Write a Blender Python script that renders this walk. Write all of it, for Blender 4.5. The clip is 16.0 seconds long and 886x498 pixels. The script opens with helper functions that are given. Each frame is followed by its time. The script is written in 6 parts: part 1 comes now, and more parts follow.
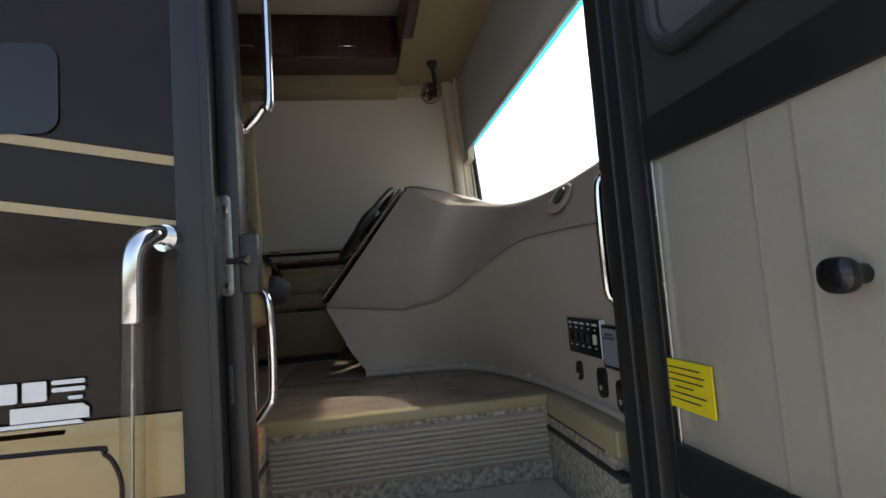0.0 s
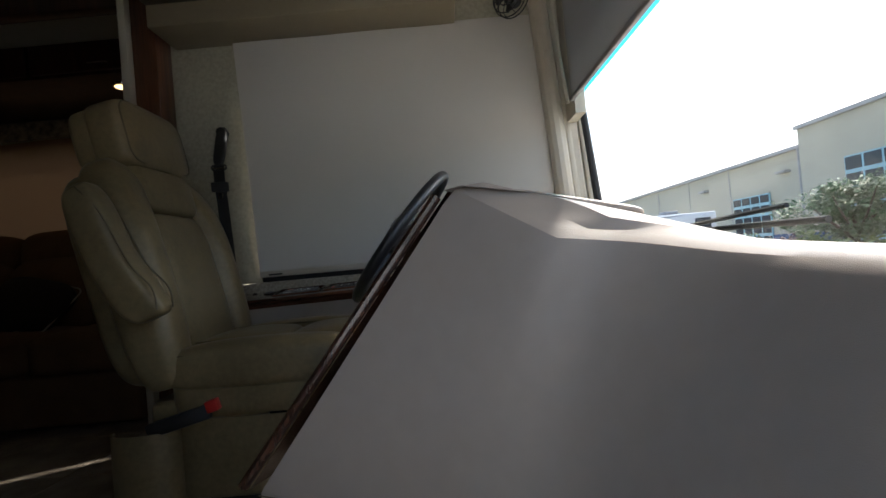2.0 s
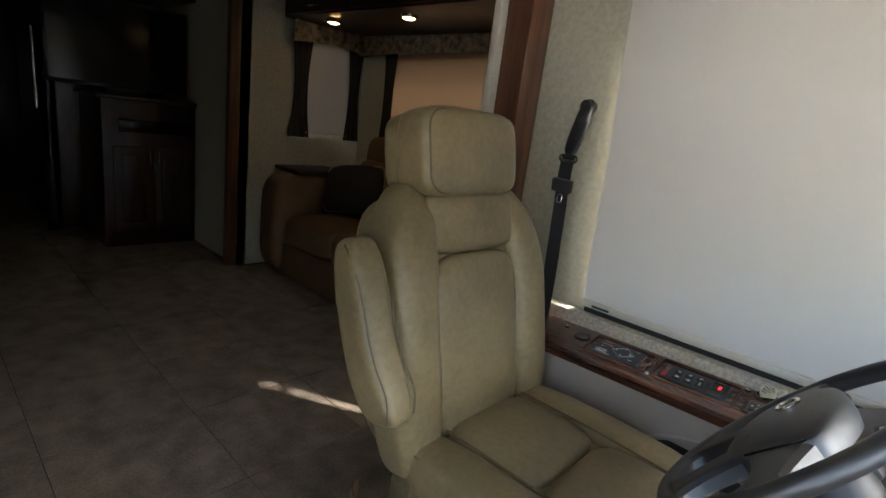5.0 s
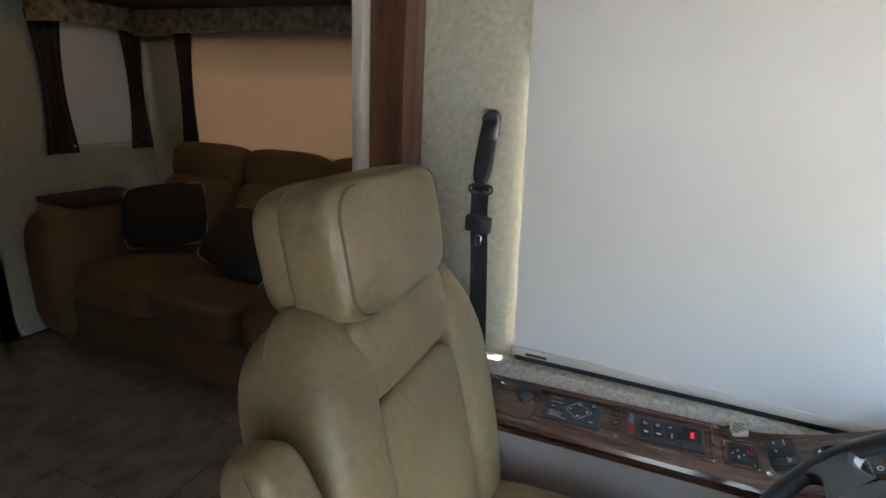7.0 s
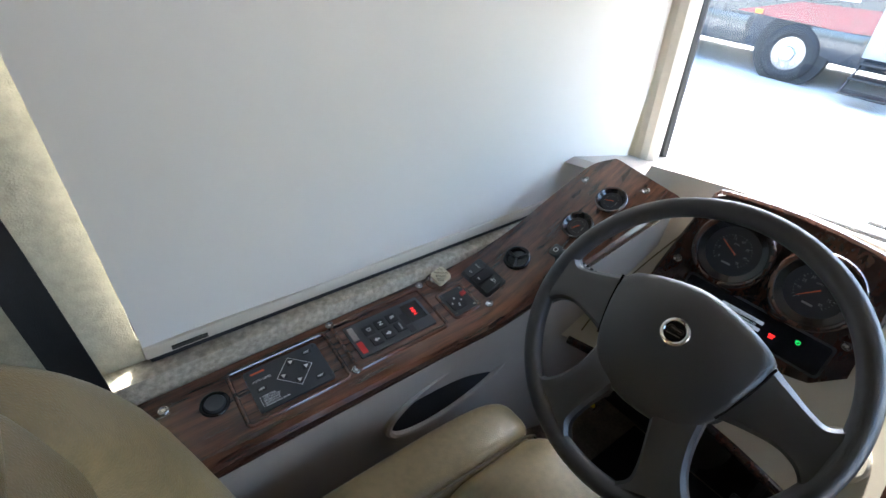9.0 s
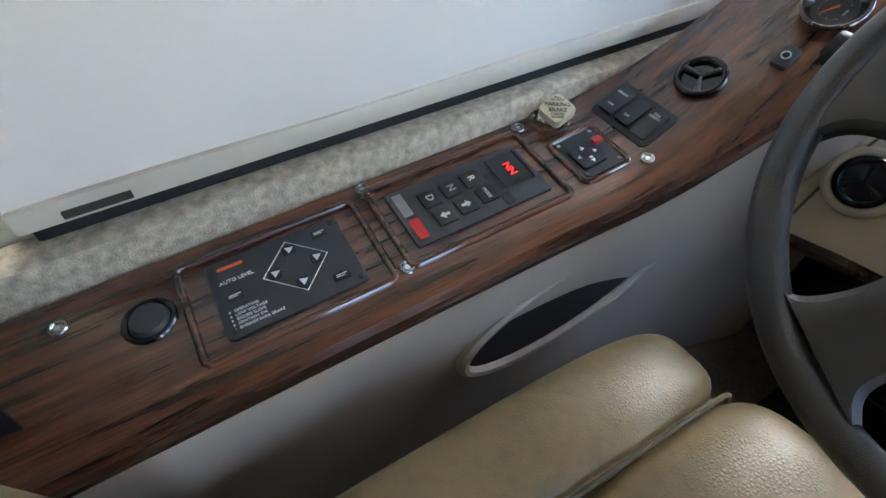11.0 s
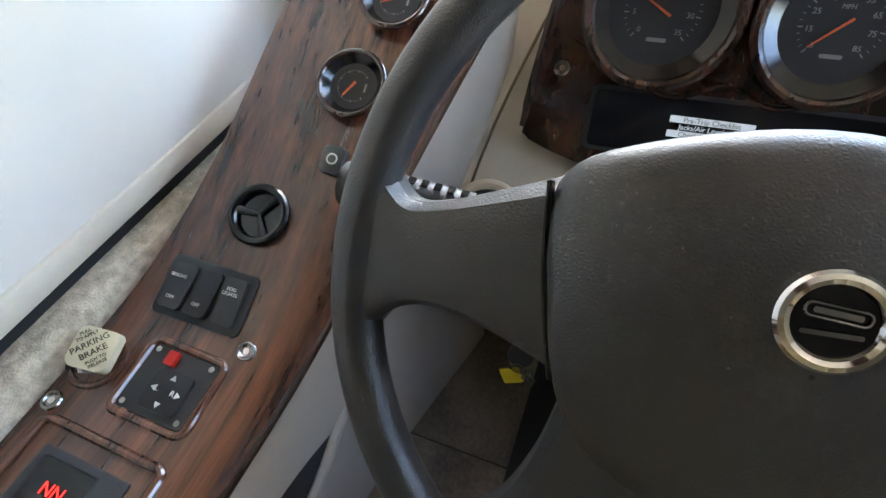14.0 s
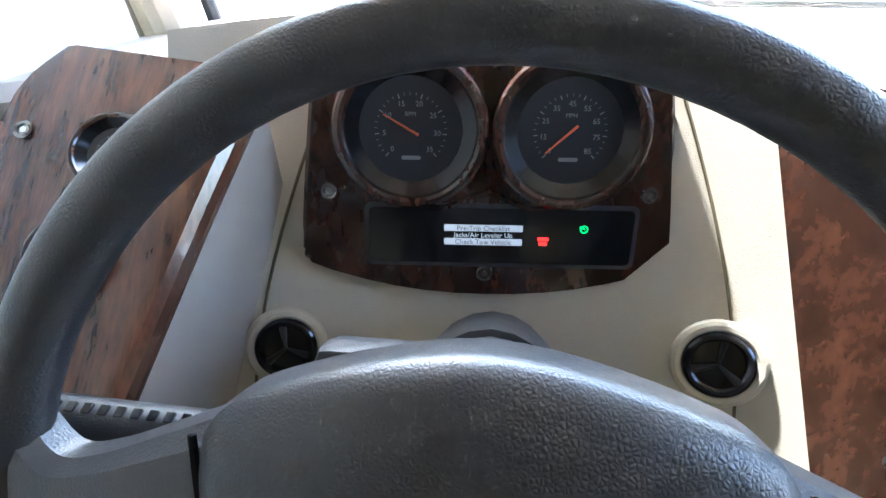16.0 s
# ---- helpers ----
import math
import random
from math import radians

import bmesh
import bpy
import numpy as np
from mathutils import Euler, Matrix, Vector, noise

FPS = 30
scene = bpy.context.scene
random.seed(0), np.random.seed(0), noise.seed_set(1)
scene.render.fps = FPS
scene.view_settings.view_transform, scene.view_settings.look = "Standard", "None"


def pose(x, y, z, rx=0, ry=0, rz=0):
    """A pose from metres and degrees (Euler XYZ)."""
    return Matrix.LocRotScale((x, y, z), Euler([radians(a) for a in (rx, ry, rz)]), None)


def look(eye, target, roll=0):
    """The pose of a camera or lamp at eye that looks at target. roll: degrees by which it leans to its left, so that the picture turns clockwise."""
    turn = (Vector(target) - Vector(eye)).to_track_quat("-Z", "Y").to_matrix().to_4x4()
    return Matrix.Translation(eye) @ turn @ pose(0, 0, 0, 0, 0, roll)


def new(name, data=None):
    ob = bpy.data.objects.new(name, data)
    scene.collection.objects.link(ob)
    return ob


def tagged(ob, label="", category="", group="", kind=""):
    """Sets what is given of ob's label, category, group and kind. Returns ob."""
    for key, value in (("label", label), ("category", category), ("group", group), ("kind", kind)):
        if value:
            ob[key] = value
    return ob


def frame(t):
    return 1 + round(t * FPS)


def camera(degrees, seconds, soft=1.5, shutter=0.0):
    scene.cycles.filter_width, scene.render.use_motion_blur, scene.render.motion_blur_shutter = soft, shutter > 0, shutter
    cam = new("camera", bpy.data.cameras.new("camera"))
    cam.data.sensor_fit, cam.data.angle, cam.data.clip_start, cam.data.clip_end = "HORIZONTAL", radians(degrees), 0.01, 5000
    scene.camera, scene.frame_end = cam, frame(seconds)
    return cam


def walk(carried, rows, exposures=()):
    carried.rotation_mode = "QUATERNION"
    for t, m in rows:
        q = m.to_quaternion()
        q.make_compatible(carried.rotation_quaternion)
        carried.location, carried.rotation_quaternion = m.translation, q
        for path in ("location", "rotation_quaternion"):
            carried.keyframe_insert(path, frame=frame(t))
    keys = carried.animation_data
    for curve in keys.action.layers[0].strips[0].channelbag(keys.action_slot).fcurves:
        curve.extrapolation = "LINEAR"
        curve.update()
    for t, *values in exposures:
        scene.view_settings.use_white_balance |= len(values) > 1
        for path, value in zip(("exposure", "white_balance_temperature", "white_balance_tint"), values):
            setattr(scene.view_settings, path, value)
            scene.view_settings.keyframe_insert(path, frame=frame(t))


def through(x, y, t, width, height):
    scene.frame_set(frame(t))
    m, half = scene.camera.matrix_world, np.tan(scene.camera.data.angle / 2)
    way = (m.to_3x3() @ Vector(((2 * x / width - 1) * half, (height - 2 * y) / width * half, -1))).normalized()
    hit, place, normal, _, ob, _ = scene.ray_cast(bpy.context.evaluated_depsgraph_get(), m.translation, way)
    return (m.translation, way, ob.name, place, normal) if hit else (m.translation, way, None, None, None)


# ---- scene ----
cam = camera(83.1, 16.0)
PATH = [
    (0, (0.692, -0.069, 1.329), (1.023, 1.897, 1.483), -4.3),
    (0.5, (0.765, 0.311, 1.343), (1.258, 2.232, 1.603), -1.9),
    (1, (0.831, 0.665, 1.456), (1.251, 2.614, 1.61), 0.6),
    (1.5, (0.836, 0.859, 1.555), (0.987, 2.853, 1.551), -2.7),
    (2, (0.886, 1.194, 1.649), (0.88, 3.194, 1.688), -5.1),
    (2.5, (0.904, 1.346, 1.808), (0.612, 3.323, 1.732), -1.9),
    (3, (0.832, 1.516, 1.863), (0.226, 3.415, 1.705), 0.7),
    (3.5, (0.829, 1.572, 1.988), (0.069, 3.382, 1.605), -0.5),
    (4, (0.849, 1.696, 2.076), (-0.093, 3.429, 1.747), 4.0),
    (4.5, (0.849, 1.766, 2.174), (-0.387, 3.282, 1.756), 5.4),
    (4.7, (0.832, 1.797, 2.172), (-0.462, 3.245, 1.692), 7.4),
    (6.8, (0.391, 2.034, 2.346), (-0.559, 3.706, 1.795), 3.0),
    (7, (0.342, 2.092, 2.342), (-0.357, 3.875, 1.765), 3.0),
    (7.5, (0.255, 2.322, 2.373), (0.438, 4.134, 1.548), -0.2),
    (8, (0.045, 2.419, 2.357), (0.834, 4.006, 1.429), -3.4),
    (8.5, (-0.033, 2.494, 2.351), (1.133, 3.743, 1.312), 0.7),
    (9, (0.092, 2.637, 2.303), (1.114, 3.927, 1.167), 3.3),
    (9.5, (0.188, 2.801, 2.21), (0.866, 4.039, 0.793), 3.6),
    (9.7, (0.198, 2.814, 2.139), (0.811, 4.105, 0.74), -0.9),
    (11.8, (0.31, 2.992, 1.935), (1.079, 4.109, 0.465), -4.1),
    (12, (0.336, 3.002, 1.932), (1.176, 4.077, 0.47), -5.0),
    (12.5, (0.407, 3.006, 1.92), (1.358, 3.948, 0.434), -5.7),
    (13, (0.466, 3.005, 1.941), (1.512, 3.812, 0.439), -5.2),
    (13.5, (0.515, 2.984, 1.956), (1.631, 3.688, 0.453), -6.7),
    (14, (0.569, 2.955, 1.971), (1.74, 3.537, 0.458), -6.6),
    (14.5, (0.606, 2.926, 1.979), (1.842, 3.407, 0.481), -5.9),
    (15, (0.638, 2.896, 1.991), (1.966, 3.275, 0.545), -5.3),
    (15.5, (0.659, 2.877, 1.987), (2.059, 3.16, 0.587), -4.1),
    (16, (0.687, 2.856, 2.002), (2.078, 3.08, 0.582), -3.4),
]
walk(cam, [(t, look(eye, target, roll)) for t, eye, target, roll in PATH], exposures=[(0, 1.35, 7100, 10), (1.0, 1.75, 6600, 10), (2.0, 1.8, 6350, 10), (2.5, 2.15, 6350, 10), (3.5, 2.95, 6400, 10), (4.0, 3.0, 6600, 10), (4.5, 3.6, 6600, 10), (7, 4.2, 6000, 10), (9, 4.25, 5900, 10), (12, 4.95, 6200, 10), (14, 5.05, 6400, 10), (16, 5.1, 5600, 10)])

# ---- world, sun, exposure ----
world = bpy.data.worlds.new("sky")
scene.world = world
world.use_nodes = True
wn, wl = world.node_tree.nodes, world.node_tree.links
sky = wn.new("ShaderNodeTexSky")
sky.sky_type = "NISHITA"
sky.sun_disc = False
sky.sun_elevation, sky.sun_rotation = radians(50), radians(60)
sky.air_density, sky.dust_density = 1.0, 4.0
wl.new(sky.outputs[0], wn["Background"].inputs[0])
wn["Background"].inputs[1].default_value = 0.15
sun_data = bpy.data.lights.new("sun", "SUN")
sun_data.energy, sun_data.angle, sun_data.color = 1.6, radians(2.0), (1.0, 0.96, 0.9)
sun = new("sun", sun_data)
sun.matrix_world = look((0, 0, 0), (-0.62, -0.35, -0.85))

FZ = 1.0  # coach floor above the ground

# ---- materials ----


def mat(name, color, rough=0.5, metal=0.0, var=0.12, scale=6.0, bump=0.0, bscale=200.0, kind="noise", coat=0.0, shuffle=False, spec=0.5, color2=None, rvar=0.08):
    m = bpy.data.materials.new(name)
    m.use_nodes = True
    nt = m.node_tree
    n, l = nt.nodes, nt.links
    b = n["Principled BSDF"]
    b.inputs["Roughness"].default_value, b.inputs["Metallic"].default_value = rough, metal
    b.inputs["Coat Weight"].default_value, b.inputs["Coat Roughness"].default_value = coat, 0.06
    b.inputs["Specular IOR Level"].default_value = spec
    tc = n.new("ShaderNodeTexCoord")
    src0 = tc.outputs["Object"]
    if shuffle:
        oi, sc, ad = n.new("ShaderNodeObjectInfo"), n.new("ShaderNodeMath"), n.new("ShaderNodeVectorMath")
        sc.operation = "MULTIPLY"
        sc.inputs[1].default_value = 37.0
        l.new(oi.outputs["Random"], sc.inputs[0]), l.new(sc.outputs[0], ad.inputs[1]), l.new(src0, ad.inputs[0])
        src0 = ad.outputs[0]
    big = n.new("ShaderNodeTexNoise")
    big.inputs["Scale"].default_value, big.inputs["Detail"].default_value = scale, 6
    l.new(src0, big.inputs["Vector"])
    fine = n.new("ShaderNodeTexNoise")
    fine.inputs["Scale"].default_value, fine.inputs["Detail"].default_value = scale * 13, 3
    l.new(src0, fine.inputs["Vector"])
    mix = n.new("ShaderNodeMix")
    mix.data_type = "FLOAT"
    mix.inputs[0].default_value = 0.35
    l.new(big.outputs["Fac"], mix.inputs[2])
    l.new(fine.outputs["Fac"], mix.inputs[3])
    ramp = n.new("ShaderNodeValToRGB")
    c2 = color2 or tuple(c * (1 - 2 * var) for c in color)
    ramp.color_ramp.elements[0].position, ramp.color_ramp.elements[1].position = 0.36, 0.62
    ramp.color_ramp.elements[0].color, ramp.color_ramp.elements[1].color = (*c2, 1), (*color, 1)
    l.new(mix.outputs[0], ramp.inputs[0])
    l.new(ramp.outputs[0], b.inputs["Base Color"])
    mr = n.new("ShaderNodeMapRange")
    mr.inputs["To Min"].default_value, mr.inputs["To Max"].default_value = max(0.02, rough - rvar), min(1, rough + rvar)
    l.new(fine.outputs["Fac"], mr.inputs["Value"])
    l.new(mr.outputs[0], b.inputs["Roughness"])
    if bump:
        if kind == "leather":
            t = n.new("ShaderNodeTexVoronoi")
            t.feature = "DISTANCE_TO_EDGE"
            src = t.outputs["Distance"]
        else:
            t = n.new("ShaderNodeTexNoise")
            t.inputs["Detail"].default_value = 4
            src = t.outputs["Fac"]
        t.inputs["Scale"].default_value = bscale
        l.new(tc.outputs["Object"], t.inputs["Vector"])
        bp = n.new("ShaderNodeBump")
        bp.inputs["Strength"].default_value, bp.inputs["Distance"].default_value = bump, 0.002
        l.new(src, bp.inputs["Height"])
        l.new(bp.outputs[0], b.inputs["Normal"])
    return m


def wood_mat(name, dark, light, rough=0.2, coat=0.6, stretch=(2.0, 26.0, 26.0)):
    m = bpy.data.materials.new(name)
    m.use_nodes = True
    n, l = m.node_tree.nodes, m.node_tree.links
    b = n["Principled BSDF"]
    b.inputs["Roughness"].default_value, b.inputs["Coat Weight"].default_value, b.inputs["Coat Roughness"].default_value = rough, coat, 0.05
    tc = n.new("ShaderNodeTexCoord")
    mp = n.new("ShaderNodeMapping")
    mp.inputs["Scale"].default_value = stretch
    l.new(tc.outputs["Object"], mp.inputs["Vector"])
    a = n.new("ShaderNodeTexNoise")
    a.inputs["Scale"].default_value, a.inputs["Detail"].default_value, a.inputs["Distortion"].default_value = 1.6, 8, 0.25
    l.new(mp.outputs[0], a.inputs["Vector"])
    f = n.new("ShaderNodeTexNoise")
    f.inputs["Scale"].default_value, f.inputs["Detail"].default_value = 9.0, 4
    l.new(mp.outputs[0], f.inputs["Vector"])
    mix = n.new("ShaderNodeMix")
    mix.data_type = "FLOAT"
    mix.inputs[0].default_value = 0.35
    l.new(a.outputs["Fac"], mix.inputs[2])
    l.new(f.outputs["Fac"], mix.inputs[3])
    ramp = n.new("ShaderNodeValToRGB")
    ramp.color_ramp.elements[0].position, ramp.color_ramp.elements[1].position = 0.38, 0.66
    ramp.color_ramp.elements[0].color, ramp.color_ramp.elements[1].color = (*dark, 1), (*light, 1)
    l.new(mix.outputs[0], ramp.inputs[0])
    l.new(ramp.outputs[0], b.inputs["Base Color"])
    return m


def glow(name, color, strength):
    m = bpy.data.materials.new(name)
    m.use_nodes = True
    b = m.node_tree.nodes["Principled BSDF"]
    b.inputs["Base Color"].default_value = (*color, 1)
    b.inputs["Emission Color"].default_value, b.inputs["Emission Strength"].default_value = (*color, 1), strength
    return m


def glass_mat(name, tint=(1, 1, 1), rough=0.0):
    m = bpy.data.materials.new(name)
    m.use_nodes = True
    n, l = m.node_tree.nodes, m.node_tree.links
    out = n["Material Output"]
    tr, gl, mx = n.new("ShaderNodeBsdfTransparent"), n.new("ShaderNodeBsdfGlossy"), n.new("ShaderNodeMixShader")
    tr.inputs[0].default_value, gl.inputs["Roughness"].default_value = (*tint, 1), 0.02
    mx.inputs[0].default_value = 0.04
    l.new(tr.outputs[0], mx.inputs[1]), l.new(gl.outputs[0], mx.inputs[2]), l.new(mx.outputs[0], out.inputs[0])
    return m


def fabric_mat(name, color, through, amount):
    """Cloth that lets daylight through."""
    m = bpy.data.materials.new(name)
    m.use_nodes = True
    n, l = m.node_tree.nodes, m.node_tree.links
    out = n["Material Output"]
    d, t, mx = n.new("ShaderNodeBsdfDiffuse"), n.new("ShaderNodeBsdfTranslucent"), n.new("ShaderNodeMixShader")
    tc, ns, rp, bp = n.new("ShaderNodeTexCoord"), n.new("ShaderNodeTexNoise"), n.new("ShaderNodeValToRGB"), n.new("ShaderNodeBump")
    ns.inputs["Scale"].default_value, ns.inputs["Detail"].default_value = 5, 8
    l.new(tc.outputs["Object"], ns.inputs["Vector"]), l.new(ns.outputs["Fac"], rp.inputs[0])
    rp.color_ramp.elements[0].color, rp.color_ramp.elements[1].color = (*[c * 0.93 for c in color], 1), (*color, 1)
    weave = n.new("ShaderNodeTexNoise")
    weave.inputs["Scale"].default_value = 900
    l.new(tc.outputs["Object"], weave.inputs["Vector"]), l.new(weave.outputs["Fac"], bp.inputs["Height"])
    bp.inputs["Strength"].default_value, bp.inputs["Distance"].default_value = 0.15, 0.001
    l.new(bp.outputs[0], d.inputs["Normal"])
    l.new(rp.outputs[0], d.inputs[0])
    t.inputs[0].default_value, mx.inputs[0].default_value = (*through, 1), amount
    l.new(d.outputs[0], mx.inputs[1]), l.new(t.outputs[0], mx.inputs[2]), l.new(mx.outputs[0], out.inputs[0])
    return m


M_LEATHER = mat("tan_leather", (0.235, 0.178, 0.088), 0.36, var=0.18, scale=5, bump=0.30, bscale=260, kind="leather", spec=0.45)
M_SEAM = mat("leather_seam", (0.11, 0.085, 0.04), 0.6)
M_DASH = mat("taupe_soft_vinyl", (0.34, 0.288, 0.243), 0.42, var=0.05, scale=2, bump=0.25, bscale=500, kind="leather")
M_DASHLOW = mat("taupe_moulded_plastic", (0.38, 0.328, 0.272), 0.5, var=0.05, scale=2, bump=0.12, bscale=400)
M_BEIGE = mat("cream_vinyl", (0.50, 0.45, 0.35), 0.4, var=0.05, scale=2, bump=0.3, bscale=450, kind="leather")
M_BURL = wood_mat("gloss_walnut", (0.030, 0.012, 0.008), (0.15, 0.060, 0.032), stretch=(2.5, 45.0, 12.0))
M_BURLY = wood_mat("gloss_walnut_upright", (0.018, 0.008, 0.005), (0.065, 0.026, 0.015), stretch=(22, 22, 1.2))
M_CAB = wood_mat("dark_cherry_wood", (0.016, 0.006, 0.004), (0.055, 0.02, 0.011), rough=0.35, coat=0.25, stretch=(14, 14, 1.5))
M_TRIM = wood_mat("cherry_trim", (0.05, 0.018, 0.008), (0.16, 0.06, 0.028), rough=0.35, coat=0.3, stretch=(20, 20, 1.2))
M_BLACK = mat("black_plastic", (0.018, 0.018, 0.019), 0.45, var=0.1, scale=8, bump=0.25, bscale=700)
M_GLOSSBLACK = mat("gloss_black", (0.008, 0.008, 0.009), 0.15, var=0.1)
M_WHEEL = mat("black_grained_leather", (0.024, 0.0235, 0.0245), 0.40, var=0.05, scale=5, bump=0.22, bscale=420, kind="leather", spec=1.0)
M_GREYPLASTIC = mat("charcoal_panel", (0.035, 0.036, 0.038), 0.5, var=0.08, bump=0.2, bscale=600)
M_KEY = mat("rubber_key", (0.012, 0.012, 0.013), 0.55, bump=0.2)
M_CHROME = mat("chrome", (0.82, 0.82, 0.82), 0.09, 1.0, var=0.03, rvar=0.05)
M_STEEL = mat("brushed_steel", (0.36, 0.35, 0.34), 0.25, 1.0, var=0.1)
M_PRINT = mat("white_print", (0.7, 0.7, 0.68), 0.6, var=0.02)
M_DIALPRINT = mat("grey_dial_print", (0.24, 0.24, 0.23), 0.6, var=0.02)
M_MAT = mat("brown_mat_carpet", (0.20, 0.16, 0.12), 0.95, var=0.25, scale=90, bump=1.0, bscale=420)
M_IVORY = mat("ivory_plastic", (0.62, 0.56, 0.38), 0.4, var=0.05)
M_RED = mat("red_plastic", (0.5, 0.02, 0.015), 0.4, var=0.1)
M_YELLOW = mat("yellow_label", (0.8, 0.62, 0.02), 0.5, var=0.05)
M_INK = mat("dark_ink", (0.03, 0.03, 0.02), 0.7)
M_NEEDLE = mat("orange_needle", (0.75, 0.12, 0.03), 0.5)
M_DIAL = mat("dial_face", (0.02, 0.02, 0.022), 0.5, var=0.05)
M_LED = glow("red_led", (1.0, 0.02, 0.015), 0.10)
M_GREENLED = glow("green_led", (0.05, 0.9, 0.15), 0.07)
M_LCD = glow("lcd_backlight", (0.27, 0.30, 0.33), 0.05)
M_LAMP = glow("warm_lamp", (1.0, 0.62, 0.25), 1.1)
M_WALL = mat("cream_fabric_wallboard", (0.46, 0.43, 0.32), 0.85, var=0.12, scale=60, bump=0.5, bscale=350)
M_CEIL = mat("cream_ceiling_vinyl", (0.45, 0.42, 0.35), 0.7, var=0.04, bump=0.2, bscale=120)
M_VAL = mat("tan_vinyl_panel", (0.26, 0.215, 0.135), 0.6, var=0.06, bump=0.15)
M_CARPETGREY = mat("grey_beige_carpet", (0.55, 0.48, 0.36), 0.95, var=0.25, scale=90, bump=1.0, bscale=420)
M_SHAG = mat("speckled_step_carpet", (0.42, 0.38, 0.31), 0.95, var=0.35, scale=70, bump=1.0, bscale=160, color2=(0.10, 0.085, 0.065))
M_STEP = mat("ribbed_tan_rubber", (0.30, 0.26, 0.21), 0.6, var=0.1, bump=0.2)
M_NOSE = mat("olive_tan_nosing", (0.30, 0.25, 0.14), 0.45, var=0.08)
M_TILE = mat("slate_vinyl_tile", (0.29, 0.235, 0.175), 0.42, var=0.2, scale=9, bump=0.15, bscale=60, color2=(0.12, 0.095, 0.072), shuffle=True)
M_GROUT = mat("dark_joint", (0.04, 0.033, 0.026), 0.8)
M_SOFA = mat("brown_sofa_cloth", (0.17, 0.092, 0.042), 0.85, var=0.12, scale=8, bump=0.5, bscale=600)
M_PILLOW = mat("black_brown_cloth", (0.028, 0.02, 0.017), 0.85, var=0.2, scale=60, bump=0.5, bscale=500)
M_PIPE = mat("pale_piping", (0.45, 0.4, 0.32), 0.6)
M_BLIND = fabric_mat("cream_roller_cloth", (0.58, 0.55, 0.495), (0.8, 0.78, 0.72), 0.004)
M_SHADEGREY = fabric_mat("grey_roller_cloth", (0.42, 0.41, 0.39), (0.5, 0.5, 0.5), 0.02)
M_SUNBLIND = fabric_mat("peach_roller_cloth", (0.36, 0.23, 0.14), (0.6, 0.35, 0.18), 0.02)
M_VALANCE = mat("leaf_print_cloth", (0.30, 0.25, 0.18), 0.85, var=0.3, scale=22, bump=0.3, color2=(0.02, 0.016, 0.013))
M_CREAMPAINT = mat("cream_pillar_plastic", (0.55, 0.50, 0.40), 0.4, var=0.05)
M_RUBBER = mat("black_rubber", (0.015, 0.015, 0.015), 0.7, bump=0.1)
M_BELT = mat("black_webbing", (0.012, 0.012, 0.013), 0.6, bump=0.5, bscale=900)
M_NAVY = mat("navy_webbing", (0.012, 0.014, 0.022), 0.65, bump=0.5, bscale=900)
M_BODY = mat("dark_brown_gloss_paint", (0.018, 0.012, 0.010), 0.2, var=0.15, scale=2, coat=0.12, spec=0.2)
M_GOLD = mat("gold_stripe_paint", (0.36, 0.25, 0.10), 0.2, var=0.06, coat=0.8)
M_DOORSKIN = mat("gloss_beige_door_skin", (0.40, 0.36, 0.29), 0.14, var=0.04, coat=0.5)
M_ALU = mat("dark_frame", (0.012, 0.0125, 0.0135), 0.4, 0.0, var=0.1)
M_SCREEN = mat("grey_screen_mesh", (0.10, 0.10, 0.105), 0.7, var=0.1, bump=0.5, bscale=1200)
M_TRANSP = glass_mat("clear_plastic", (0.86, 0.86, 0.82))
M_GLASS = glass_mat("window_glass", (0.93, 0.96, 0.96))
M_TINT = glass_mat("sun_band_glass", (0.25, 0.75, 0.85))
M_CONCRETE = mat("pale_concrete", (0.46, 0.45, 0.42), 0.85, var=0.1, scale=0.6, bump=0.3, bscale=20)
M_STUCCO = mat("beige_precast_wall", (0.50, 0.45, 0.34), 0.85, var=0.06, scale=0.4)
M_BLUE = mat("blue_painted_base", (0.07, 0.11, 0.22), 0.7, var=0.1)
M_DARKGLASS = mat("dark_window_pane", (0.03, 0.035, 0.045), 0.12, var=0.1)
M_TEAL = mat("pale_teal_frame", (0.35, 0.55, 0.6), 0.5)
M_ROOF = mat("roof_edge_metal", (0.4, 0.38, 0.35), 0.5)
M_WHITE = mat("white_gelcoat", (0.75, 0.75, 0.74), 0.3, var=0.05)
M_STRIPE = mat("grey_decal", (0.2, 0.21, 0.23), 0.4)
M_TYRE = mat("tyre_rubber", (0.02, 0.02, 0.021), 0.8, bump=0.3)
M_MAROON = mat("maroon_gloss_paint", (0.16, 0.012, 0.02), 0.2, coat=0.8)
M_CHARCOALPAINT = mat("charcoal_gloss_paint", (0.028, 0.03, 0.034), 0.2, coat=0.8)
M_LEAF = mat("leaf_green", (0.06, 0.12, 0.03), 0.6, var=0.3, scale=3)
M_LEAFY = mat("yellow_green_leaf", (0.12, 0.16, 0.02), 0.6, var=0.3, scale=3)
M_LEAFR = mat("red_purple_leaf", (0.09, 0.03, 0.03), 0.6, var=0.3, scale=3)
M_BARK = mat("bark", (0.12, 0.09, 0.06), 0.9, var=0.3, bump=0.6, bscale=30)
M_MULCH = mat("dark_mulch", (0.05, 0.035, 0.025), 0.95, var=0.3, bump=1.0, bscale=40)
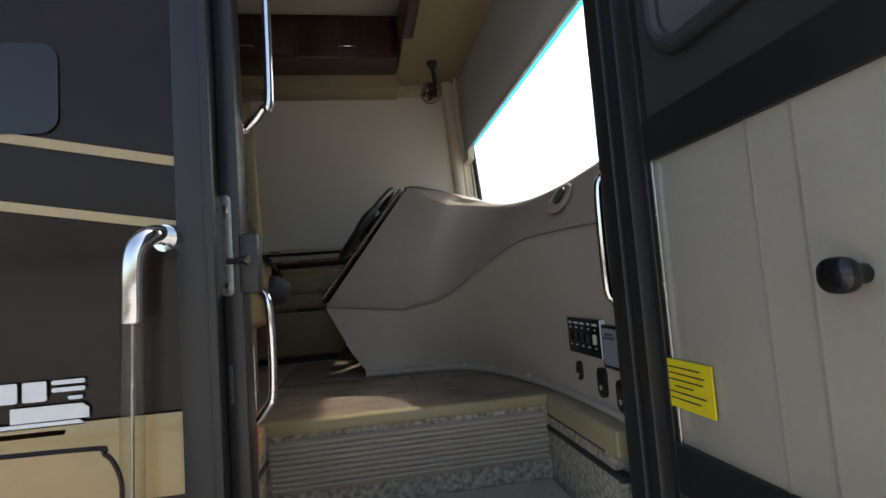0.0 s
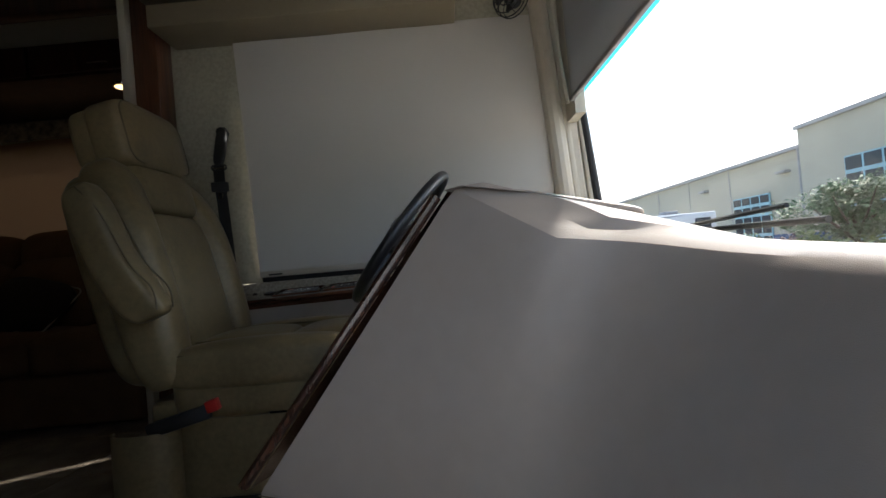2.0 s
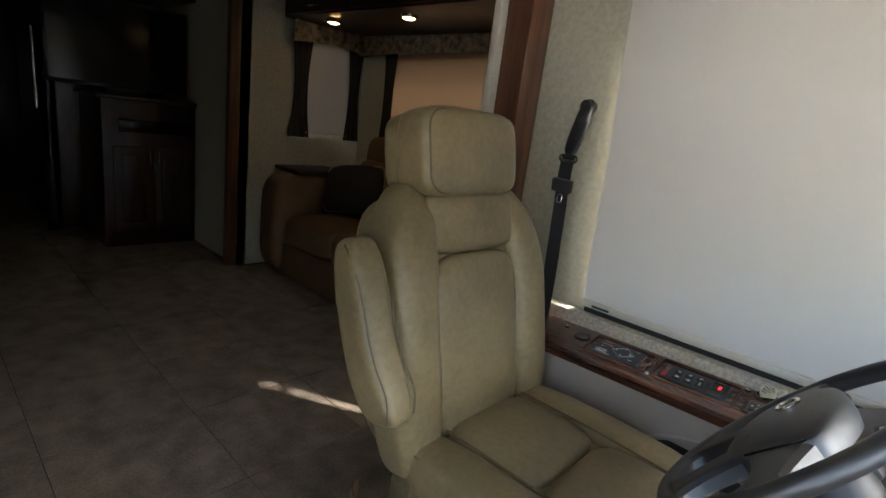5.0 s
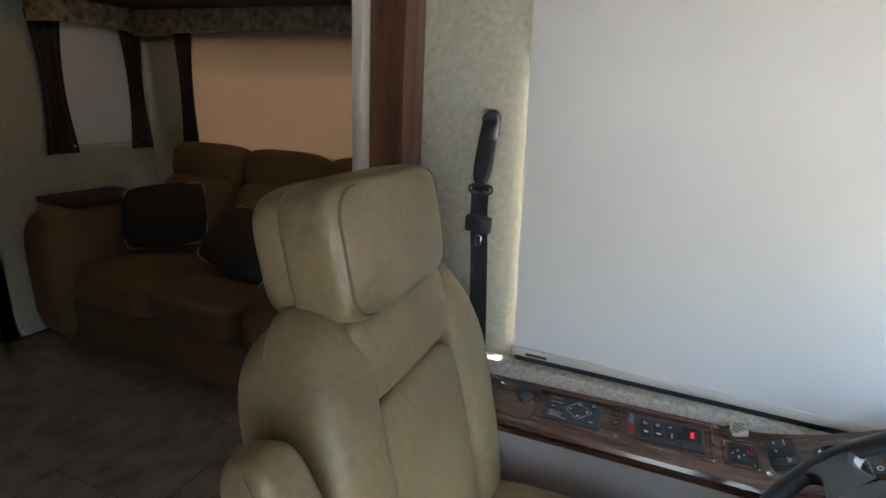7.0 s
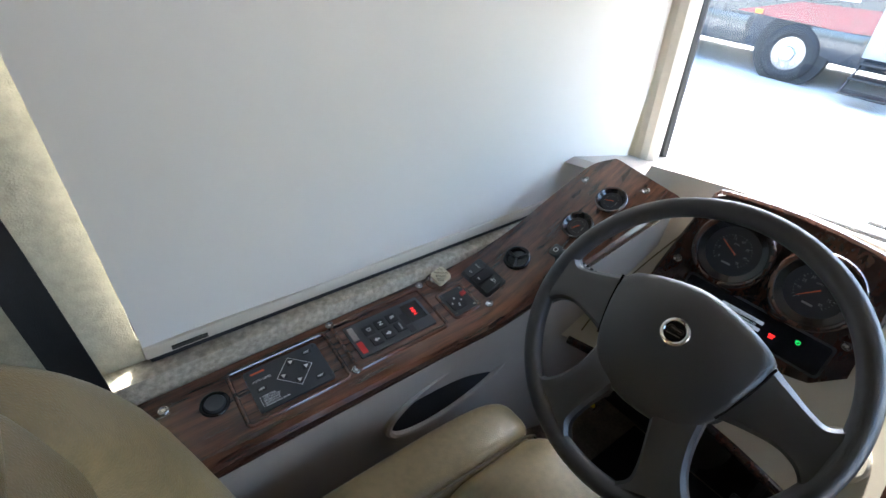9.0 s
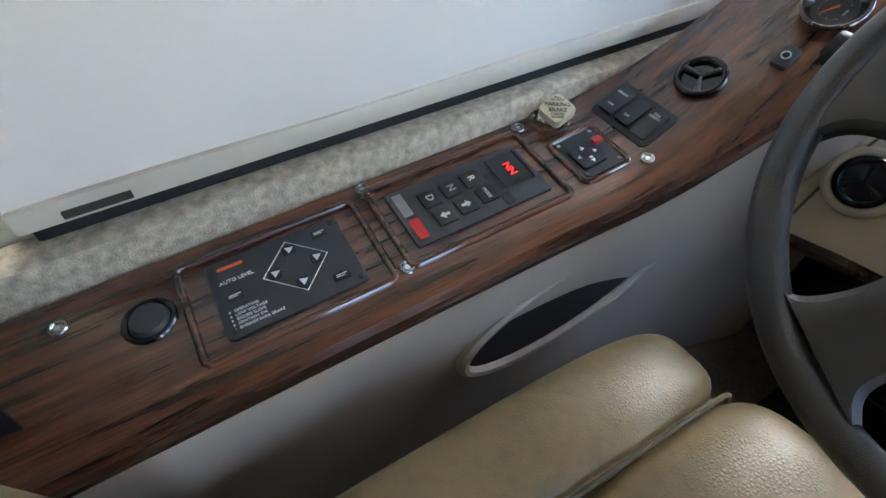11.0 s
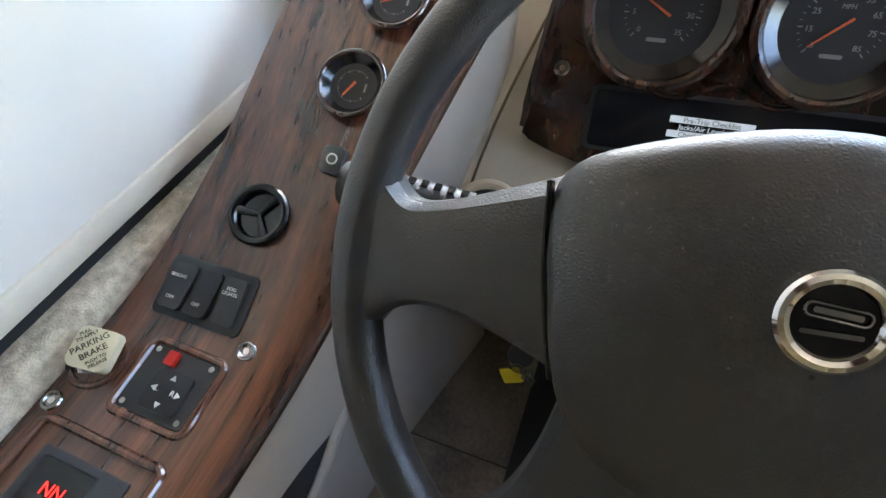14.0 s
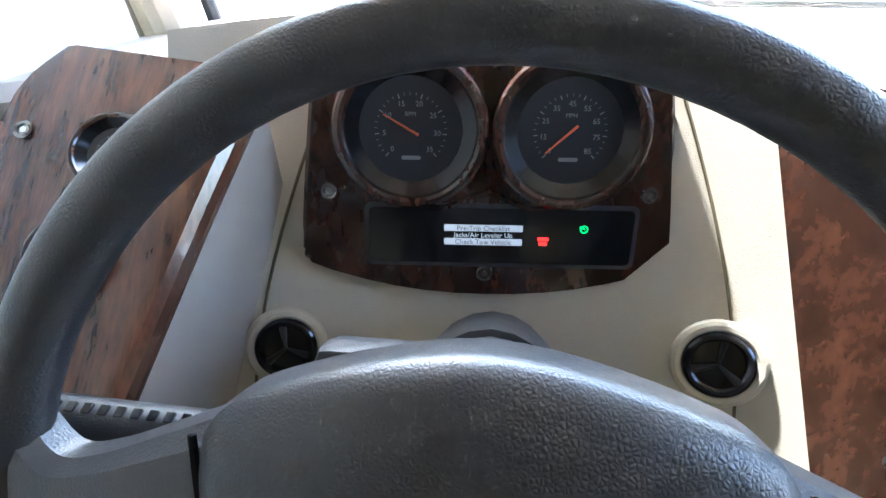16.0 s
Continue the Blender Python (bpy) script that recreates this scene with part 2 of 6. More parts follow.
M_AMBER = mat("amber_lens", (0.7, 0.3, 0.03), 0.3)

# ---- mesh helpers ----


def obj(name, bm, material, smooth=True):
    me = bpy.data.meshes.new(name)
    bmesh.ops.recalc_face_normals(bm, faces=bm.faces)
    bm.to_mesh(me)
    bm.free()
    if smooth:
        for p in me.polygons:
            p.use_smooth = True
        me.set_sharp_from_angle(angle=radians(26))
    for m in material if isinstance(material, (list, tuple)) else [material]:
        me.materials.append(m)
    return new(name, me)


def thing(name, base, label, category, group="", kind=""):
    e = new(name)
    e.location = base
    e.empty_display_size = 0.05
    return tagged(e, label, category, group, kind)


def part(name, bm, material, parent, label="", smooth=True):
    o = obj(name, bm, material, smooth)
    shift = parent.location.copy() if parent.type == "EMPTY" else Vector()
    o.parent = parent
    o.matrix_parent_inverse = Matrix.Translation(-shift)
    return tagged(o, label)


def solo(name, bm, material, label, category="", group="", kind="", smooth=True):
    return tagged(obj(name, bm, material, smooth), label, category, group, kind)


def setting(name, bm, material, label, smooth=True):
    return tagged(obj(name, bm, material, smooth), label, "", "", "structure")


def B():
    return bmesh.new()


def box(bm, x0, x1, y0, y1, z0, z1, bevel=0.0, m=None, seg=2):
    g = bmesh.ops.create_cube(bm, size=1)
    vs = g["verts"]
    bmesh.ops.scale(bm, vec=(abs(x1 - x0), abs(y1 - y0), abs(z1 - z0)), verts=vs)
    bmesh.ops.translate(bm, vec=((x0 + x1) / 2, (y0 + y1) / 2, (z0 + z1) / 2), verts=vs)
    if bevel:
        es = list({e for v in vs for e in v.link_edges})
        r = bmesh.ops.bevel(bm, geom=es, offset=bevel, segments=seg, affect="EDGES", profile=0.5)
        vs = list({v for f in r["faces"] for v in f.verts} | {v for v in vs if v.is_valid})
    if m is not None:
        bmesh.ops.transform(bm, matrix=m, verts=vs)
    return bm


def frame_of(origin, right, up):
    r, u = Vector(right).normalized(), Vector(up).normalized()
    n = r.cross(u).normalized()
    u = n.cross(r).normalized()
    m = Matrix((r, u, n)).transposed().to_4x4()
    m.translation = Vector(origin)
    return m


def cyl(bm, p0, p1, r0, r1=None, seg=24, caps=True):
    p0, p1 = Vector(p0), Vector(p1)
    d = p1 - p0
    m = Matrix.Translation((p0 + p1) / 2) @ d.to_track_quat("Z", "Y").to_matrix().to_4x4()
    bmesh.ops.create_cone(bm, cap_ends=caps, segments=seg, radius1=r0, radius2=r0 if r1 is None else r1, depth=d.length, matrix=m)
    return bm


def tube(bm, pts, r, seg=12, closed=False, flat=1.0):
    pts = [Vector(p) for p in pts]
    n = len(pts)
    rings = []
    up = None
    for i, p in enumerate(pts):
        a, b = pts[(i - 1) % n] if closed or i else p, pts[(i + 1) % n] if closed or i < n - 1 else p
        t = (b - a).normalized()
        if up is None:
            up = t.orthogonal().normalized()
        up = (up - t * up.dot(t)).normalized()
        side = t.cross(up)
        rr = r[i] if isinstance(r, (list, tuple)) else r
        rings.append([bm.verts.new(p + (up * math.cos(2 * math.pi * k / seg) * flat + side * math.sin(2 * math.pi * k / seg)) * rr) for k in range(seg)])
    for i in range(n if closed else n - 1):
        a, b = rings[i], rings[(i + 1) % n]
        for k in range(seg):
            bm.faces.new((a[k], a[(k + 1) % seg], b[(k + 1) % seg], b[k]))
    if not closed:
        bm.faces.new(rings[0]), bm.faces.new(rings[-1][::-1])
    return bm


def smoothline(pts, sub=6, closed=False):
    pts = [Vector(p) for p in pts]
    n = len(pts)
    out = []
    for i in range(n if closed else n - 1):
        g = (lambda k: pts[k % n]) if closed else (lambda k: pts[max(0, min(n - 1, k))])
        a, b, c, d = g(i - 1), g(i), g(i + 1), g(i + 2)
        for s in range(sub):
            t = s / sub
            out.append(0.5 * (2 * b + (c - a) * t + (2 * a - 5 * b + 4 * c - d) * t * t + (3 * b - a - 3 * c + d) * t ** 3))
    return out if closed else out + [pts[-1]]


def pill(bm, m, sx, sy, sz, e=0.35, n=10, crown=0.0):
    """A stuffed block: a cube rounded by a power, crowned on its +z face. m: its pose."""
    grid = {}

    def vert(p):
        key = tuple(round(c, 5) for c in p)
        if key not in grid:
            v = Vector(p)
            q = 2 / e
            L = (abs(v.x) ** q + abs(v.y) ** q + abs(v.z) ** q) ** (1 / q)
            s = v / L
            z = s.z * sz
            if crown and s.z > 0:
                z += crown * (1 - s.x * s.x) * (1 - s.y * s.y)
            grid[key] = bm.verts.new(m @ Vector((s.x * sx, s.y * sy, z)))
        return grid[key]

    lin = [2 * i / n - 1 for i in range(n + 1)]
    lin = [abs(t) ** 0.75 * (1 if t > 0 else -1) for t in lin]
    for ax in range(3):
        for s in (-1, 1):
            for i in range(n):
                for j in range(n):
                    q = []
                    for a, b in ((i, j), (i + 1, j), (i + 1, j + 1), (i, j + 1)):
                        p = [0, 0, 0]
                        p[ax], p[(ax + 1) % 3], p[(ax + 2) % 3] = s, lin[a], lin[b]
                        q.append(vert(p))
                    bm.faces.new(q)
    return bm


def sheet(bm, rows, close=False):
    """A skin over rows of points."""
    vs = [[bm.verts.new(p) for p in r] for r in rows]
    for a, b in zip(vs, vs[1:]):
        for k in range(len(a) - 1):
            bm.faces.new((a[k], a[k + 1], b[k + 1], b[k]))
        if close:
            bm.faces.new((a[-1], a[0], b[0], b[-1]))
    return bm


def thick(bm, d):
    bmesh.ops.recalc_face_normals(bm, faces=bm.faces)
    bmesh.ops.solidify(bm, geom=bm.faces[:], thickness=d)
    return bm


def prism(bm, outline, depth, m, bevel=0.0):
    """An outline in the pose's own plane, pushed back by depth, its front at 0."""
    fr = [bm.verts.new(m @ Vector((x, y, 0))) for x, y in outline]
    bk = [bm.verts.new(m @ Vector((x, y, -depth))) for x, y in outline]
    f = bm.faces.new(fr)
    bm.faces.new(bk[::-1])
    n = len(fr)
    for i in range(n):
        bm.faces.new((fr[i], bk[i], bk[(i + 1) % n], fr[(i + 1) % n]))
    if bevel:
        bmesh.ops.bevel(bm, geom=list(f.edges), offset=bevel, segments=3, affect="EDGES", profile=0.5)
    return bm


def rrect(w, h, r, n=5):
    out = []
    for cx, cy, a0 in ((w / 2 - r, h / 2 - r, 0), (-w / 2 + r, h / 2 - r, 90), (-w / 2 + r, -h / 2 + r, 180), (w / 2 - r, -h / 2 + r, 270)):
        for k in range(n + 1):
            a = radians(a0 + 90 * k / n)
            out.append((cx + r * math.cos(a), cy + r * math.sin(a)))
    return out


def ring(bm, m, r, tube_r, seg=40, cs=10, z=0.0):
    return tube(bm, [m @ Vector((r * math.cos(2 * math.pi * k / seg), r * math.sin(2 * math.pi * k / seg), z)) for k in range(seg)], tube_r, cs, True)


def disc(bm, m, r, z0, z1, seg=32, r1=None):
    return cyl(bm, m @ Vector((0, 0, z0)), m @ Vector((0, 0, z1)), r, r1, seg)


def lettering(name, words, m, size, material, parent, label="", align="CENTER"):
    c = bpy.data.curves.new(name, "FONT")
    c.body, c.size, c.align_x, c.align_y, c.extrude, c.resolution_u = words, size, align, "CENTER", 0.0003, 2
    tmp = bpy.data.objects.new("tmp", c)
    scene.collection.objects.link(tmp)
    me = bpy.data.meshes.new_from_object(tmp)
    bpy.data.objects.remove(tmp)
    bpy.data.curves.remove(c)
    me.transform(m)
    me.materials.clear()
    me.materials.append(material)
    o = new(name, me)
    shift = parent.location.copy() if parent.type == "EMPTY" else Vector()
    o.parent = parent
    o.matrix_parent_inverse = Matrix.Translation(-shift)
    return tagged(o, label)


def at(m, x, y, z=0.0, turn=0.0):
    return m @ Matrix.Translation((x, y, z)) @ Matrix.Rotation(radians(turn), 4, "Z")

# ---- ground and coach shell ----
bm = B()
box(bm, -150, 150, -150, 150, -0.3, 0)
setting("ground", bm, M_CONCRETE, "pale sunlit concrete yard around the parked vehicles")

CZ = 3.06  # ceiling
RX = -6.2  # rear partition

# floor slab, cut out over the entry step well
bm = B()
for x0, x1, y0, y1 in ((RX, 0.42, 0.95, 3.43), (0.42, 1.2, 1.36, 3.43), (1.2, 1.9, 1.0, 3.43), (-2.62, -0.25, 3.43, 4.45)):
    box(bm, x0, x1, y0, y1, FZ - 0.06, FZ - 0.004)
# unseen lower slab, added to block daylight under the slide-out
box(bm, -2.72, -0.2, 3.42, 4.5, FZ - 0.10, FZ - 0.062)
floor = setting("floor", bm, M_GROUT, "dark joints under the stone-look vinyl tile floor")

bm = B()
box(bm, RX, 1.95, 0.86, 3.5, CZ, CZ + 0.06)
box(bm, -2.69, -0.25, 3.5, 4.5, 2.92, 2.98)
setting("ceiling", bm, M_CEIL, "cream padded vinyl ceiling panels")

# driver-side wall with the side window, and the slide-out room
bm = B()
box(bm, -0.27, 1.56, 3.43, 3.5, FZ - 0.5, 1.66)
box(bm, -0.27, 1.56, 3.43, 3.5, 2.66, CZ)
box(bm, -0.27, 0.06, 3.43, 3.5, 1.66, 2.66)
box(bm, 1.40, 1.56, 3.43, 3.5, 1.66, 2.66)
setting("wall_driver_side", bm, M_WALL, "textured cream fabric wall beside the driver seat")
bm = B()
box(bm, RX, -2.62, 3.43, 3.5, FZ - 0.5, CZ)
box(bm, -2.69, -2.62, 3.43, 3.88, FZ - 0.12, 2.92)
box(bm, -2.69, -2.62, 3.88, 4.5, FZ - 0.12, 1.98)
box(bm, -2.69, -2.62, 3.88, 4.5, 2.62, 2.92)
box(bm, -2.69, -2.62, 4.31, 4.5, 1.98, 2.62)
box(bm, -2.62, -2.25, 4.43, 4.5, FZ - 0.12, 2.92)
box(bm, -2.25, -0.75, 4.43, 4.5, FZ - 0.12, 1.96)
box(bm, -2.25, -0.75, 4.43, 4.5, 2.62, 2.92)
box(bm, -0.75, -0.2, 4.43, 4.5, FZ - 0.12, 2.92)
box(bm, -0.27, -0.2, 3.5, 4.43, FZ - 0.12, 2.92)
# unseen strips, added to keep sun out above the slide-out
box(bm, -2.75, -0.15, 3.505, 3.54, 2.985, 3.12)
box(bm, -2.75, -2.695, 3.40, 3.54, 2.4, 3.12)
setting("wall_slide_out", bm, M_WALL, "cream walls of the dim slide-out lounge")
bm = B()
box(bm, RX - 0.06, RX, 0.86, 3.5, FZ - 0.5, CZ)
setting("wall_rear", bm, M_CAB, "dark wooden partition at the far end of the coach")

# door-side wall with the entry opening
bm = B()
box(bm, RX, 0.40, 0.90, 0.96, FZ - 0.5, CZ)
box(bm, 1.26, 1.66, 0.90, 0.96, FZ - 0.6, CZ)
box(bm, 0.36, 1.26, 0.90, 0.96, 2.86, CZ)
setting("wall_door_side", bm, M_WALL, "cream inner wall on the entry side")

# painted outside skin of the coach
body = thing("coach_body", (-1, 0.88, 0.3), "dark brown gloss painted coach side with gold stripes", "coach body", kind="structure")
bm = B()
box(bm, RX, 0.40, 0.862, 0.898, 0.35, 3.2, 0.006)
part("side_skin", bm, M_BODY, body)
bm = B()
box(bm, 1.26, 1.66, 0.862, 0.898, 0.35, 3.2, 0.006)
part("front_side_skin", bm, M_BODY, body)
bm = B()
box(bm, 0.36, 1.26, 0.862, 0.898, 2.88, 3.2, 0.006)
part("header_skin", bm, M_BODY, body)
for z0, z1, z0r, z1r in ((1.655, 1.675, 1.575, 1.592), (1.52, 1.54, 1.462, 1.478)):
    bm = B()
    prism(bm, [(-1.4, z0 + 0.25), (-1.4, z1 + 0.25), (0.392, z1r), (0.392, z0r)], 0.004, frame_of((0, 0.857, 0), (1, 0, 0), (0, 0, 1)))
    part("gold_stripe", bm, M_GOLD, body, "thin gold pinstripe")
bm = B()
box(bm, RX, 0.392, 0.853, 0.858, 1.02, 1.155, 0.001)
part("gold_band", bm, M_GOLD, body, "wide gold painted band")
bm = B()
tube(bm, smoothline([(-0.4, 0.852, 1.118), (0.2, 0.852, 1.112), (0.262, 0.852, 1.10), (0.285, 0.852, 1.06), (0.287, 0.852, 1.02)], 5), 0.004, 8)
part("locker_seam", bm, M_BODY, body)
bm = B()
prism(bm, rrect(0.9, 0.16, 0.03), 0.004, frame_of((-0.25, 0.856, 1.66), (1, 0, 0), (0, 0, 1)))
bmesh.ops.translate(bm, verts=bm.verts, vec=(0, 0, 0.06))
part("side_window", bm, M_GLOSSBLACK, body, "dark tinted side window")
# the dealer's decal as plain shapes
DK = frame_of((0.175, 0.853, 1.19), (1, 0, 0), (0, 0, 1))
for k, (x, y, w, h) in enumerate(((-0.10, 0.02, 0.045, 0.032), (-0.055, 0.02, 0.03, 0.032), (-0.015, 0.02, 0.035, 0.032), (0.035, 0.032, 0.05, 0.007), (0.035, 0.02, 0.05, 0.007), (0.045, 0.006, 0.022, 0.006), (-0.05, -0.048, 0.16, 0.008))):
    bm = B()
    prism(bm, [(a + x, b + y) for a, b in rrect(w, h, 0.003, 2)], 0.002, DK)
    part("decal_bar", bm, M_PRINT, body, "white dealer decal shape")
bm = B()
prism(bm, [(-0.05, -0.028), (-0.05, -0.004), (0.055, -0.004), (0.065, -0.012), (0.065, -0.028)], 0.002, DK)
prism(bm, [(-0.075, -0.03), (-0.065, -0.038), (0.06, -0.038), (0.05, -0.03)], 0.002, DK)
part("decal_coach", bm, M_PRINT, body, "white decal shaped like a coach")

# entry step well
bm = B()
box(bm, 0.36, 0.42, 0.96, 1.36, 0.45, FZ - 0.03)
box(bm, 1.2, 1.26, 0.96, 1.36, 0.45, FZ - 0.03)
setting("step_well_side", bm, M_SHAG, "speckled shaggy carpet on the sides of the step well")
bm = B()
box(bm, 0.40, 0.425, 0.92, 1.36, FZ - 0.10, FZ - 0.085, 0.003)
box(bm, 1.195, 1.22, 0.92, 1.36, FZ - 0.10, FZ - 0.085, 0.003)
setting("step_well_seal", bm, M_RUBBER, "black rubber strip along the step well")
bm = B()
box(bm, 0.42, 1.2, 1.345, 1.362, 0.62, FZ - 0.03)
box(bm, 0.42, 1.2, 0.96, 1.36, 0.60, 0.64)
setting("step_well_carpet", bm, M_SHAG, "carpet behind and under the entry steps")
sr = thing("step_riser", (0.81, 1.345, FZ - 0.18), "ribbed tan rubber riser of the upper step", "step")
bm = B()
box(bm, 0.43, 1.19, 1.338, 1.345, FZ - 0.18, FZ - 0.045, 0.002)
part("backing", bm, M_STEP, sr)
for k in range(9):
    z = FZ - 0.055 - 0.014 * k
    bm = B()
    tube(bm, [(0.43, 1.338, z), (1.19, 1.338, z)], 0.0068, 8)
    part("rib", bm, M_STEP, sr)
es = thing("entry_step", (0.81, 1.15, FZ - 0.27), "ribbed tan rubber entry step in the doorway", "step")
bm = B()
box(bm, 0.43, 1.19, 0.955, 1.338, FZ - 0.27, FZ - 0.238, 0.004)
part("tread", bm, M_STEP, es)
for k in range(30):
    y = 0.965 + 0.0125 * k
    bm = B()
    tube(bm, [(0.43, y, FZ - 0.235), (1.19, y, FZ - 0.235)], 0.006, 8)
    part("rib", bm, M_STEP, es)
bm = B()
box(bm, 0.37, 1.24, 1.335, 1.375, FZ - 0.03, FZ + 0.003, 0.008, seg=3)
box(bm, 0.37, 0.425, 0.93, 1.335, FZ - 0.055, FZ + 0.004, 0.008, seg=3)
box(bm, 1.195, 1.25, 0.93, 1.335, FZ - 0.055, FZ + 0.004, 0.008, seg=3)
setting("trim_nosing", bm, M_NOSE, "olive tan plastic nosing round the step well")

# door frame
bm = B()
box(bm, 0.385, 0.445, 0.84, 0.93, 0.45, 2.9, 0.006)
box(bm, 0.445, 0.48, 0.89, 0.955, 0.45, 2.9, 0.004)
box(bm, 0.435, 0.45, 0.83, 0.845, 0.45, 2.9, 0.003)
box(bm, 1.205, 1.265, 0.80, 0.885, 0.45, 2.9, 0.006)
box(bm, 1.192, 1.207, 0.83, 0.885, 0.45, 2.9, 0.004)
box(bm, 0.385, 1.265, 0.84, 0.955, 2.84, 2.9, 0.006)
setting("door_frame", bm, M_ALU, "black metal frame of the entry doorway")
st = thing("door_strike", (0.452, 0.885, 1.43), "zinc striker plate with a steel pin on the door frame", "striker")
bm = B()
prism(bm, rrect(0.022, 0.185, 0.010), 0.003, frame_of((0.455, 0.885, 1.435), (1, 0, 0), (0, 0, 1)))
part("plate", bm, M_STEEL, st)
bm = B()
cyl(bm, (0.457, 0.884, 1.405), (0.492, 0.872, 1.405), 0.006)
cyl(bm, (0.49, 0.873, 1.405), (0.497, 0.870, 1.405), 0.009)
part("pin", bm, M_STEEL, st)
for z in (1.36, 1.50):
    bm = B()
    cyl(bm, (0.455, 0.885, z), (0.455, 0.879, z), 0.006, seg=10)
    part("screw", bm, M_CHROME, st)
bm = B()
box(bm, 0.475, 0.51, 0.885, 0.93, 1.345, 1.455, 0.006)
solo("latch_block", bm, M_BLACK, "black plastic latch block on the door jamb", "latch")
bm = B()
box(bm, 0.446, 0.458, 0.888, 0.925, 1.15, 1.22, 0.004)
solo("door_switch", bm, M_BLACK, "small black rocker switch on the jamb", "switch")


def grab_rail(pts, r, label, material=M_CHROME):
    t = thing("grab_handle", pts[0], label, "handle", "entry grab handles")
    bm = B()
    tube(bm, smoothline(pts, 6), r, 14)
    part("rail", bm, material, t)
    for p in (pts[0], pts[-1]):
        bm = B()
        v = Vector(p)
        bmesh.ops.create_uvsphere(bm, u_segments=14, v_segments=8, radius=r * 1.45, matrix=Matrix.Translation(v) @ Matrix.Diagonal((1, 1, 0.6, 1)))
        part("mount", bm, material, t)
    return t


grab_rail([(0.47, 0.99, 1.68), (0.515, 0.975, 1.72), (0.53, 0.97, 1.77), (0.53, 0.97, 2.2), (0.515, 0.975, 2.26), (0.47, 0.99, 2.3)], 0.0095, "polished chrome grab handle inside the doorway")
grab_rail([(0.455, 0.99, 1.08), (0.495, 0.975, 1.12), (0.51, 0.97, 1.16), (0.51, 0.97, 1.31), (0.495, 0.975, 1.35), (0.455, 0.99, 1.39)], 0.008, "slim chrome grab handle low in the doorway")
grab_rail([(1.235, 0.905, 1.24), (1.217, 0.922, 1.275), (1.208, 0.928, 1.31), (1.208, 0.928, 1.5), (1.217, 0.922, 1.54), (1.235, 0.905, 1.565)], 0.010, "chrome grab handle on the dash side of the doorway")
# outside assist rail with a clear sleeve
gr = thing("assist_rail", (0.355, 0.86, 0.9), "chrome-ended assist rail with a clear acrylic tube", "handle")
bm = B()
tube(bm, smoothline([(0.375, 0.86, 1.445), (0.365, 0.82, 1.452), (0.352, 0.795, 1.44), (0.342, 0.785, 1.41), (0.339, 0.785, 1.34), (0.338, 0.785, 1.31)], 6), 0.0165, 18)
part("end_bracket", bm, M_CHROME, gr, "curved chrome end bracket")
bm = B()
cyl(bm, (0.380, 0.862, 1.447), (0.371, 0.83, 1.447), 0.027, 0.023)
part("flange", bm, M_CHROME, gr)
bm = B()
cyl(bm, (0.338, 0.785, 1.312), (0.323, 0.785, 0.75), 0.0175, seg=24)
tr = part("clear_tube", bm, M_TRANSP, gr, "clear acrylic rail tube")
tr.visible_shadow = False
bm = B()
cyl(bm, (0.338, 0.785, 1.312), (0.323, 0.785, 0.75), 0.0028, seg=12)
part("core", bm, M_STEEL, gr)

# entry door, swung wide open, square to the coach side
DX = 1.245
door = thing("entry_door", (DX, 0.84, 0.5), "open coach entry door, black frame with a glossy beige inner panel", "door")
bm = B()
box(bm, DX + 0.008, DX + 0.06, 0.08, 0.83, 0.5, 2.8, 0.004)
part("door_core", bm, M_ALU, door)
bm = B()
for a in ((0.785, 0.835, 0.5, 2.8), (0.08, 0.14, 0.5, 2.8), (0.14, 0.785, 1.535, 1.615), (0.14, 0.785, 0.93, 1.02), (0.14, 0.785, 2.72, 2.8), (0.14, 0.785, 0.5, 0.58)):
    box(bm, DX - 0.012, DX + 0.012, a[0], a[1], a[2], a[3], 0.004)
part("door_rails", bm, M_ALU, door, "black door rails and stiles")
bm = B()
box(bm, DX - 0.002, DX + 0.009, 0.14, 0.785, 1.02, 1.535, 0.001)
part("inner_panel", bm, M_DOORSKIN, door, "glossy beige inner panel")
bm = B()
for y in (0.545, 0.47):
    box(bm, DX - 0.004, DX, y - 0.002, y + 0.002, 1.02, 1.535)
part("panel_groove", bm, M_STEP, door)
bm = B()
tube(bm, [(DX - 0.004, 0.775, 1.02), (DX - 0.004, 0.775, 1.535)], 0.004, 8)
part("edge_bead", bm, M_STEEL, door)
bm = B()
box(bm, DX - 0.001, DX + 0.008, 0.14, 0.785, 0.58, 0.93, 0.001)
part("lower_panel", bm, M_DOORSKIN, door)
bm = B()
fr = frame_of((DX - 0.006, 0.46, 2.15), (0, -1, 0), (0, 0, 1))
tube(bm, [fr @ Vector((x, y, 0)) for x, y in rrect(0.52, 0.88, 0.07, 6)], 0.016, 10, True)
part("window_gasket", bm, M_GREYPLASTIC, door, "grey rounded window surround")
bm = B()
prism(bm, rrect(0.645, 1.105, 0.005, 2), 0.006, frame_of((DX + 0.004, 0.4625, 2.165), (0, -1, 0), (0, 0, 1)))
part("upper_panel", bm, M_GREYPLASTIC, door)
bm = B()
prism(bm, rrect(0.50, 0.86, 0.065), 0.002, frame_of((DX - 0.003, 0.46, 2.15), (0, -1, 0), (0, 0, 1)))
part("screen", bm, M_SCREEN, door, "grey insect screen")
bm = B()
cyl(bm, (DX, 0.405, 1.31), (DX - 0.025, 0.405, 1.31), 0.012, seg=18)
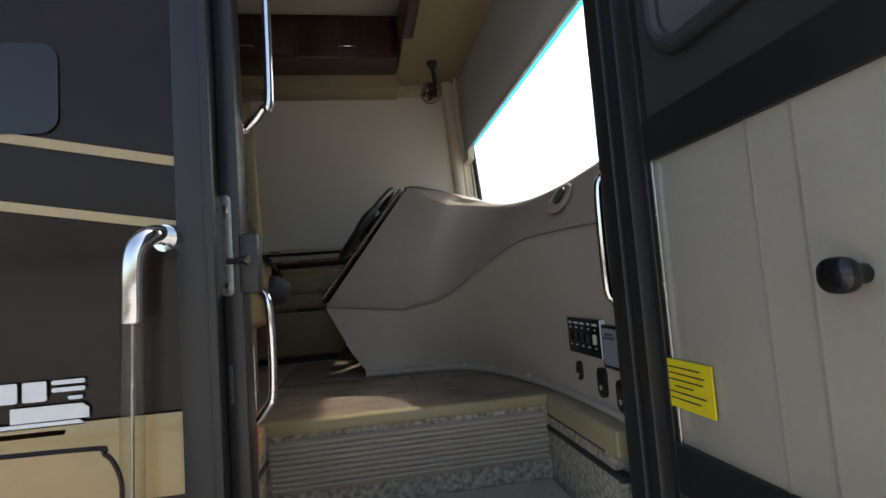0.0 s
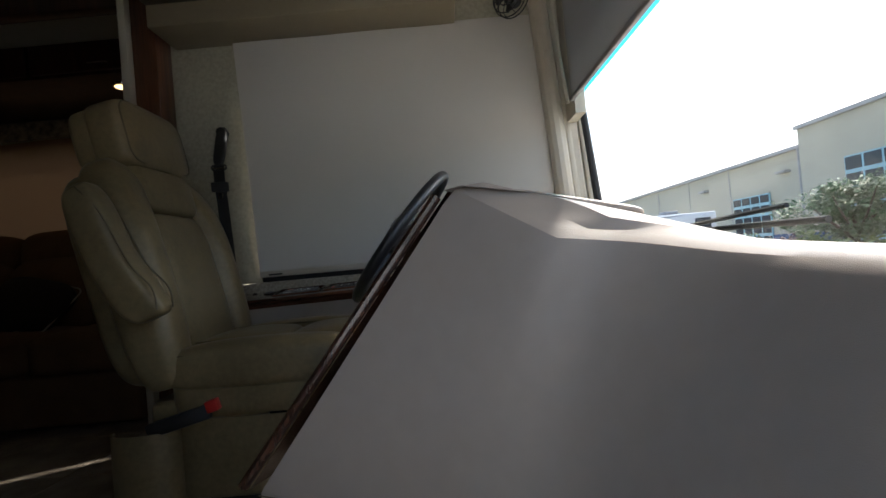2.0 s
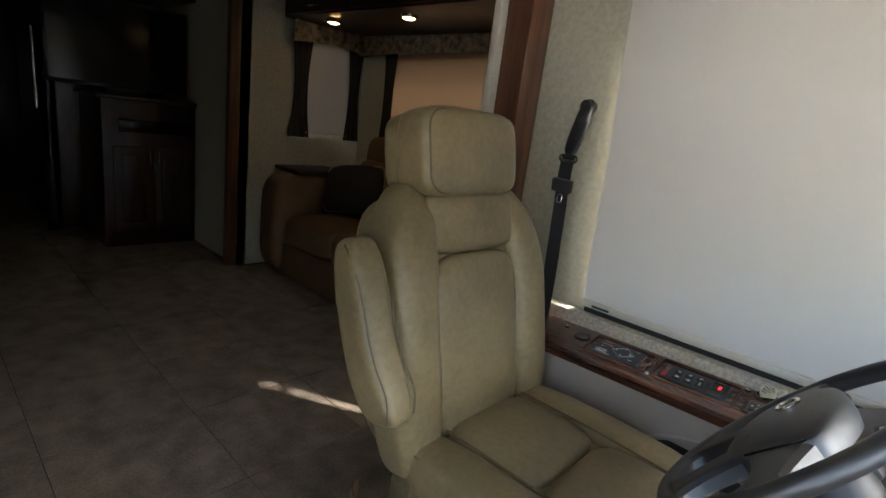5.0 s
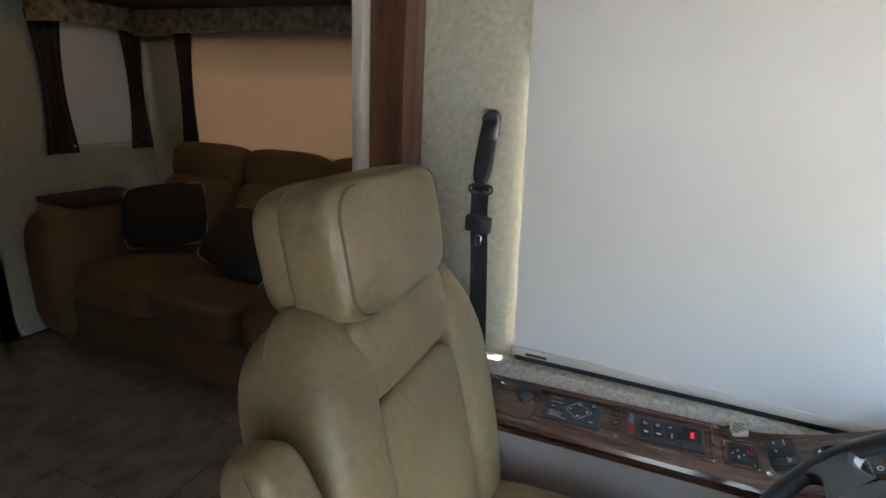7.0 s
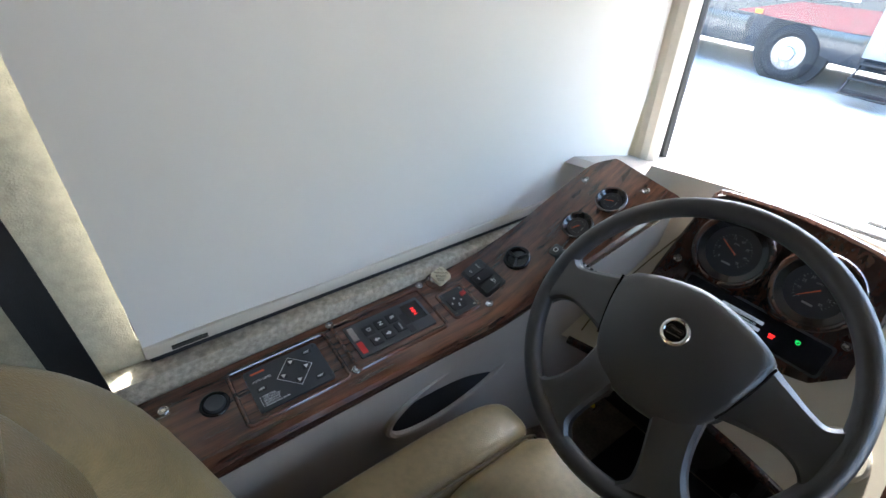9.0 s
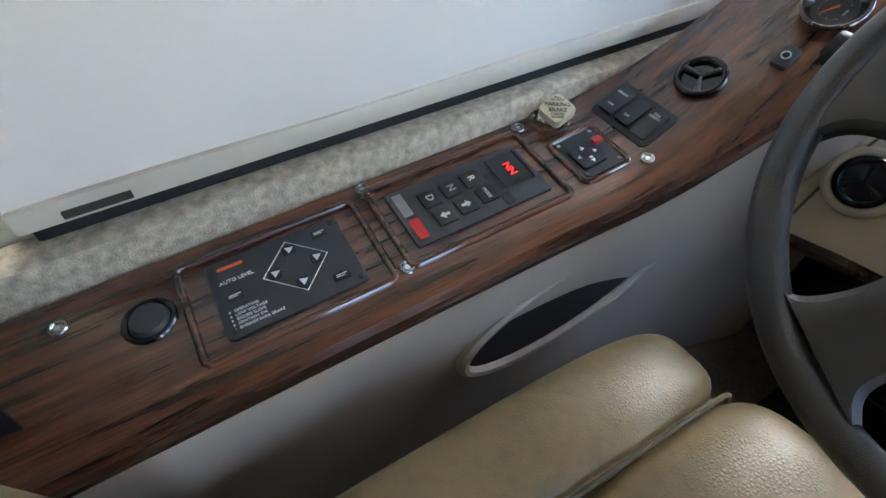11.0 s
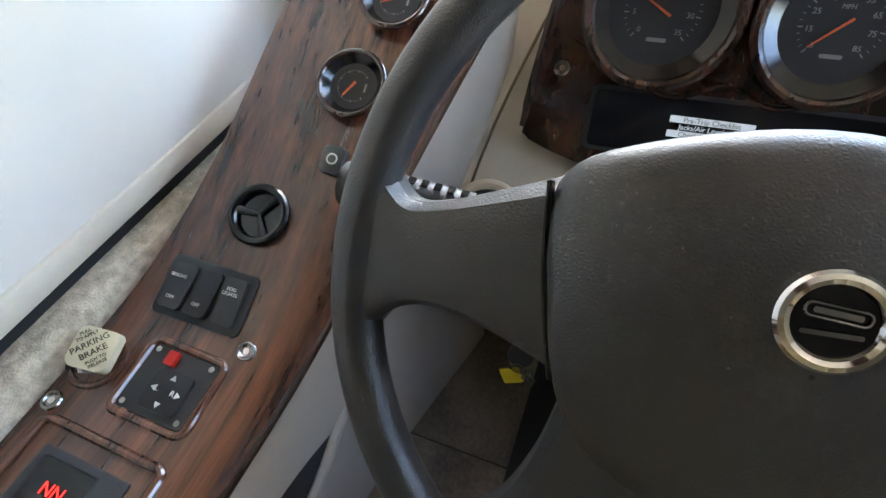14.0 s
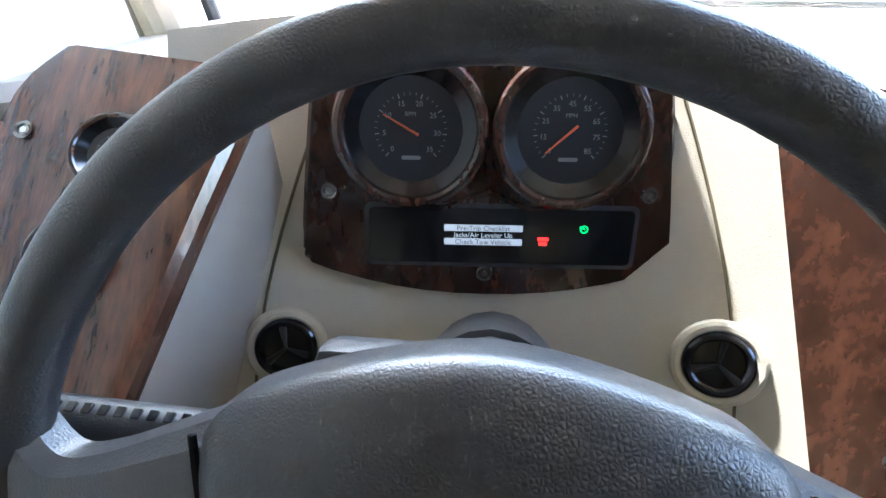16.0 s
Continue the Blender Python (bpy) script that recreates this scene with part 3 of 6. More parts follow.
pill(bm, Matrix.Translation((DX - 0.035, 0.405, 1.31)), 0.014, 0.023, 0.021, 0.8, 8)
part("knob", bm, M_GLOSSBLACK, door, "round black knob")
bm = B()
box(bm, DX - 0.009, DX - 0.005, 0.67, 0.815, 1.085, 1.17)
stk = part("warning_sticker", bm, M_YELLOW, door, "yellow warning sticker")
for k in range(6):
    bm = B()
    w = (0.09, 0.11, 0.10, 0.05, 0.11, 0.08)[k]
    box(bm, DX - 0.0105, DX - 0.0085, 0.742 - w / 2, 0.742 + w / 2, 1.156 - 0.011 * k, 1.158 - 0.011 * k)
    part("print_line", bm, M_INK, stk)

# front wall, windshield and pillars
bm = B()
box(bm, 1.64, 1.70, 0.9, 2.05, 0.4, 1.53)
box(bm, 1.64, 1.70, 2.05, 3.5, 0.4, 1.60)
box(bm, 1.48, 1.58, 0.9, 3.5, 2.86, CZ)
setting("wall_front", bm, M_CREAMPAINT, "front cap above and below the windshield")
bm = B()
prism(bm, [(1.0, 1.50), (3.4, 1.50), (3.4, 2.86), (1.0, 2.86)], 0.006, Matrix(((0, -0.11, 0.99, 1.815), (1, 0, 0, 0), (0, 0.994, 0.11, 0), (0, 0, 0, 1))))
g = tagged(obj("windshield", bm, M_GLASS), "wide curved front windshield", "", "", "structure")
g.visible_shadow = False
bm = B()
sheet(bm, [[(1.60 - 0.1 * (z - 1.6), 1.0 + 2.3 * j / 8, z) for j in range(9)] for z in (2.295, 2.40, 2.52)])
thick(bm, 0.003)
g = tagged(obj("windshield_sun_band", bm, M_TINT), "cyan tinted band along the top of the windshield", "", "", "structure")
g.visible_shadow = False
for y in (3.42, 0.98):
    s = 1 if y > 2 else -1
    bm = B()
    for k, (dx, dy, r) in enumerate(((0.0, 0.0, 0.04), (0.055, 0.02, 0.018), (0.09, 0.025, 0.012), (0.12, 0.03, 0.012))):
        tube(bm, smoothline([(1.45 + dx, y - s * (0.03 - dy), 1.60), (1.45 + dx - 0.03, y - s * (0.03 - dy), 2.2), (1.43 + dx - 0.05, y - s * (0.03 - dy), 2.9)], 5), r, 12)
    box(bm, 1.42, 1.52, y - 0.02 if s > 0 else y - 0.05, y + 0.05 if s > 0 else y + 0.02, 1.5, 2.95)
    # extra panel added beside the shade to block a streak of sun
    box(bm, 1.476, 1.52, 3.25 if s > 0 else 0.93, 3.45 if s > 0 else 1.0, 2.2, 2.95)
    setting("windshield_pillar", bm, M_CREAMPAINT, "cream ribbed plastic windshield pillar trim")
    bm = B()
    tube(bm, [(1.605, y - s * 0.0, 1.60), (1.50, y - s * 0.0, 2.9)], 0.02, 10)
    setting("windshield_seal", bm, M_RUBBER, "black rubber windshield seal")

# side window behind the driver's blind
w1 = thing("window_1", (0.7, 3.46, 1.66), "driver side window behind the drawn blind", "window", kind="structure")
# front bar is widened so the gap beside the blind shows black
bm = B()
for a in ((0.06, 1.40, 1.66, 1.70), (0.06, 1.40, 2.62, 2.66), (0.06, 0.10, 1.70, 2.62), (1.30, 1.42, 1.70, 2.62)):
    box(bm, a[0], a[1], 3.45, 3.485, a[2], a[3], 0.004)
part("window_frame", bm, M_RUBBER, w1)
bm = B()
box(bm, 0.10, 1.36, 3.465, 3.47, 1.70, 2.62)
p = part("pane", bm, M_GLASS, w1)
p.visible_shadow = False

# ---- blinds ----
bl = thing("driver_blind", (0.73, 3.40, 1.64), "drawn cream roller blind over the driver side window", "blind")
bm = B()
rows = []
for i in range(13):
    z = 1.66 + (2.70 - 1.66) * i / 12
    x0, x1 = 0.065 - 0.04 * i / 12, 1.362 + 0.07 * min(1.0, i / 7)
    rows.append([(x0 + (x1 - x0) * j / 20, 3.402 + 0.0025 * math.sin(j * 0.9 + i * 0.25), z) for j in range(21)])
sheet(bm, rows)
part("cloth", bm, M_BLIND, bl)
bm = B()
box(bm, 0.063, 1.364, 3.396, 3.41, 1.636, 1.662, 0.004)
part("bottom_bar", bm, M_CREAMPAINT, bl, "cream hem bar")
bm = B()
box(bm, 0.105, 0.165, 3.392, 3.397, 1.643, 1.650)
part("maker_mark", bm, M_INK, bl)
# black strip paints in the shade of the gap under the blind
bm = B()
box(bm, 0.068, 1.40, 3.412, 3.436, 1.604, 1.666, 0.006)
setting("blind_gap_strip", bm, M_RUBBER, "black strip in place of the dark gap under the drawn blind")

ws = thing("windshield_shade", (1.46, 2.3, 2.25), "half lowered grey roller shade across the windshield", "blind")
bm = B()
sheet(bm, [[(1.465 + 0.002 * math.sin(j), 0.99 + 2.26 * j / 24, 2.265 + 0.605 * i / 8) for j in range(25)] for i in range(9)])
part("cloth", bm, M_SHADEGREY, ws)
bm = B()
box(bm, 1.457, 1.473, 0.985, 3.255, 2.250, 2.270, 0.004)
part("bottom_bar", bm, M_SHADEGREY, ws)
bm = B()
box(bm, 1.45, 1.54, 0.98, 3.38, 2.86, 2.95, 0.01)
part("cassette", bm, M_VAL, ws, "tan roller cassette")
bm = B()
tube(bm, [(1.455, 3.275, 2.25), (1.43, 3.30, 2.62), (1.43, 3.30, 2.86)], 0.008, 8)
part("side_track", bm, M_CREAMPAINT, ws)

# overhead cabinets and valances round the cab
bm = B()
box(bm, -0.24, 1.02, 3.20, 3.43, 2.69, CZ, 0.008)
setting("valance_driver", bm, M_VAL, "tan valance box above the driver blind")
oc = thing("overhead_cabinet", (0.4, 3.1, 2.78), "dark cherry overhead cabinet above the driver", "cabinet")
bm = B()
box(bm, -0.24, 1.005, 2.95, 3.20, 2.78, CZ - 0.004, 0.006)
part("body", bm, M_CAB, oc)
for x in (-0.20, 0.40):
    bm = B()
    box(bm, x, x + 0.57, 2.935, 2.953, 2.80, CZ - 0.02, 0.005)
    d = part("door", bm, M_CAB, oc)
    bm = B()
    tube(bm, smoothline([(x + 0.24, 2.934, 2.84), (x + 0.26, 2.918, 2.84), (x + 0.33, 2.918, 2.84), (x + 0.35, 2.934, 2.84)], 4), 0.004, 8)
    part("handle", bm, M_CHROME, d, "small chrome pull")
bm = B()
box(bm, 1.02, 1.46, 0.97, 3.43, 2.80, CZ, 0.012)
setting("trim_cab_header", bm, M_VAL, "tan vinyl header over the windshield")
bm = B()
box(bm, 1.0, 1.06, 1.2, 2.6, 2.72, 2.80, 0.01)
setting("trim_header_lip", bm, M_CAB, "dark wood lip under the front header")

fan = thing("dash_fan", (1.235, 3.05, 2.80), "small black clip-on cab fan under the header", "fan")
FM = frame_of((1.205, 3.0, 2.575), (0.75, -0.65, 0), (0.1, 0, 1))
bm = B()
cyl(bm, (1.235, 3.05, 2.80), (1.235, 3.05, 2.77), 0.035, 0.03)
tube(bm, smoothline([(1.235, 3.05, 2.775), (1.245, 3.045, 2.67), (1.225, 3.01, 2.59)], 4), 0.014, 10)
part("bracket", bm, M_BLACK, fan)
bm = B()
disc(bm, FM, 0.024, -0.04, 0.0)
part("motor", bm, M_BLACK, fan)
for k in range(4):
    bm = B()
    prism(bm, [(0.015, -0.004), (0.05, -0.018), (0.058, 0.0), (0.05, 0.018), (0.015, 0.008)], 0.002, FM @ Matrix.Rotation(radians(90 * k), 4, "Z") @ Matrix.Rotation(radians(18), 4, "X") @ Matrix.Translation((0, 0, 0.01)))
    part("blade", bm, M_BLACK, fan)
bm = B()
for z, r in ((-0.02, 0.066), (0.0, 0.068), (0.02, 0.06), (0.026, 0.035)):
    ring(bm, FM, r, 0.0022, 28, 6, z)
for k in range(10):
    a = radians(36 * k)
    tube(bm, [FM @ Vector((0.012 * math.cos(a), 0.012 * math.sin(a), 0.028)), FM @ Vector((0.06 * math.cos(a), 0.06 * math.sin(a), 0.02)), FM @ Vector((0.068 * math.cos(a), 0.068 * math.sin(a), 0.0))], 0.0015, 5)
part("guard", bm, M_BLACK, fan, "round wire guard")

# slide-out fascia and trims
bm = B()
box(bm, -0.365, -0.262, 3.30, 3.425, FZ, CZ, 0.006)
setting("trim_slide_front", bm, M_TRIM, "upright cherry wood fascia at the edge of the slide-out")
bm = B()
box(bm, -0.40, -0.368, 3.27, 3.5, FZ, CZ, 0.004)
setting("trim_slide_seal", bm, M_CREAMPAINT, "pale seal strip beside the wood fascia")
bm = B()
box(bm, -2.68, -2.62, 3.36, 3.43, FZ, CZ, 0.006)
setting("trim_slide_rear", bm, M_TRIM, "wood fascia at the far edge of the slide-out")
bm = B()
box(bm, -2.62, -0.27, 3.36, 3.43, 2.88, CZ, 0.006)
setting("trim_slide_header", bm, M_CAB, "dark wood header over the slide-out")

# slide-out windows with blinds, side drapes and leafy valances
w2 = thing("window_2", (-1.5, 4.46, 1.96), "slide-out window behind a lowered peach blind", "window", kind="structure")
bm = B()
box(bm, -2.25, -0.75, 4.46, 4.465, 1.96, 2.62)
part("pane", bm, M_GLASS, w2).visible_shadow = False
bm = B()
for a in ((-2.25, -0.75, 1.96, 1.99), (-2.25, -0.75, 2.59, 2.62), (-2.25, -2.22, 1.99, 2.59), (-0.78, -0.75, 1.99, 2.59)):
    box(bm, a[0], a[1], 4.44, 4.48, a[2], a[3], 0.004)
part("window_frame", bm, M_RUBBER, w2)
w3 = thing("window_3", (-2.66, 4.2, 1.98), "end window of the slide-out behind a cream blind", "window", kind="structure")
bm = B()
box(bm, -2.665, -2.66, 3.88, 4.31, 1.98, 2.62)
part("pane", bm, M_GLASS, w3).visible_shadow = False
for lab, pts, axis, mt in (("lowered peach roller blind behind the sofa", (-2.22, -0.78, 4.42), "y", M_SUNBLIND), ("lowered cream roller blind in the end window", (3.90, 4.30, -2.605), "x", M_BLIND)):
    a0, a1, c = pts
    b = thing("lounge_blind", (a0, c, 1.98) if axis == "y" else (c, a0, 1.98), lab, "blind", "lounge blinds")
    bm = B()
    P = (lambda u, z: (u, c, z)) if axis == "y" else (lambda u, z: (c, u, z))
    sheet(bm, [[P(a0 + (a1 - a0) * j / 8, z + (0.03 * math.sin(math.pi * j / 8) if z > 2.5 else 0)) for j in range(9)] for z in (1.985, 2.2, 2.4, 2.62)])
    part("cloth", bm, mt, b)
    bm = B()
    tube(bm, [P(a0, 1.985), P(a1, 1.985)], 0.009, 8)
    part("hem_bar", bm, M_CREAMPAINT, b)


def drape(a, b, z0, z1, lab):
    bm = B()
    rows = []
    for i in range(9):
        t = i / 8
        pinch = 1 - 0.35 * math.sin(math.pi * t)
        row = []
        for j in range(13):
            u = j / 12
            p = Vector(a) + (Vector(b) - Vector(a)) * (0.5 + (u - 0.5) * pinch)
            nrm = Vector((b[1] - a[1], a[0] - b[0], 0)).normalized()
            row.append((p.x + nrm.x * 0.012 * math.sin(u * 19), p.y + nrm.y * 0.012 * math.sin(u * 19), z0 + (z1 - z0) * t))
        rows.append(row)
    sheet(bm, rows)
    solo("drape", bm, M_PILLOW, lab, "curtain", "lounge drapes")


drape((-2.59, 3.78, 0), (-2.59, 3.95, 0), 1.95, 2.66, "narrow black side drape pinched at the middle")
drape((-2.59, 4.26, 0), (-2.58, 4.40, 0), 1.95, 2.66, "narrow black side drape in the corner")
drape((-2.32, 4.40, 0), (-2.18, 4.40, 0), 1.95, 2.66, "narrow black side drape beside the sofa window")
drape((-0.86, 4.40, 0), (-0.70, 4.40, 0), 1.95, 2.66, "narrow black side drape beside the sofa window")
for x0, x1, y0, y1 in ((-2.55, -0.5, 4.34, 4.40), (-2.60, -2.54, 3.76, 4.40)):
    bm = B()
    n = 40
    along_x = x1 - x0 > 0.5
    top, bot = [], []
    for j in range(n + 1):
        u = j / n
        dip = 0.03 * math.sin(math.pi * u)
        w = 0.006 * math.sin(u * 50)
        bot.append((x0 + (x1 - x0) * u, y0 + w, 2.60 + dip) if along_x else (x1 + w, y0 + (y1 - y0) * u, 2.60 + dip))
        top.append((bot[-1][0], bot[-1][1], 2.74))
    sheet(bm, [bot, top])
    thick(bm, 0.02)
    solo("valance", bm, M_VALANCE, "leaf-printed padded valance over the lounge window", "valance", "lounge valances")

lc = thing("lounge_cabinet", (-1.7, 4.1, 2.74), "dark cherry overhead cabinet above the sofa", "cabinet")
bm = B()
box(bm, -2.60, -0.42, 3.72, 4.43, 2.745, 2.92, 0.006)
part("body", bm, M_CAB, lc)
for k in range(3):
    bm = B()
    box(bm, -2.57 + 0.72 * k, -1.87 + 0.72 * k, 3.70, 3.722, 2.76, 2.91, 0.005)
    d = part("door", bm, M_CAB, lc)
    bm = B()
    x = -2.22 + 0.72 * k
    tube(bm, smoothline([(x - 0.05, 3.70, 2.79), (x - 0.04, 3.685, 2.79), (x + 0.04, 3.685, 2.79), (x + 0.05, 3.70, 2.79)], 4), 0.005, 8)
    part("handle", bm, M_CHROME, d, "chrome cabinet pull")
for x in (-2.24, -1.506, -0.77):
    pl = thing("puck_light", (x, 3.87, 2.745), "lit warm puck light under the overhead cabinet", "lamp", "puck lights")
    bm = B()
    cyl(bm, (x, 3.87, 2.744), (x, 3.87, 2.728), 0.05, 0.045)
    part("rim", bm, M_STEEL, pl)
    bm = B()
    cyl(bm, (x, 3.87, 2.7275), (x, 3.87, 2.722), 0.037, 0.03)
    part("lens", bm, M_LAMP, pl, "glowing warm lens")

# sofa
SX0, SX1 = -2.46, -0.62
sofa = thing("sofa", (-1.7, 3.95, FZ), "brown cloth three-seat sofa in the slide-out", "sofa")
bm = B()
box(bm, SX0 + 0.02, SX1, 3.60, 4.36, FZ, FZ + 0.26, 0.03, seg=3)
part("base", bm, M_SOFA, sofa)
w = (SX1 - SX0 - 0.24) / 3
for k in range(3):
    cx = SX0 + 0.22 + w * (k + 0.5)
    bm = B()
    pill(bm, Matrix.Translation((cx, 3.86, FZ + 0.35)), w / 2, 0.31, 0.10, 0.35, 12, 0.02)
    part("seat_cushion", bm, M_SOFA, sofa)
    bm = B()
    pill(bm, frame_of((cx, 4.20, FZ + 0.62), (1, 0, 0), (0, 0.25, 1)), w / 2, 0.24, 0.11, 0.45, 12, 0.05)
    part("back_cushion", bm, M_SOFA, sofa)
    bm = B()
    pill(bm, frame_of((cx, 4.30, FZ + 0.90), (1, 0, 0), (0, 0.15, 1)), w / 2, 0.13, 0.10, 0.55, 10, 0.03)
    part("head_bolster", bm, M_SOFA, sofa)
bm = B()
pill(bm, Matrix.Translation((SX0 + 0.06, 3.95, FZ + 0.36)), 0.14, 0.42, 0.36, 0.4, 12)
part("arm", bm, M_SOFA, sofa)
bm = B()
box(bm, SX0 - 0.12, SX0 + 0.20, 3.68, 4.10, FZ + 0.715, FZ + 0.745, 0.008)
solo("arm_tray", bm, M_PILLOW, "black tray resting on the sofa arm", "tray")
for lab, c, r, u in (("dark throw pillow with pale piping leaning on the sofa arm", (-2.02, 3.98, 1.66), (1, 0.5, 0.15), (-0.2, 0.35, 1)), ("dark throw pillow with pale piping on the sofa", (-1.42, 3.93, 1.60), (1, -0.1, -0.25), (0.25, 0.8, 0.75))):
    t = thing("throw_pillow", c, lab, "pillow", "sofa pillows")
    m = frame_of(c, r, u)
    bm = B()
    pill(bm, m, 0.22, 0.17, 0.055, 0.55, 12, 0.03)
    part("cushion", bm, M_PILLOW, t)
    bm = B()
    tube(bm, [m @ Vector((x * 1.0, y * 1.0, 0)) for x, y in rrect(0.43, 0.33, 0.04, 4)], 0.005, 6, True)
    part("piping", bm, M_PIPE, t, "pale edge piping")

# television cabinet across the aisle end
tvc = thing("tv_cabinet", (-3.45, 3.3, FZ), "dark cherry cabinet with panel doors under a television", "cabinet")
bm = B()
box(bm, -3.95, -3.34, 2.80, 3.42, FZ, 2.06, 0.008)
part("body", bm, M_CAB, tvc)
bm = B()
box(bm, -3.97, -3.32, 2.77, 3.425, 2.06, 2.09, 0.008)
part("top", bm, M_CAB, tvc)
bm = B()
box(bm, -3.338, -3.33, 2.90, 3.36, 1.84, 1.93, 0.003)
part("media_slot", bm, M_GLOSSBLACK, tvc, "black glossy equipment slot")
for y0, y1 in ((2.86, 3.11), (3.125, 3.375)):
    bm = B()
    box(bm, -3.34, -3.322, y0, y1, FZ + 0.12, 1.74, 0.006)
    d = part("door", bm, M_CAB, tvc)
    bm = B()
    box(bm, -3.324, -3.316, y0 + 0.05, y1 - 0.05, FZ + 0.18, 1.68, 0.006)
    part("raised_panel", bm, M_CAB, d)
    yy = y1 - 0.022 if y0 < 3 else y0 + 0.022
    bm = B()
    tube(bm, smoothline([(-3.322, yy, 1.62), (-3.30, yy, 1.64), (-3.30, yy, 1.70), (-3.322, yy, 1.72)], 4), 0.006, 8)
    part("handle", bm, M_CHROME, d, "bright metal pull")
bm = B()
box(bm, -3.95, -3.34, 2.45, 3.42, 2.80, CZ, 0.008)
solo("tv_hood", bm, M_CAB, "dark wood cabinet above the television", "cabinet")
tv = thing("television", (-3.5, 3.05, 2.12), "large black flat television, switched off", "television")
bm = B()
box(bm, -3.50, -3.45, 2.52, 3.40, 2.13, 2.72, 0.008)
part("case", bm, M_BLACK, tv)
bm = B()
box(bm, -3.452, -3.447, 2.54, 3.38, 2.155, 2.70)
part("screen", bm, M_GLOSSBLACK, tv, "glossy dark screen")
bm = B()
box(bm, -3.60, -3.40, 2.85, 3.1, 2.088, 2.13, 0.006)
part("stand", bm, M_BLACK, tv)
fr_ = thing("refrigerator", (-4.4, 2.4, FZ), "tall dark refrigerator front beyond the television", "refrigerator")
bm = B()
box(bm, -5.2, -3.98, 2.62, 3.42, FZ, 2.9, 0.01)
part("body", bm, M_CAB, fr_)
bm = B()
cyl(bm, (-3.98, 2.62, FZ), (-3.98, 2.62, 2.9), 0.05, seg=20)
part("corner_post", bm, M_GLOSSBLACK, fr_)
bm = B()
cyl(bm, (-4.3, 2.60, 1.9), (-4.3, 2.60, 2.5), 0.012)
part("handle", bm, M_CHROME, fr_, "upright chrome handle")

# ---- dash and driver's cockpit ----
dash = thing("dashboard", (1.2, 2.0, FZ), "taupe moulded dashboard that wraps round the driver and the step well", "dashboard")
# stations from the rear edge of the pod round to the door: floor, seam and rim
ST = [
    ((0.69, 1.95, 1.0), (0.543, 2.03, 1.285), (0.905, 2.01, 1.757)),
    ((0.93, 1.95, 1.0), (0.849, 1.945, 1.253), (1.041, 1.905, 1.660)),
    ((1.05, 1.91, 1.0), (1.00, 1.86, 1.290), (1.135, 1.875, 1.645)),
    ((1.15, 1.78, 1.0), (1.11, 1.70, 1.380), (1.225, 1.765, 1.620)),
    ((1.215, 1.56, 1.0), (1.195, 1.50, 1.455), (1.272, 1.54, 1.604)),
    ((1.25, 1.32, 1.0), (1.245, 1.28, 1.465), (1.290, 1.28, 1.605)),
    ((1.255, 0.965, 1.0), (1.255, 0.965, 1.45), (1.285, 0.965, 1.615)),
]


def rail(k):
    first = [Vector(ST[0][k]).lerp(Vector(ST[1][k]), i / 5) for i in range(5)]
    return first + smoothline([s[k] for s in ST[1:]], 7)


FLO, SEA, RIM = rail(0), rail(1), rail(2)


def inward(i):
    a, b = SEA[max(0, i - 1)], SEA[min(len(SEA) - 1, i + 1)]
    t = (b - a)
    t.z = 0
    t.normalize()
    return Vector((-t.y, t.x, 0))


bm = B()
rows = [FLO, [f + inward(i) * -0.004 + Vector((0, 0, 0.03)) for i, f in enumerate(FLO)]]
for t in (0.35, 0.7, 0.97):
    rows.append([a.lerp(b, t) for a, b in zip(FLO, SEA)])
rows.append([p + inward(i) * 0.006 for i, p in enumerate(SEA)])
sheet(bm, rows)
low = part("lower_panel", bm, M_DASHLOW, dash, "smooth taupe lower dash panel")
bm = B()
rows = [[p + inward(i) * 0.006 for i, p in enumerate(SEA)]]
for t in (0.03, 0.3, 0.6, 0.85, 0.96):
    rows.append([a.lerp(b, t) for a, b in zip(SEA, RIM)])
# roll over the rim and run forward to the glass
for dx, dz in ((0.006, 0.004), (0.02, 0.010), (0.05, 0.014)):
    rows.append([p + Vector((dx, 0.0, dz)) + inward(i) * dx * 0.4 for i, p in enumerate(RIM)])
def pod_z(x):
    """Height of the pod's top as it falls towards the glass."""
    return 1.765 - 0.27 * max(0.0, x - 0.96) - 0.05 * max(0.0, x - 1.1)


for f in (0.06, 0.25, 0.5, 0.75, 1.0):
    row = []
    for i, p in enumerate(RIM):
        a = p + Vector((0.05, 0.0, 0.014)) + inward(i) * 0.02
        x, w = a.x + (1.645 - a.x) * f, min(1.0, max(0.0, (p.y - 1.84) / 0.16))
        low_z = a.z + (1.535 - a.z) * f + 0.012 * math.sin(math.pi * f)
        row.append(Vector((x, a.y, low_z + (pod_z(x) - low_z) * w)))
    rows.append(row)
sheet(bm, rows)
upp = part("upper_panel", bm, M_DASH, dash, "soft taupe upper dash skin")
bm = B()
tube(bm, [p + inward(i) * -0.006 + Vector((0, 0, 0.012)) for i, p in enumerate(FLO)], 0.013, 8)
part("base_trim", bm, M_DASHLOW, dash)
for i in (3, 8, 14, 20, 27):
    bm = B()
    p = FLO[i] + inward(i) * -0.012 + Vector((0, 0, 0.024))
    bmesh.ops.create_uvsphere(bm, u_segments=10, v_segments=6, radius=0.006, matrix=Matrix.Translation(p))
    part("screw", bm, M_CREAMPAINT, dash)
bm = B()
tube(bm, [p + inward(i) * -0.001 for i, p in enumerate(SEA)], 0.0012, 6)
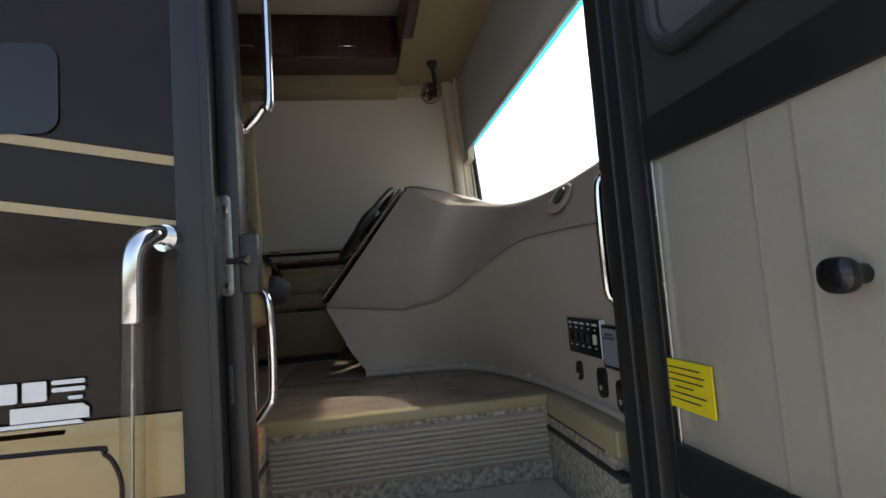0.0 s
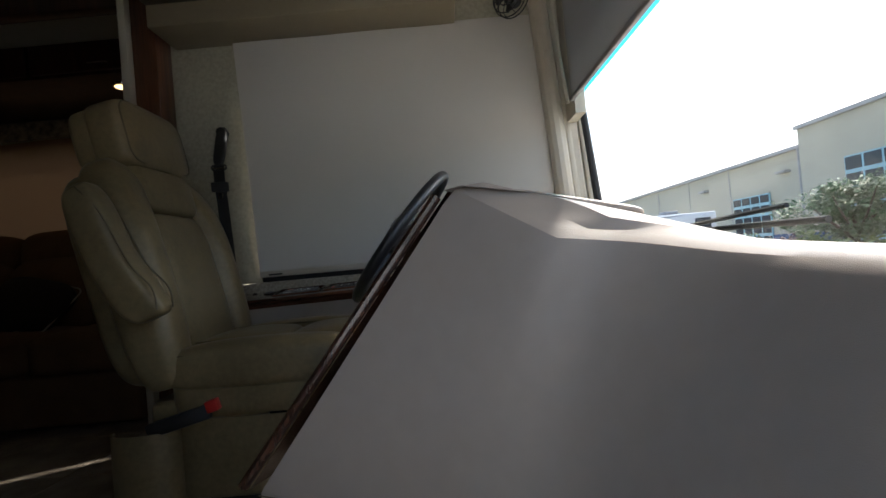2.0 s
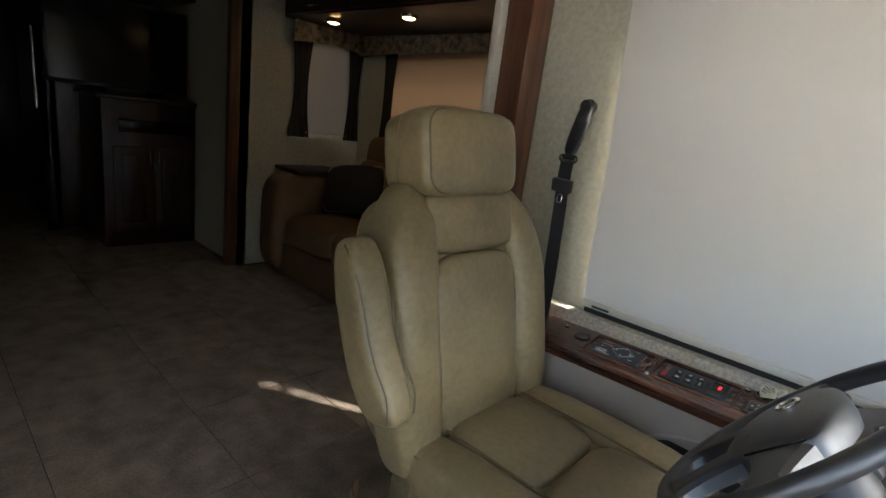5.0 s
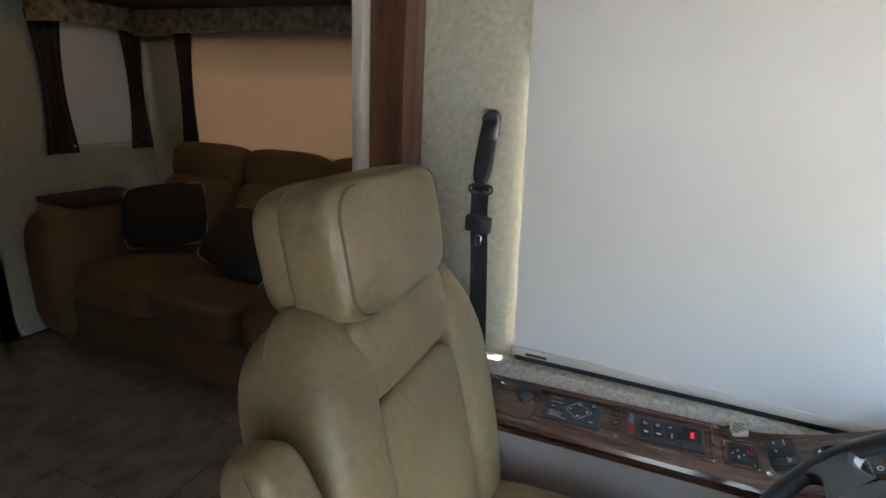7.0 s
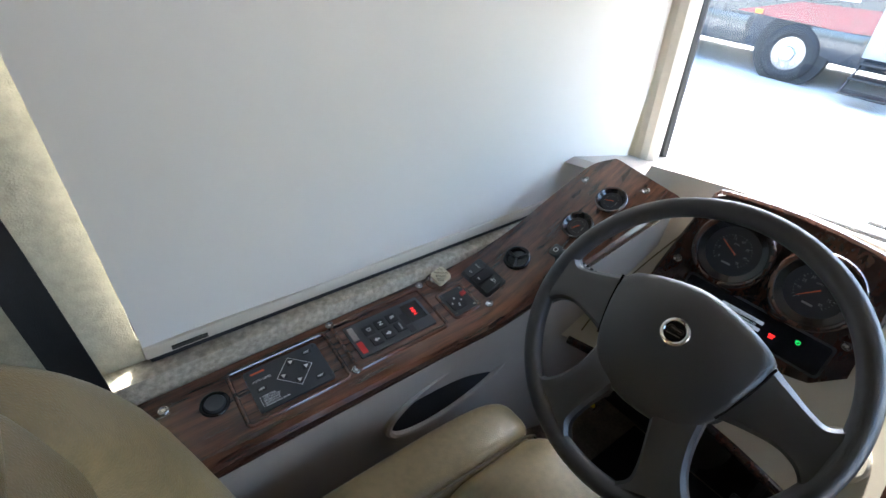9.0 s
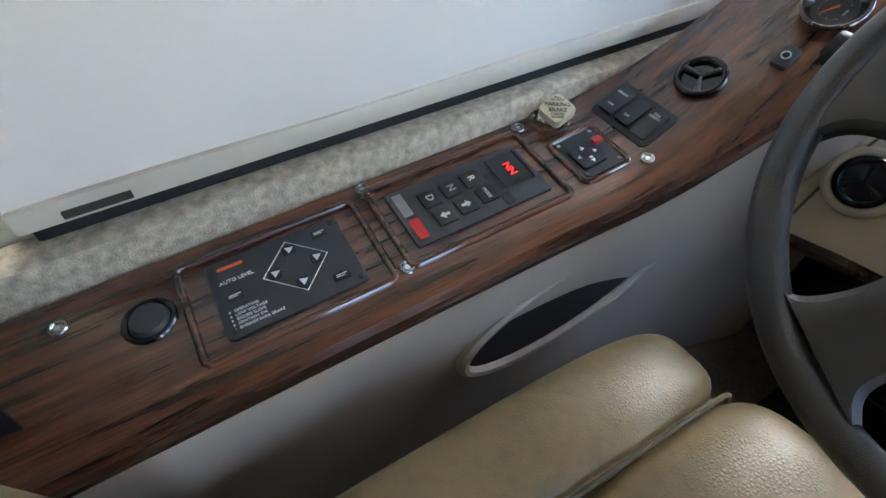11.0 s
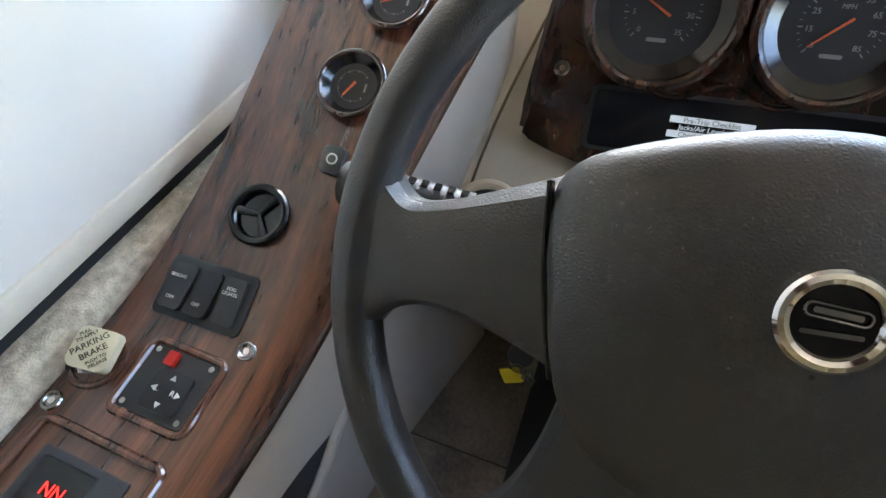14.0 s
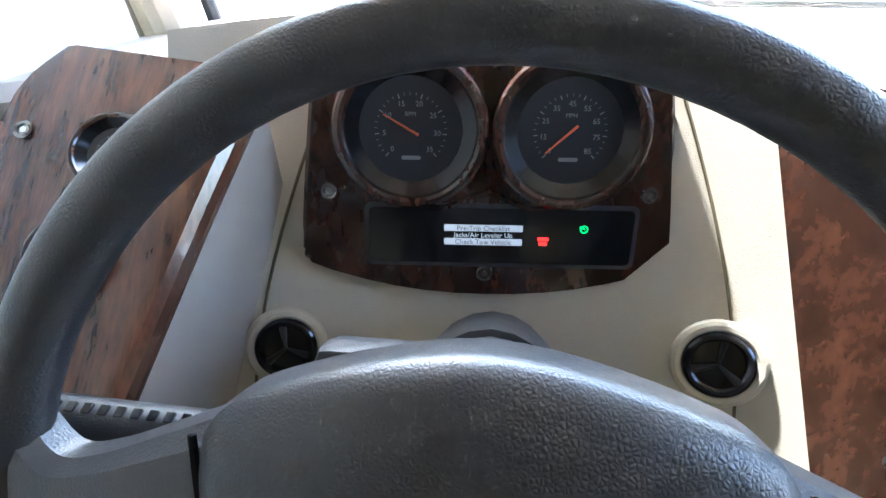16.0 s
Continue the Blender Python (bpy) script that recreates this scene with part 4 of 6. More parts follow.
part("seam_line", bm, M_SEAM, dash)
# top of the pod, between the rear edge and the wood face
bm = B()
prism(bm, rrect(0.20, 0.26, 0.03), 0.014, frame_of((1.13, 2.22, 1.737), (1, 0, -0.24), (0, 1, 0.02)), 0.005)
part("tray_lid", bm, M_DASH, dash, "recessed storage lid")
bm = B()
fr = frame_of((1.13, 2.22, 1.731), (1, 0, -0.24), (0, 1, 0.02))
tube(bm, [fr @ Vector((x, y, 0)) for x, y in rrect(0.24, 0.30, 0.04)], 0.007, 8, True)
part("tray_lip", bm, M_DASH, dash)
# cup recess in the passenger rim
CM = frame_of((1.270, 1.275, 1.555), (0, -1, 0.0), (0.6, 0, 1))
bm = B()
tube(bm, [CM @ Vector((0.072 * math.cos(a), 0.042 * math.sin(a), 0.006)) for a in [2 * math.pi * k / 36 for k in range(36)]], 0.005, 8, True)
part("cup_rim", bm, M_DASH, dash)
bm = B()
prism(bm, [(0.07 * math.cos(2 * math.pi * k / 36), 0.041 * math.sin(2 * math.pi * k / 36)) for k in range(36)], 0.01, at(CM, 0, 0, 0.007))
part("cup_well", bm, M_DASH, dash)
bm = B()
disc(bm, at(CM, 0.012, 0.004), 0.026, 0.006, 0.016)
part("outlet_ball", bm, M_BLACK, dash, "black air outlet in the recess")


# cockpit face
def face_x(y, z):
    pts = [(1.9, 0.755), (2.5, 1.07), (2.56, 1.095), (2.65, 1.122), (2.75, 1.142), (2.855, 1.15), (2.96, 1.142), (3.06, 1.122), (3.15, 1.095), (3.4, 1.0)]
    x = pts[-1][1]
    for (a, p), (b, q) in zip(pts, pts[1:]):
        if y <= b:
            x = p + (q - p) * (y - a) / (b - a)
            break
    return x + (z - 1.65) * 0.8


def wood_line(z):
    """Where the cream panel meets the walnut gauge panel, at height z."""
    return 2.535 + (z - 1.45) * 0.21


bm = B()
rows = []
for i in range(17):
    z = 1.425 + 0.375 * i / 16
    y0 = wood_line(z) - 0.03
    rows.append([(face_x(y, z), y, z) for y in [y0 + (3.22 - y0) * j / 36 for j in range(37)]])
sheet(bm, rows)
part("cockpit_panel", bm, M_BEIGE, dash, "cream padded cockpit panel with dark seams")
for s in (-1, 1):
    bm = B()
    line = [(2.865 + s * (0.165 + 0.105 * math.sin((1.79 - z) / 0.34 * math.pi / 2)), z) for z in [1.45 + 0.02 * k for k in range(18)]]
    tube(bm, [(face_x(y, z) - 0.001, y, z) for y, z in line], 0.0019, 6)
    part("seam", bm, M_SEAM, dash)
bm = B()
tube(bm, [(face_x(y, 1.42) + 0.004, y, 1.42) for y in [2.56 + 0.59 * k / 20 for k in range(21)]], 0.011, 10)
part("lower_wood_edge", bm, M_BURLY, dash, "dark walnut strip under the cream panel")
bm = B()
rows = []
for i in range(13):
    f = i / 12
    rows.append([(face_x(y, z) - 0.006, y, z) for y, z in [(2.02 + (wood_line(1.3 + 0.46 * f) - 2.02) * j / 12, 1.30 + 0.06 * (1 - f) * j / 12 + 0.462 * f) for j in range(13)]])
sheet(bm, rows)
wp = part("wood_gauge_panel", bm, M_BURLY, dash, "gloss walnut gauge panel beside the driver")
bm = B()
tube(bm, [(face_x(2.0, z) - 0.008, 2.008, z) for z in [1.31 + 0.049 * k for k in range(10)]], 0.009, 10)
part("wood_edge", bm, M_BURLY, dash, "dark walnut edge strip")
bm = B()
rows = []
for f in (0, 0.04, 0.2, 0.4, 0.7, 1.0):
    row = []
    for y in (1.995, 2.02, 2.1, 2.3, 2.5, 2.6, 2.68):
        x = face_x(y, 1.757) * (1 - f) + 1.64 * f
        row.append((x, y, min(pod_z(x) + 0.07 * min(1.0, (y - 1.995) / 0.3) * max(0.0, x - 0.96), 1.765) - 0.001 - (0.006 if f == 0 else 0)))
    rows.append(row)
sheet(bm, rows)
part("pod_top", bm, M_DASH, dash)
bm = B()
sheet(bm, [[(face_x(y, 1.76) * (1 - f) + 1.64 * f, y, z) for y in (3.02, 3.1, 3.2, 3.3, 3.41)] for f, z in ((0, 1.76), (0.06, 1.768), (0.4, 1.73), (1.0, 1.645))])
part("dash_top_corner", bm, M_DASH, dash)
bm = B()
sheet(bm, [[(1.28 * (1 - f) + 1.64 * f, y, z) for y in (2.6, 2.85, 3.1)] for f, z in ((0, 1.77), (0.4, 1.73), (1.0, 1.645))])
part("dash_top", bm, M_DASH, dash)
# firewall and pod inside, black to put in the shade under the column
bm = B()
sheet(bm, [[(1.22, y, z) for y in (2.2, 2.8, 3.42)] for z in (1.0, 1.3, 1.62)])
thick(bm, 0.02)
part("firewall", bm, M_RUBBER, dash, "firewall behind the pedals, coloured black for the dark space there")
bm = B()
box(bm, 0.82, 1.20, 2.06, 2.30, FZ, 1.32, 0.03)
part("pod_inner", bm, M_RUBBER, dash)


def vent(parent, m, r=0.036):
    v = thing("air_vent", m.translation, "round black air vent with a three-armed grille", "vent", "dash air vents")
    bm = B()
    ring(bm, m, r, r * 0.17, 36, 10, 0.002)
    part("bezel", bm, M_GLOSSBLACK, v)
    if parent is dash:
        bm = B()
        ring(bm, m, r * 1.32, 0.0075, 36, 10, -0.003)
        part("moulded_collar", bm, M_BEIGE, v, "cream moulded collar")
    bm = B()
    disc(bm, m, r * 0.95, -0.004, -0.001)
    part("bowl", bm, M_GLOSSBLACK, v)
    for k in range(3):
        bm = B()
        a = radians(90 + 120 * k)
        tube(bm, [m @ Vector((0, 0, 0.003)), m @ Vector((r * 0.9 * math.cos(a), r * 0.9 * math.sin(a), 0.001))], [r * 0.05, r * 0.16], 8)
        part("vane", bm, M_BLACK, v)
    return v


def screw(parent, m, r=0.0075):
    bm = B()
    ring(bm, m, r, r * 0.28, 16, 6, 0.0008)
    disc(bm, m, r * 0.95, -0.001, 0.0006, 14)
    o = part("screw", bm, M_STEEL, parent, "bright recessed screw")
    bm = B()
    disc(bm, m, r * 0.45, 0.0004, 0.0016, 6)
    disc(bm, at(m, 0, 0, 0), r * 0.2, 0.0015, 0.0018, 6)
    part("socket", bm, M_CHROME, o)


def gauge(name, lab, m, r, needle, numbers=None, parent=None, words=""):
    g = thing(name, m.translation, lab, "gauge", "dash gauges")
    bm = B()
    ring(bm, m, r * 1.10, r * 0.10, 44, 10, 0.009)
    part("bezel", bm, M_BURLY, g, "gloss wood bezel")
    bm = B()
    cyl(bm, m @ Vector((0, 0, 0.0015)), m @ Vector((0, 0, 0.011)), r * 0.78, r * 1.06, 40, False)
    part("cup", bm, M_GLOSSBLACK, g)
    f = at(m, 0, 0, 0.0022)
    bm = B()
    disc(bm, f, r * 0.80, -0.003, 0.0)
    part("face", bm, M_DIAL, g)
    bm = B()
    n = 29
    for k in range(n):
        a = radians(225 - 270 * k / (n - 1))
        big = k % 4 == 0
        r0, r1 = r * (0.49 if big else 0.515), r * 0.56
        c, s = math.cos(a), math.sin(a)
        w = 0.0006 if big else 0.0003
        bm.faces.new([bm.verts.new(f @ Vector((q * c - e * w * s, q * s + e * w * c, 0.0006))) for q, e in ((r0, 1), (r0, -1), (r1, -1), (r1, 1))])
    part("tick_marks", bm, M_DIALPRINT, g)
    if numbers:
        for k, t in enumerate(numbers):
            a = radians(225 - 270 * k / (len(numbers) - 1))
            lettering("numeral", t, at(f, r * 0.41 * math.cos(a), r * 0.41 * math.sin(a), 0.0006), r * 0.115, M_DIALPRINT, g)
    if words:
        lettering("caption", words, at(f, 0, r * 0.24, 0.0006), r * 0.09, M_DIALPRINT, g)
    bm = B()
    prism(bm, rrect(r * 0.30, r * 0.06, r * 0.025, 3), 0.0005, at(f, 0, -r * 0.42, 0.0008))
    part("badge_bar", bm, M_DIALPRINT, g)
    bm = B()
    a = radians(needle)
    tube(bm, [f @ Vector((-r * 0.14 * math.cos(a), -r * 0.14 * math.sin(a), 0.003)), f @ Vector((r * 0.48 * math.cos(a), r * 0.48 * math.sin(a), 0.003))], [0.0014, 0.0007], 6)
    part("needle", bm, M_NEEDLE, g, "orange needle")
    return g


# instrument cluster
CU = Vector((0.433, 0, 0.901))
CL = frame_of((1.109, 2.872, 1.676), (0.077, -0.997, -0.03), CU)
clu = thing("instrument_cluster", (1.10, 2.872, 1.5), "gloss walnut instrument cluster with two dials and a lit message screen", "instrument panel")
out = smoothline([(-0.196, -0.095, 0), (-0.199, -0.07, 0), (-0.182, 0.06, 0), (-0.168, 0.135, 0), (-0.15, 0.152, 0), (0, 0.164, 0), (0.15, 0.152, 0), (0.168, 0.135, 0), (0.182, 0.06, 0), (0.199, -0.07, 0), (0.196, -0.095, 0), (0.1, -0.122, 0), (0, -0.13, 0), (-0.1, -0.122, 0)], 3, True)
bm = B()
prism(bm, [(p.x, p.y) for p in out], 0.16, CL, 0.007)
part("housing", bm, M_BURLY, clu)
bm = B()
tube(bm, [at(CL, 0, 0, 0) @ Vector((p.x * 1.0, p.y * 1.0, -0.03)) for p in out if p.y > -0.09], 0.013, 10)
part("hood_edge", bm, M_BURLY, clu)
bm = B()
prism(bm, rrect(0.285, 0.062, 0.006), 0.003, at(CL, 0.015, -0.060, 0.002))
scr = part("message_window", bm, M_GLOSSBLACK, clu, "black message window")
bm = B()
prism(bm, rrect(0.295, 0.072, 0.008), 0.003, at(CL, 0.015, -0.060, 0.0005))
part("window_surround", bm, M_GREYPLASTIC, clu)
for k, t in enumerate(("Pre-Trip Checklist", "Jacks/Air Leveler Up", "Check Tow Vehicle")):
    m = at(CL, -0.003, -0.0505 - 0.0078 * k, 0.003)
    bm = B()
    if k != 1:
        prism(bm, rrect(0.085, 0.0072, 0.0005, 1), 0.0008, m)
        part("lit_line", bm, M_LCD, clu, "pale lit text line")
    lettering("screen_text", t, at(m, 0, -0.0002, 0.0005), 0.0077, M_INK if k != 1 else M_LCD, clu)
bm = B()
for j in range(2):
    prism(bm, rrect(0.012 - 0.003 * j, 0.004, 0.0005, 1), 0.0008, at(CL, 0.062, -0.062 - 0.0052 * j, 0.003))
part("brake_light", bm, M_LED, clu, "lit red parking brake light")
bm = B()
ring(bm, at(CL, 0.105, -0.050, 0.003), 0.0038, 0.0007, 16, 5)
tube(bm, [at(CL, 0.105, -0.050, 0.003) @ Vector((-0.005, 0.003, 0)), at(CL, 0.105, -0.050, 0.003) @ Vector((0.001, 0, 0))], 0.0006, 5)
part("cruise_light", bm, M_GREENLED, clu, "lit green cruise light")
for x, y in ((-0.169, -0.012), (0.169, -0.012), (0, -0.104), (0.004, 0.122)):
    screw(clu, at(CL, x, y, 0.001))
bm = B()
tube(bm, smoothline([CL @ Vector((-0.16, 0.02, 0.001)), CL @ Vector((-0.06, -0.028, 0.002)), CL @ Vector((0, -0.012, 0.001)), CL @ Vector((0.06, -0.028, 0.002)), CL @ Vector((0.16, 0.02, 0.001))], 6), 0.003, 8)
part("moulded_ridge", bm, M_BURLY, clu)
gauge("tachometer", "round tachometer with an orange needle", at(CL, -0.080, 0.053, 0.004), 0.066, 150, ("0", "5", "10", "15", "20", "25", "30", "35"), None, "RPM")
gauge("speedometer", "round speedometer with an orange needle at rest", at(CL, 0.080, 0.053, 0.004), 0.066, 222, ("5", "15", "25", "35", "45", "55", "65", "75", "85"), None, "MPH")

for y, z in ((2.618, 1.522), (3.098, 1.508)):
    e = 0.01
    n = Vector((-1, (face_x(y + e, z) - face_x(y - e, z)) / (2 * e), 0.8)).normalized()
    sl = (face_x(y + e, z) - face_x(y - e, z)) / (2 * e)
    vent(dash, frame_of(Vector((face_x(y, z) - 0.005, y, z + 0.003)), Vector((-sl, -1, 0)), Vector((0.8, 0, 1))), 0.031)
GM = [frame_of((face_x(2.40, z) - 0.011, 2.40 + 0.03 * (z - 1.6), z), (-0.525, -1, 0), (0.8, 0, 1)) for z in (1.715, 1.628, 1.541, 1.454)]
for m, a, l in zip(GM, (120, 60, 150, 45), ("small oil gauge in the walnut panel", "small fuel gauge in the walnut panel", "small temperature gauge in the walnut panel", "small voltmeter in the walnut panel")):
    gauge("small_gauge", l, m, 0.031, a)
for z in (1.745, 1.50):
    screw(wp, frame_of((face_x(2.47, z) - 0.010, 2.47, z), (-0.525, -1, 0), (0.8, 0, 1)))
bm = B()
prism(bm, rrect(0.035, 0.07, 0.004), 0.006, frame_of((face_x(2.28, 1.60) - 0.014, 2.28, 1.60), (-0.525, -1, 0), (0.8, 0, 1)))
solo("rocker_bank", bm, M_BLACK, "black rocker switches in the walnut gauge panel", "switch")

# ---- steering wheel ----
WA = radians(50)
WM = frame_of((0.747, 2.858, 1.732), (0, -1, 0), (math.cos(WA), 0, math.sin(WA)))
wh = thing("steering_wheel", WM.translation, "black leather-grained four-spoke steering wheel", "steering wheel")
WR = 0.244
bm = B()
seg = 96
tube(bm, [WM @ Vector((WR * math.cos(2 * math.pi * k / seg), WR * math.sin(2 * math.pi * k / seg), 0.0)) for k in range(seg)], 0.0172, 18, True)
part("rim", bm, M_WHEEL, wh)


def pad_z(x, y):
    """Height of the horn pad's crowned face."""
    r = math.hypot(x / 0.15, (y - 0.012) / 0.125)
    return 0.046 - 0.030 * r ** 2.6 - 3.0 * max(0.0, y - 0.06) ** 2


def wheel_web(upper, lower, z_of, depth=0.022, n=26, m=12):
    """A crowned web between two edge lines that run outwards from the hub."""
    bm = B()
    up, lo = smoothline([(x, y, 0) for x, y in upper], n // (len(upper) - 1)), smoothline([(x, y, 0) for x, y in lower], n // (len(lower) - 1))
    rows = []
    for a, b in zip(up, lo):
        row = []
        for j in range(m + 1):
            u = j / m
            p = a.lerp(b, u)
            edge = 1 - (2 * u - 1) ** 6
            row.append(WM @ Vector((p.x, p.y, z_of(p.x, p.y) - depth * 0.5 * (1 - edge ** 0.5))))
        back = [WM @ Vector((a.lerp(b, 1 - j / 4).x, a.lerp(b, 1 - j / 4).y, min(-0.014, z_of(a.x, a.y) - depth))) for j in range(5)]
        rows.append(row + back)
    sheet(bm, rows, True)
    return bm


def spoke_z(x, y):
    t = min(1.0, max(0.0, (math.hypot(x, y) - 0.11) / 0.12))
    return 0.009 * (1 - t) + 0.013


for s in (-1, 1):
    part("upper_spoke", wheel_web([(s * 0.118, 0.066), (s * 0.155, 0.050), (s * 0.190, 0.036), (s * 0.213, 0.033), (s * 0.231, 0.050)], [(s * 0.104, -0.046), (s * 0.140, -0.036), (s * 0.182, -0.030), (s * 0.212, -0.040), (s * 0.230, -0.066)], spoke_z), M_WHEEL, wh)
    part("lower_spoke", wheel_web([(s * 0.098, -0.060), (s * 0.106, -0.105), (s * 0.122, -0.145), (s * 0.148, -0.172), (s * 0.176, -0.162)], [(s * 0.034, -0.100), (s * 0.046, -0.135), (s * 0.058, -0.175), (s * 0.060, -0.205), (s * 0.040, -0.232)], spoke_z), M_WHEEL, wh)
bm = B()
hub = smoothline([(-0.126, 0.060, 0), (-0.085, 0.088, 0), (0, 0.106, 0), (0.085, 0.088, 0), (0.126, 0.060, 0), (0.118, 0.0, 0), (0.102, -0.055, 0), (0.070, -0.098, 0), (0, -0.112, 0), (-0.070, -0.098, 0), (-0.102, -0.055, 0), (-0.118, 0.0, 0)], 6, True)
rows = []
for sc, dz in ((0.95, -0.050), (1.0, -0.032), (1.0, -0.010), (0.992, -0.004), (0.975, -0.001)):
    rows.append([WM @ Vector((p.x * sc, p.y * sc, pad_z(p.x, p.y) + dz)) for p in hub])
for sc in (0.93, 0.86, 0.78, 0.69, 0.59, 0.48, 0.36, 0.22, 0.1, 0.01):
    rows.append([WM @ Vector((p.x * sc, p.y * sc, pad_z(p.x * sc, p.y * sc))) for p in hub])
sheet(bm, rows, True)
part("hub_pad", bm, M_WHEEL, wh, "broad padded horn cover")
for s in (-1, 1):
    bm = B()
    tube(bm, smoothline([WM @ Vector((s * x, y, spoke_z(x, y) + 0.001)) for x, y in ((0.129, 0.060), (0.121, 0.01), (0.106, -0.046))], 5), 0.0022, 6)
    part("pad_seam", bm, M_GLOSSBLACK, wh)
EM = at(WM, 0, 0.026, 0.0465)
bm = B()
ring(bm, EM, 0.0190, 0.0038, 44, 10, 0.001)
em = part("emblem_ring", bm, M_CHROME, wh, "chrome emblem ring")
bm = B()
disc(bm, EM, 0.0172, -0.004, 0.002)
part("emblem_disc", bm, M_GLOSSBLACK, em)
bm = B()
tube(bm, [at(EM, 0, 0.004, 0.003) @ Vector((x, y, 0)) for x, y in rrect(0.024, 0.006, 0.0028, 4)], 0.0007, 6, True)
part("emblem_bar", bm, M_STEEL, em)
bm = B()
prism(bm, rrect(0.018, 0.0026, 0.001), 0.001, at(EM, 0, 0.004, 0.003))
part("emblem_line", bm, M_STEEL, em)
bm = B()
prism(bm, rrect(0.023, 0.0022, 0.001), 0.001, at(EM, 0, -0.005, 0.003, 6))
part("emblem_line", bm, M_STEEL, em)

# column, stalks and keys
AX = (WM.to_3x3() @ Vector((0, 0, -1))).normalized()
WC = WM.translation
col = thing("steering_column", WC + AX * 0.1, "black plastic steering column with a tilt shroud", "steering column")
bm = B()
tube(bm, [WC + AX * d for d in (0.02, 0.06, 0.10, 0.16, 0.20)], [0.045, 0.06, 0.068, 0.06, 0.055], 20)
part("upper_shroud", bm, M_BLACK, col)
bm = B()
tube(bm, smoothline([WC + AX * 0.19, WC + AX * 0.30 + Vector((0.0, 0, -0.03)), WC + AX * 0.42 + Vector((0.0, 0, -0.10)), WC + AX * 0.50 + Vector((0, 0, -0.2))], 4), [0.062, 0.066, 0.07, 0.07, 0.07, 0.075, 0.078, 0.08, 0.085, 0.088, 0.09, 0.092, 0.094], 20)
part("lower_shroud", bm, M_BLACK, col)
bm = B()
box(bm, -0.05, 0.05, -0.03, 0.03, -0.02, 0.02, 0.012, m=frame_of(WC + AX * 0.09 + Vector((0.030, 0.062, 0.034)), (0, -1, 0), (math.cos(WA), 0, math.sin(WA))))
part("column_cover", bm, M_BLACK, col)
stalk = thing("turn_signal_stalk", WC + AX * 0.08, "black turn signal and cruise stalk", "stalk")
S0, S1 = WM @ Vector((-0.04, 0.016, -0.055)), WM @ Vector((-0.282, 0.028, -0.038))
bm = B()
tube(bm, [S0, S0.lerp(S1, 0.35), S0.lerp(S1, 0.45), S1], [0.010, 0.011, 0.0165, 0.0165], 16)
part("arm", bm, M_BLACK, stalk)
bm = B()
for k in range(12):
    p = S0.lerp(S1, 0.5 + 0.04 * k)
    for j in range(2):
        q = p + (WM.to_3x3() @ Vector((0, 0.008 + 0.006 * j, 0.011 - 0.003 * j)))
        box(bm, -0.0024, 0.0024, -0.002, 0.002, -0.003, 0.003, 0, frame_of(q, S1 - S0, (0, 0, 1)))
part("grip_ribs", bm, M_GLOSSBLACK, stalk)
SM = frame_of(S0.lerp(S1, 0.72) + WM.to_3x3() @ Vector((0, -0.002, 0.0155)), (WM.to_3x3() @ Vector((1, 0, 0))), WM.to_3x3() @ Vector((0, 1, 0.2)))
lettering("caption", "CRUISE", at(SM, -0.012, 0.0), 0.007, M_PRINT, stalk)
lettering("caption", "OFF ON R/A", at(SM, 0.008, -0.008, -0.001), 0.006, M_PRINT, stalk)
ig = thing("ignition_keys", (0.86, 2.95, 1.48), "key ring with a yellow tag hanging from the ignition", "keys")
KY = Vector((0.885, 3.018, 1.385))
bm = B()
cyl(bm, KY, KY + AX * 0.04, 0.017)
part("barrel", bm, M_BLACK, ig)
bm = B()
ring(bm, frame_of(KY + Vector((-0.012, 0, -0.015)), (0, 1, 0), (0, 0, 1)), 0.011, 0.001, 20, 6)
part("ring", bm, M_STEEL, ig)
bm = B()
prism(bm, rrect(0.026, 0.036, 0.003), 0.002, frame_of(KY + Vector((-0.012, 0.008, -0.042)), (0.3, -1, 0.25), (0, 0.25, 1)))
part("tag", bm, M_YELLOW, ig, "yellow key tag")
for k in range(2):
    bm = B()
    prism(bm, rrect(0.010, 0.012, 0.004), 0.002, frame_of(KY + Vector((-0.008, -0.008 - 0.01 * k, -0.035)), (1, 0.4 * k, 0), (0, -0.2, 1)))
    prism(bm, rrect(0.005, 0.026, 0.001), 0.0015, frame_of(KY + Vector((-0.008, -0.010 - 0.012 * k, -0.054)), (1, 0.4 * k, 0), (0, -0.2, 1)))
    part("key", bm, M_STEEL, ig)
pd = thing("pedals", (1.1, 2.75, FZ), "black brake and accelerator pedals under the dash", "pedal")
for y, w in ((2.86, 0.055), (2.68, 0.035)):
    bm = B()
    box(bm, -0.01, 0.01, -w, w, -0.05, 0.05, 0.006, m=pose(1.08, y, FZ + 0.16, 0, -35, 0))
    cyl(bm, (1.09, y, FZ + 0.16), (1.2, y, FZ + 0.3), 0.01)
    part("pedal", bm, M_RUBBER, pd)

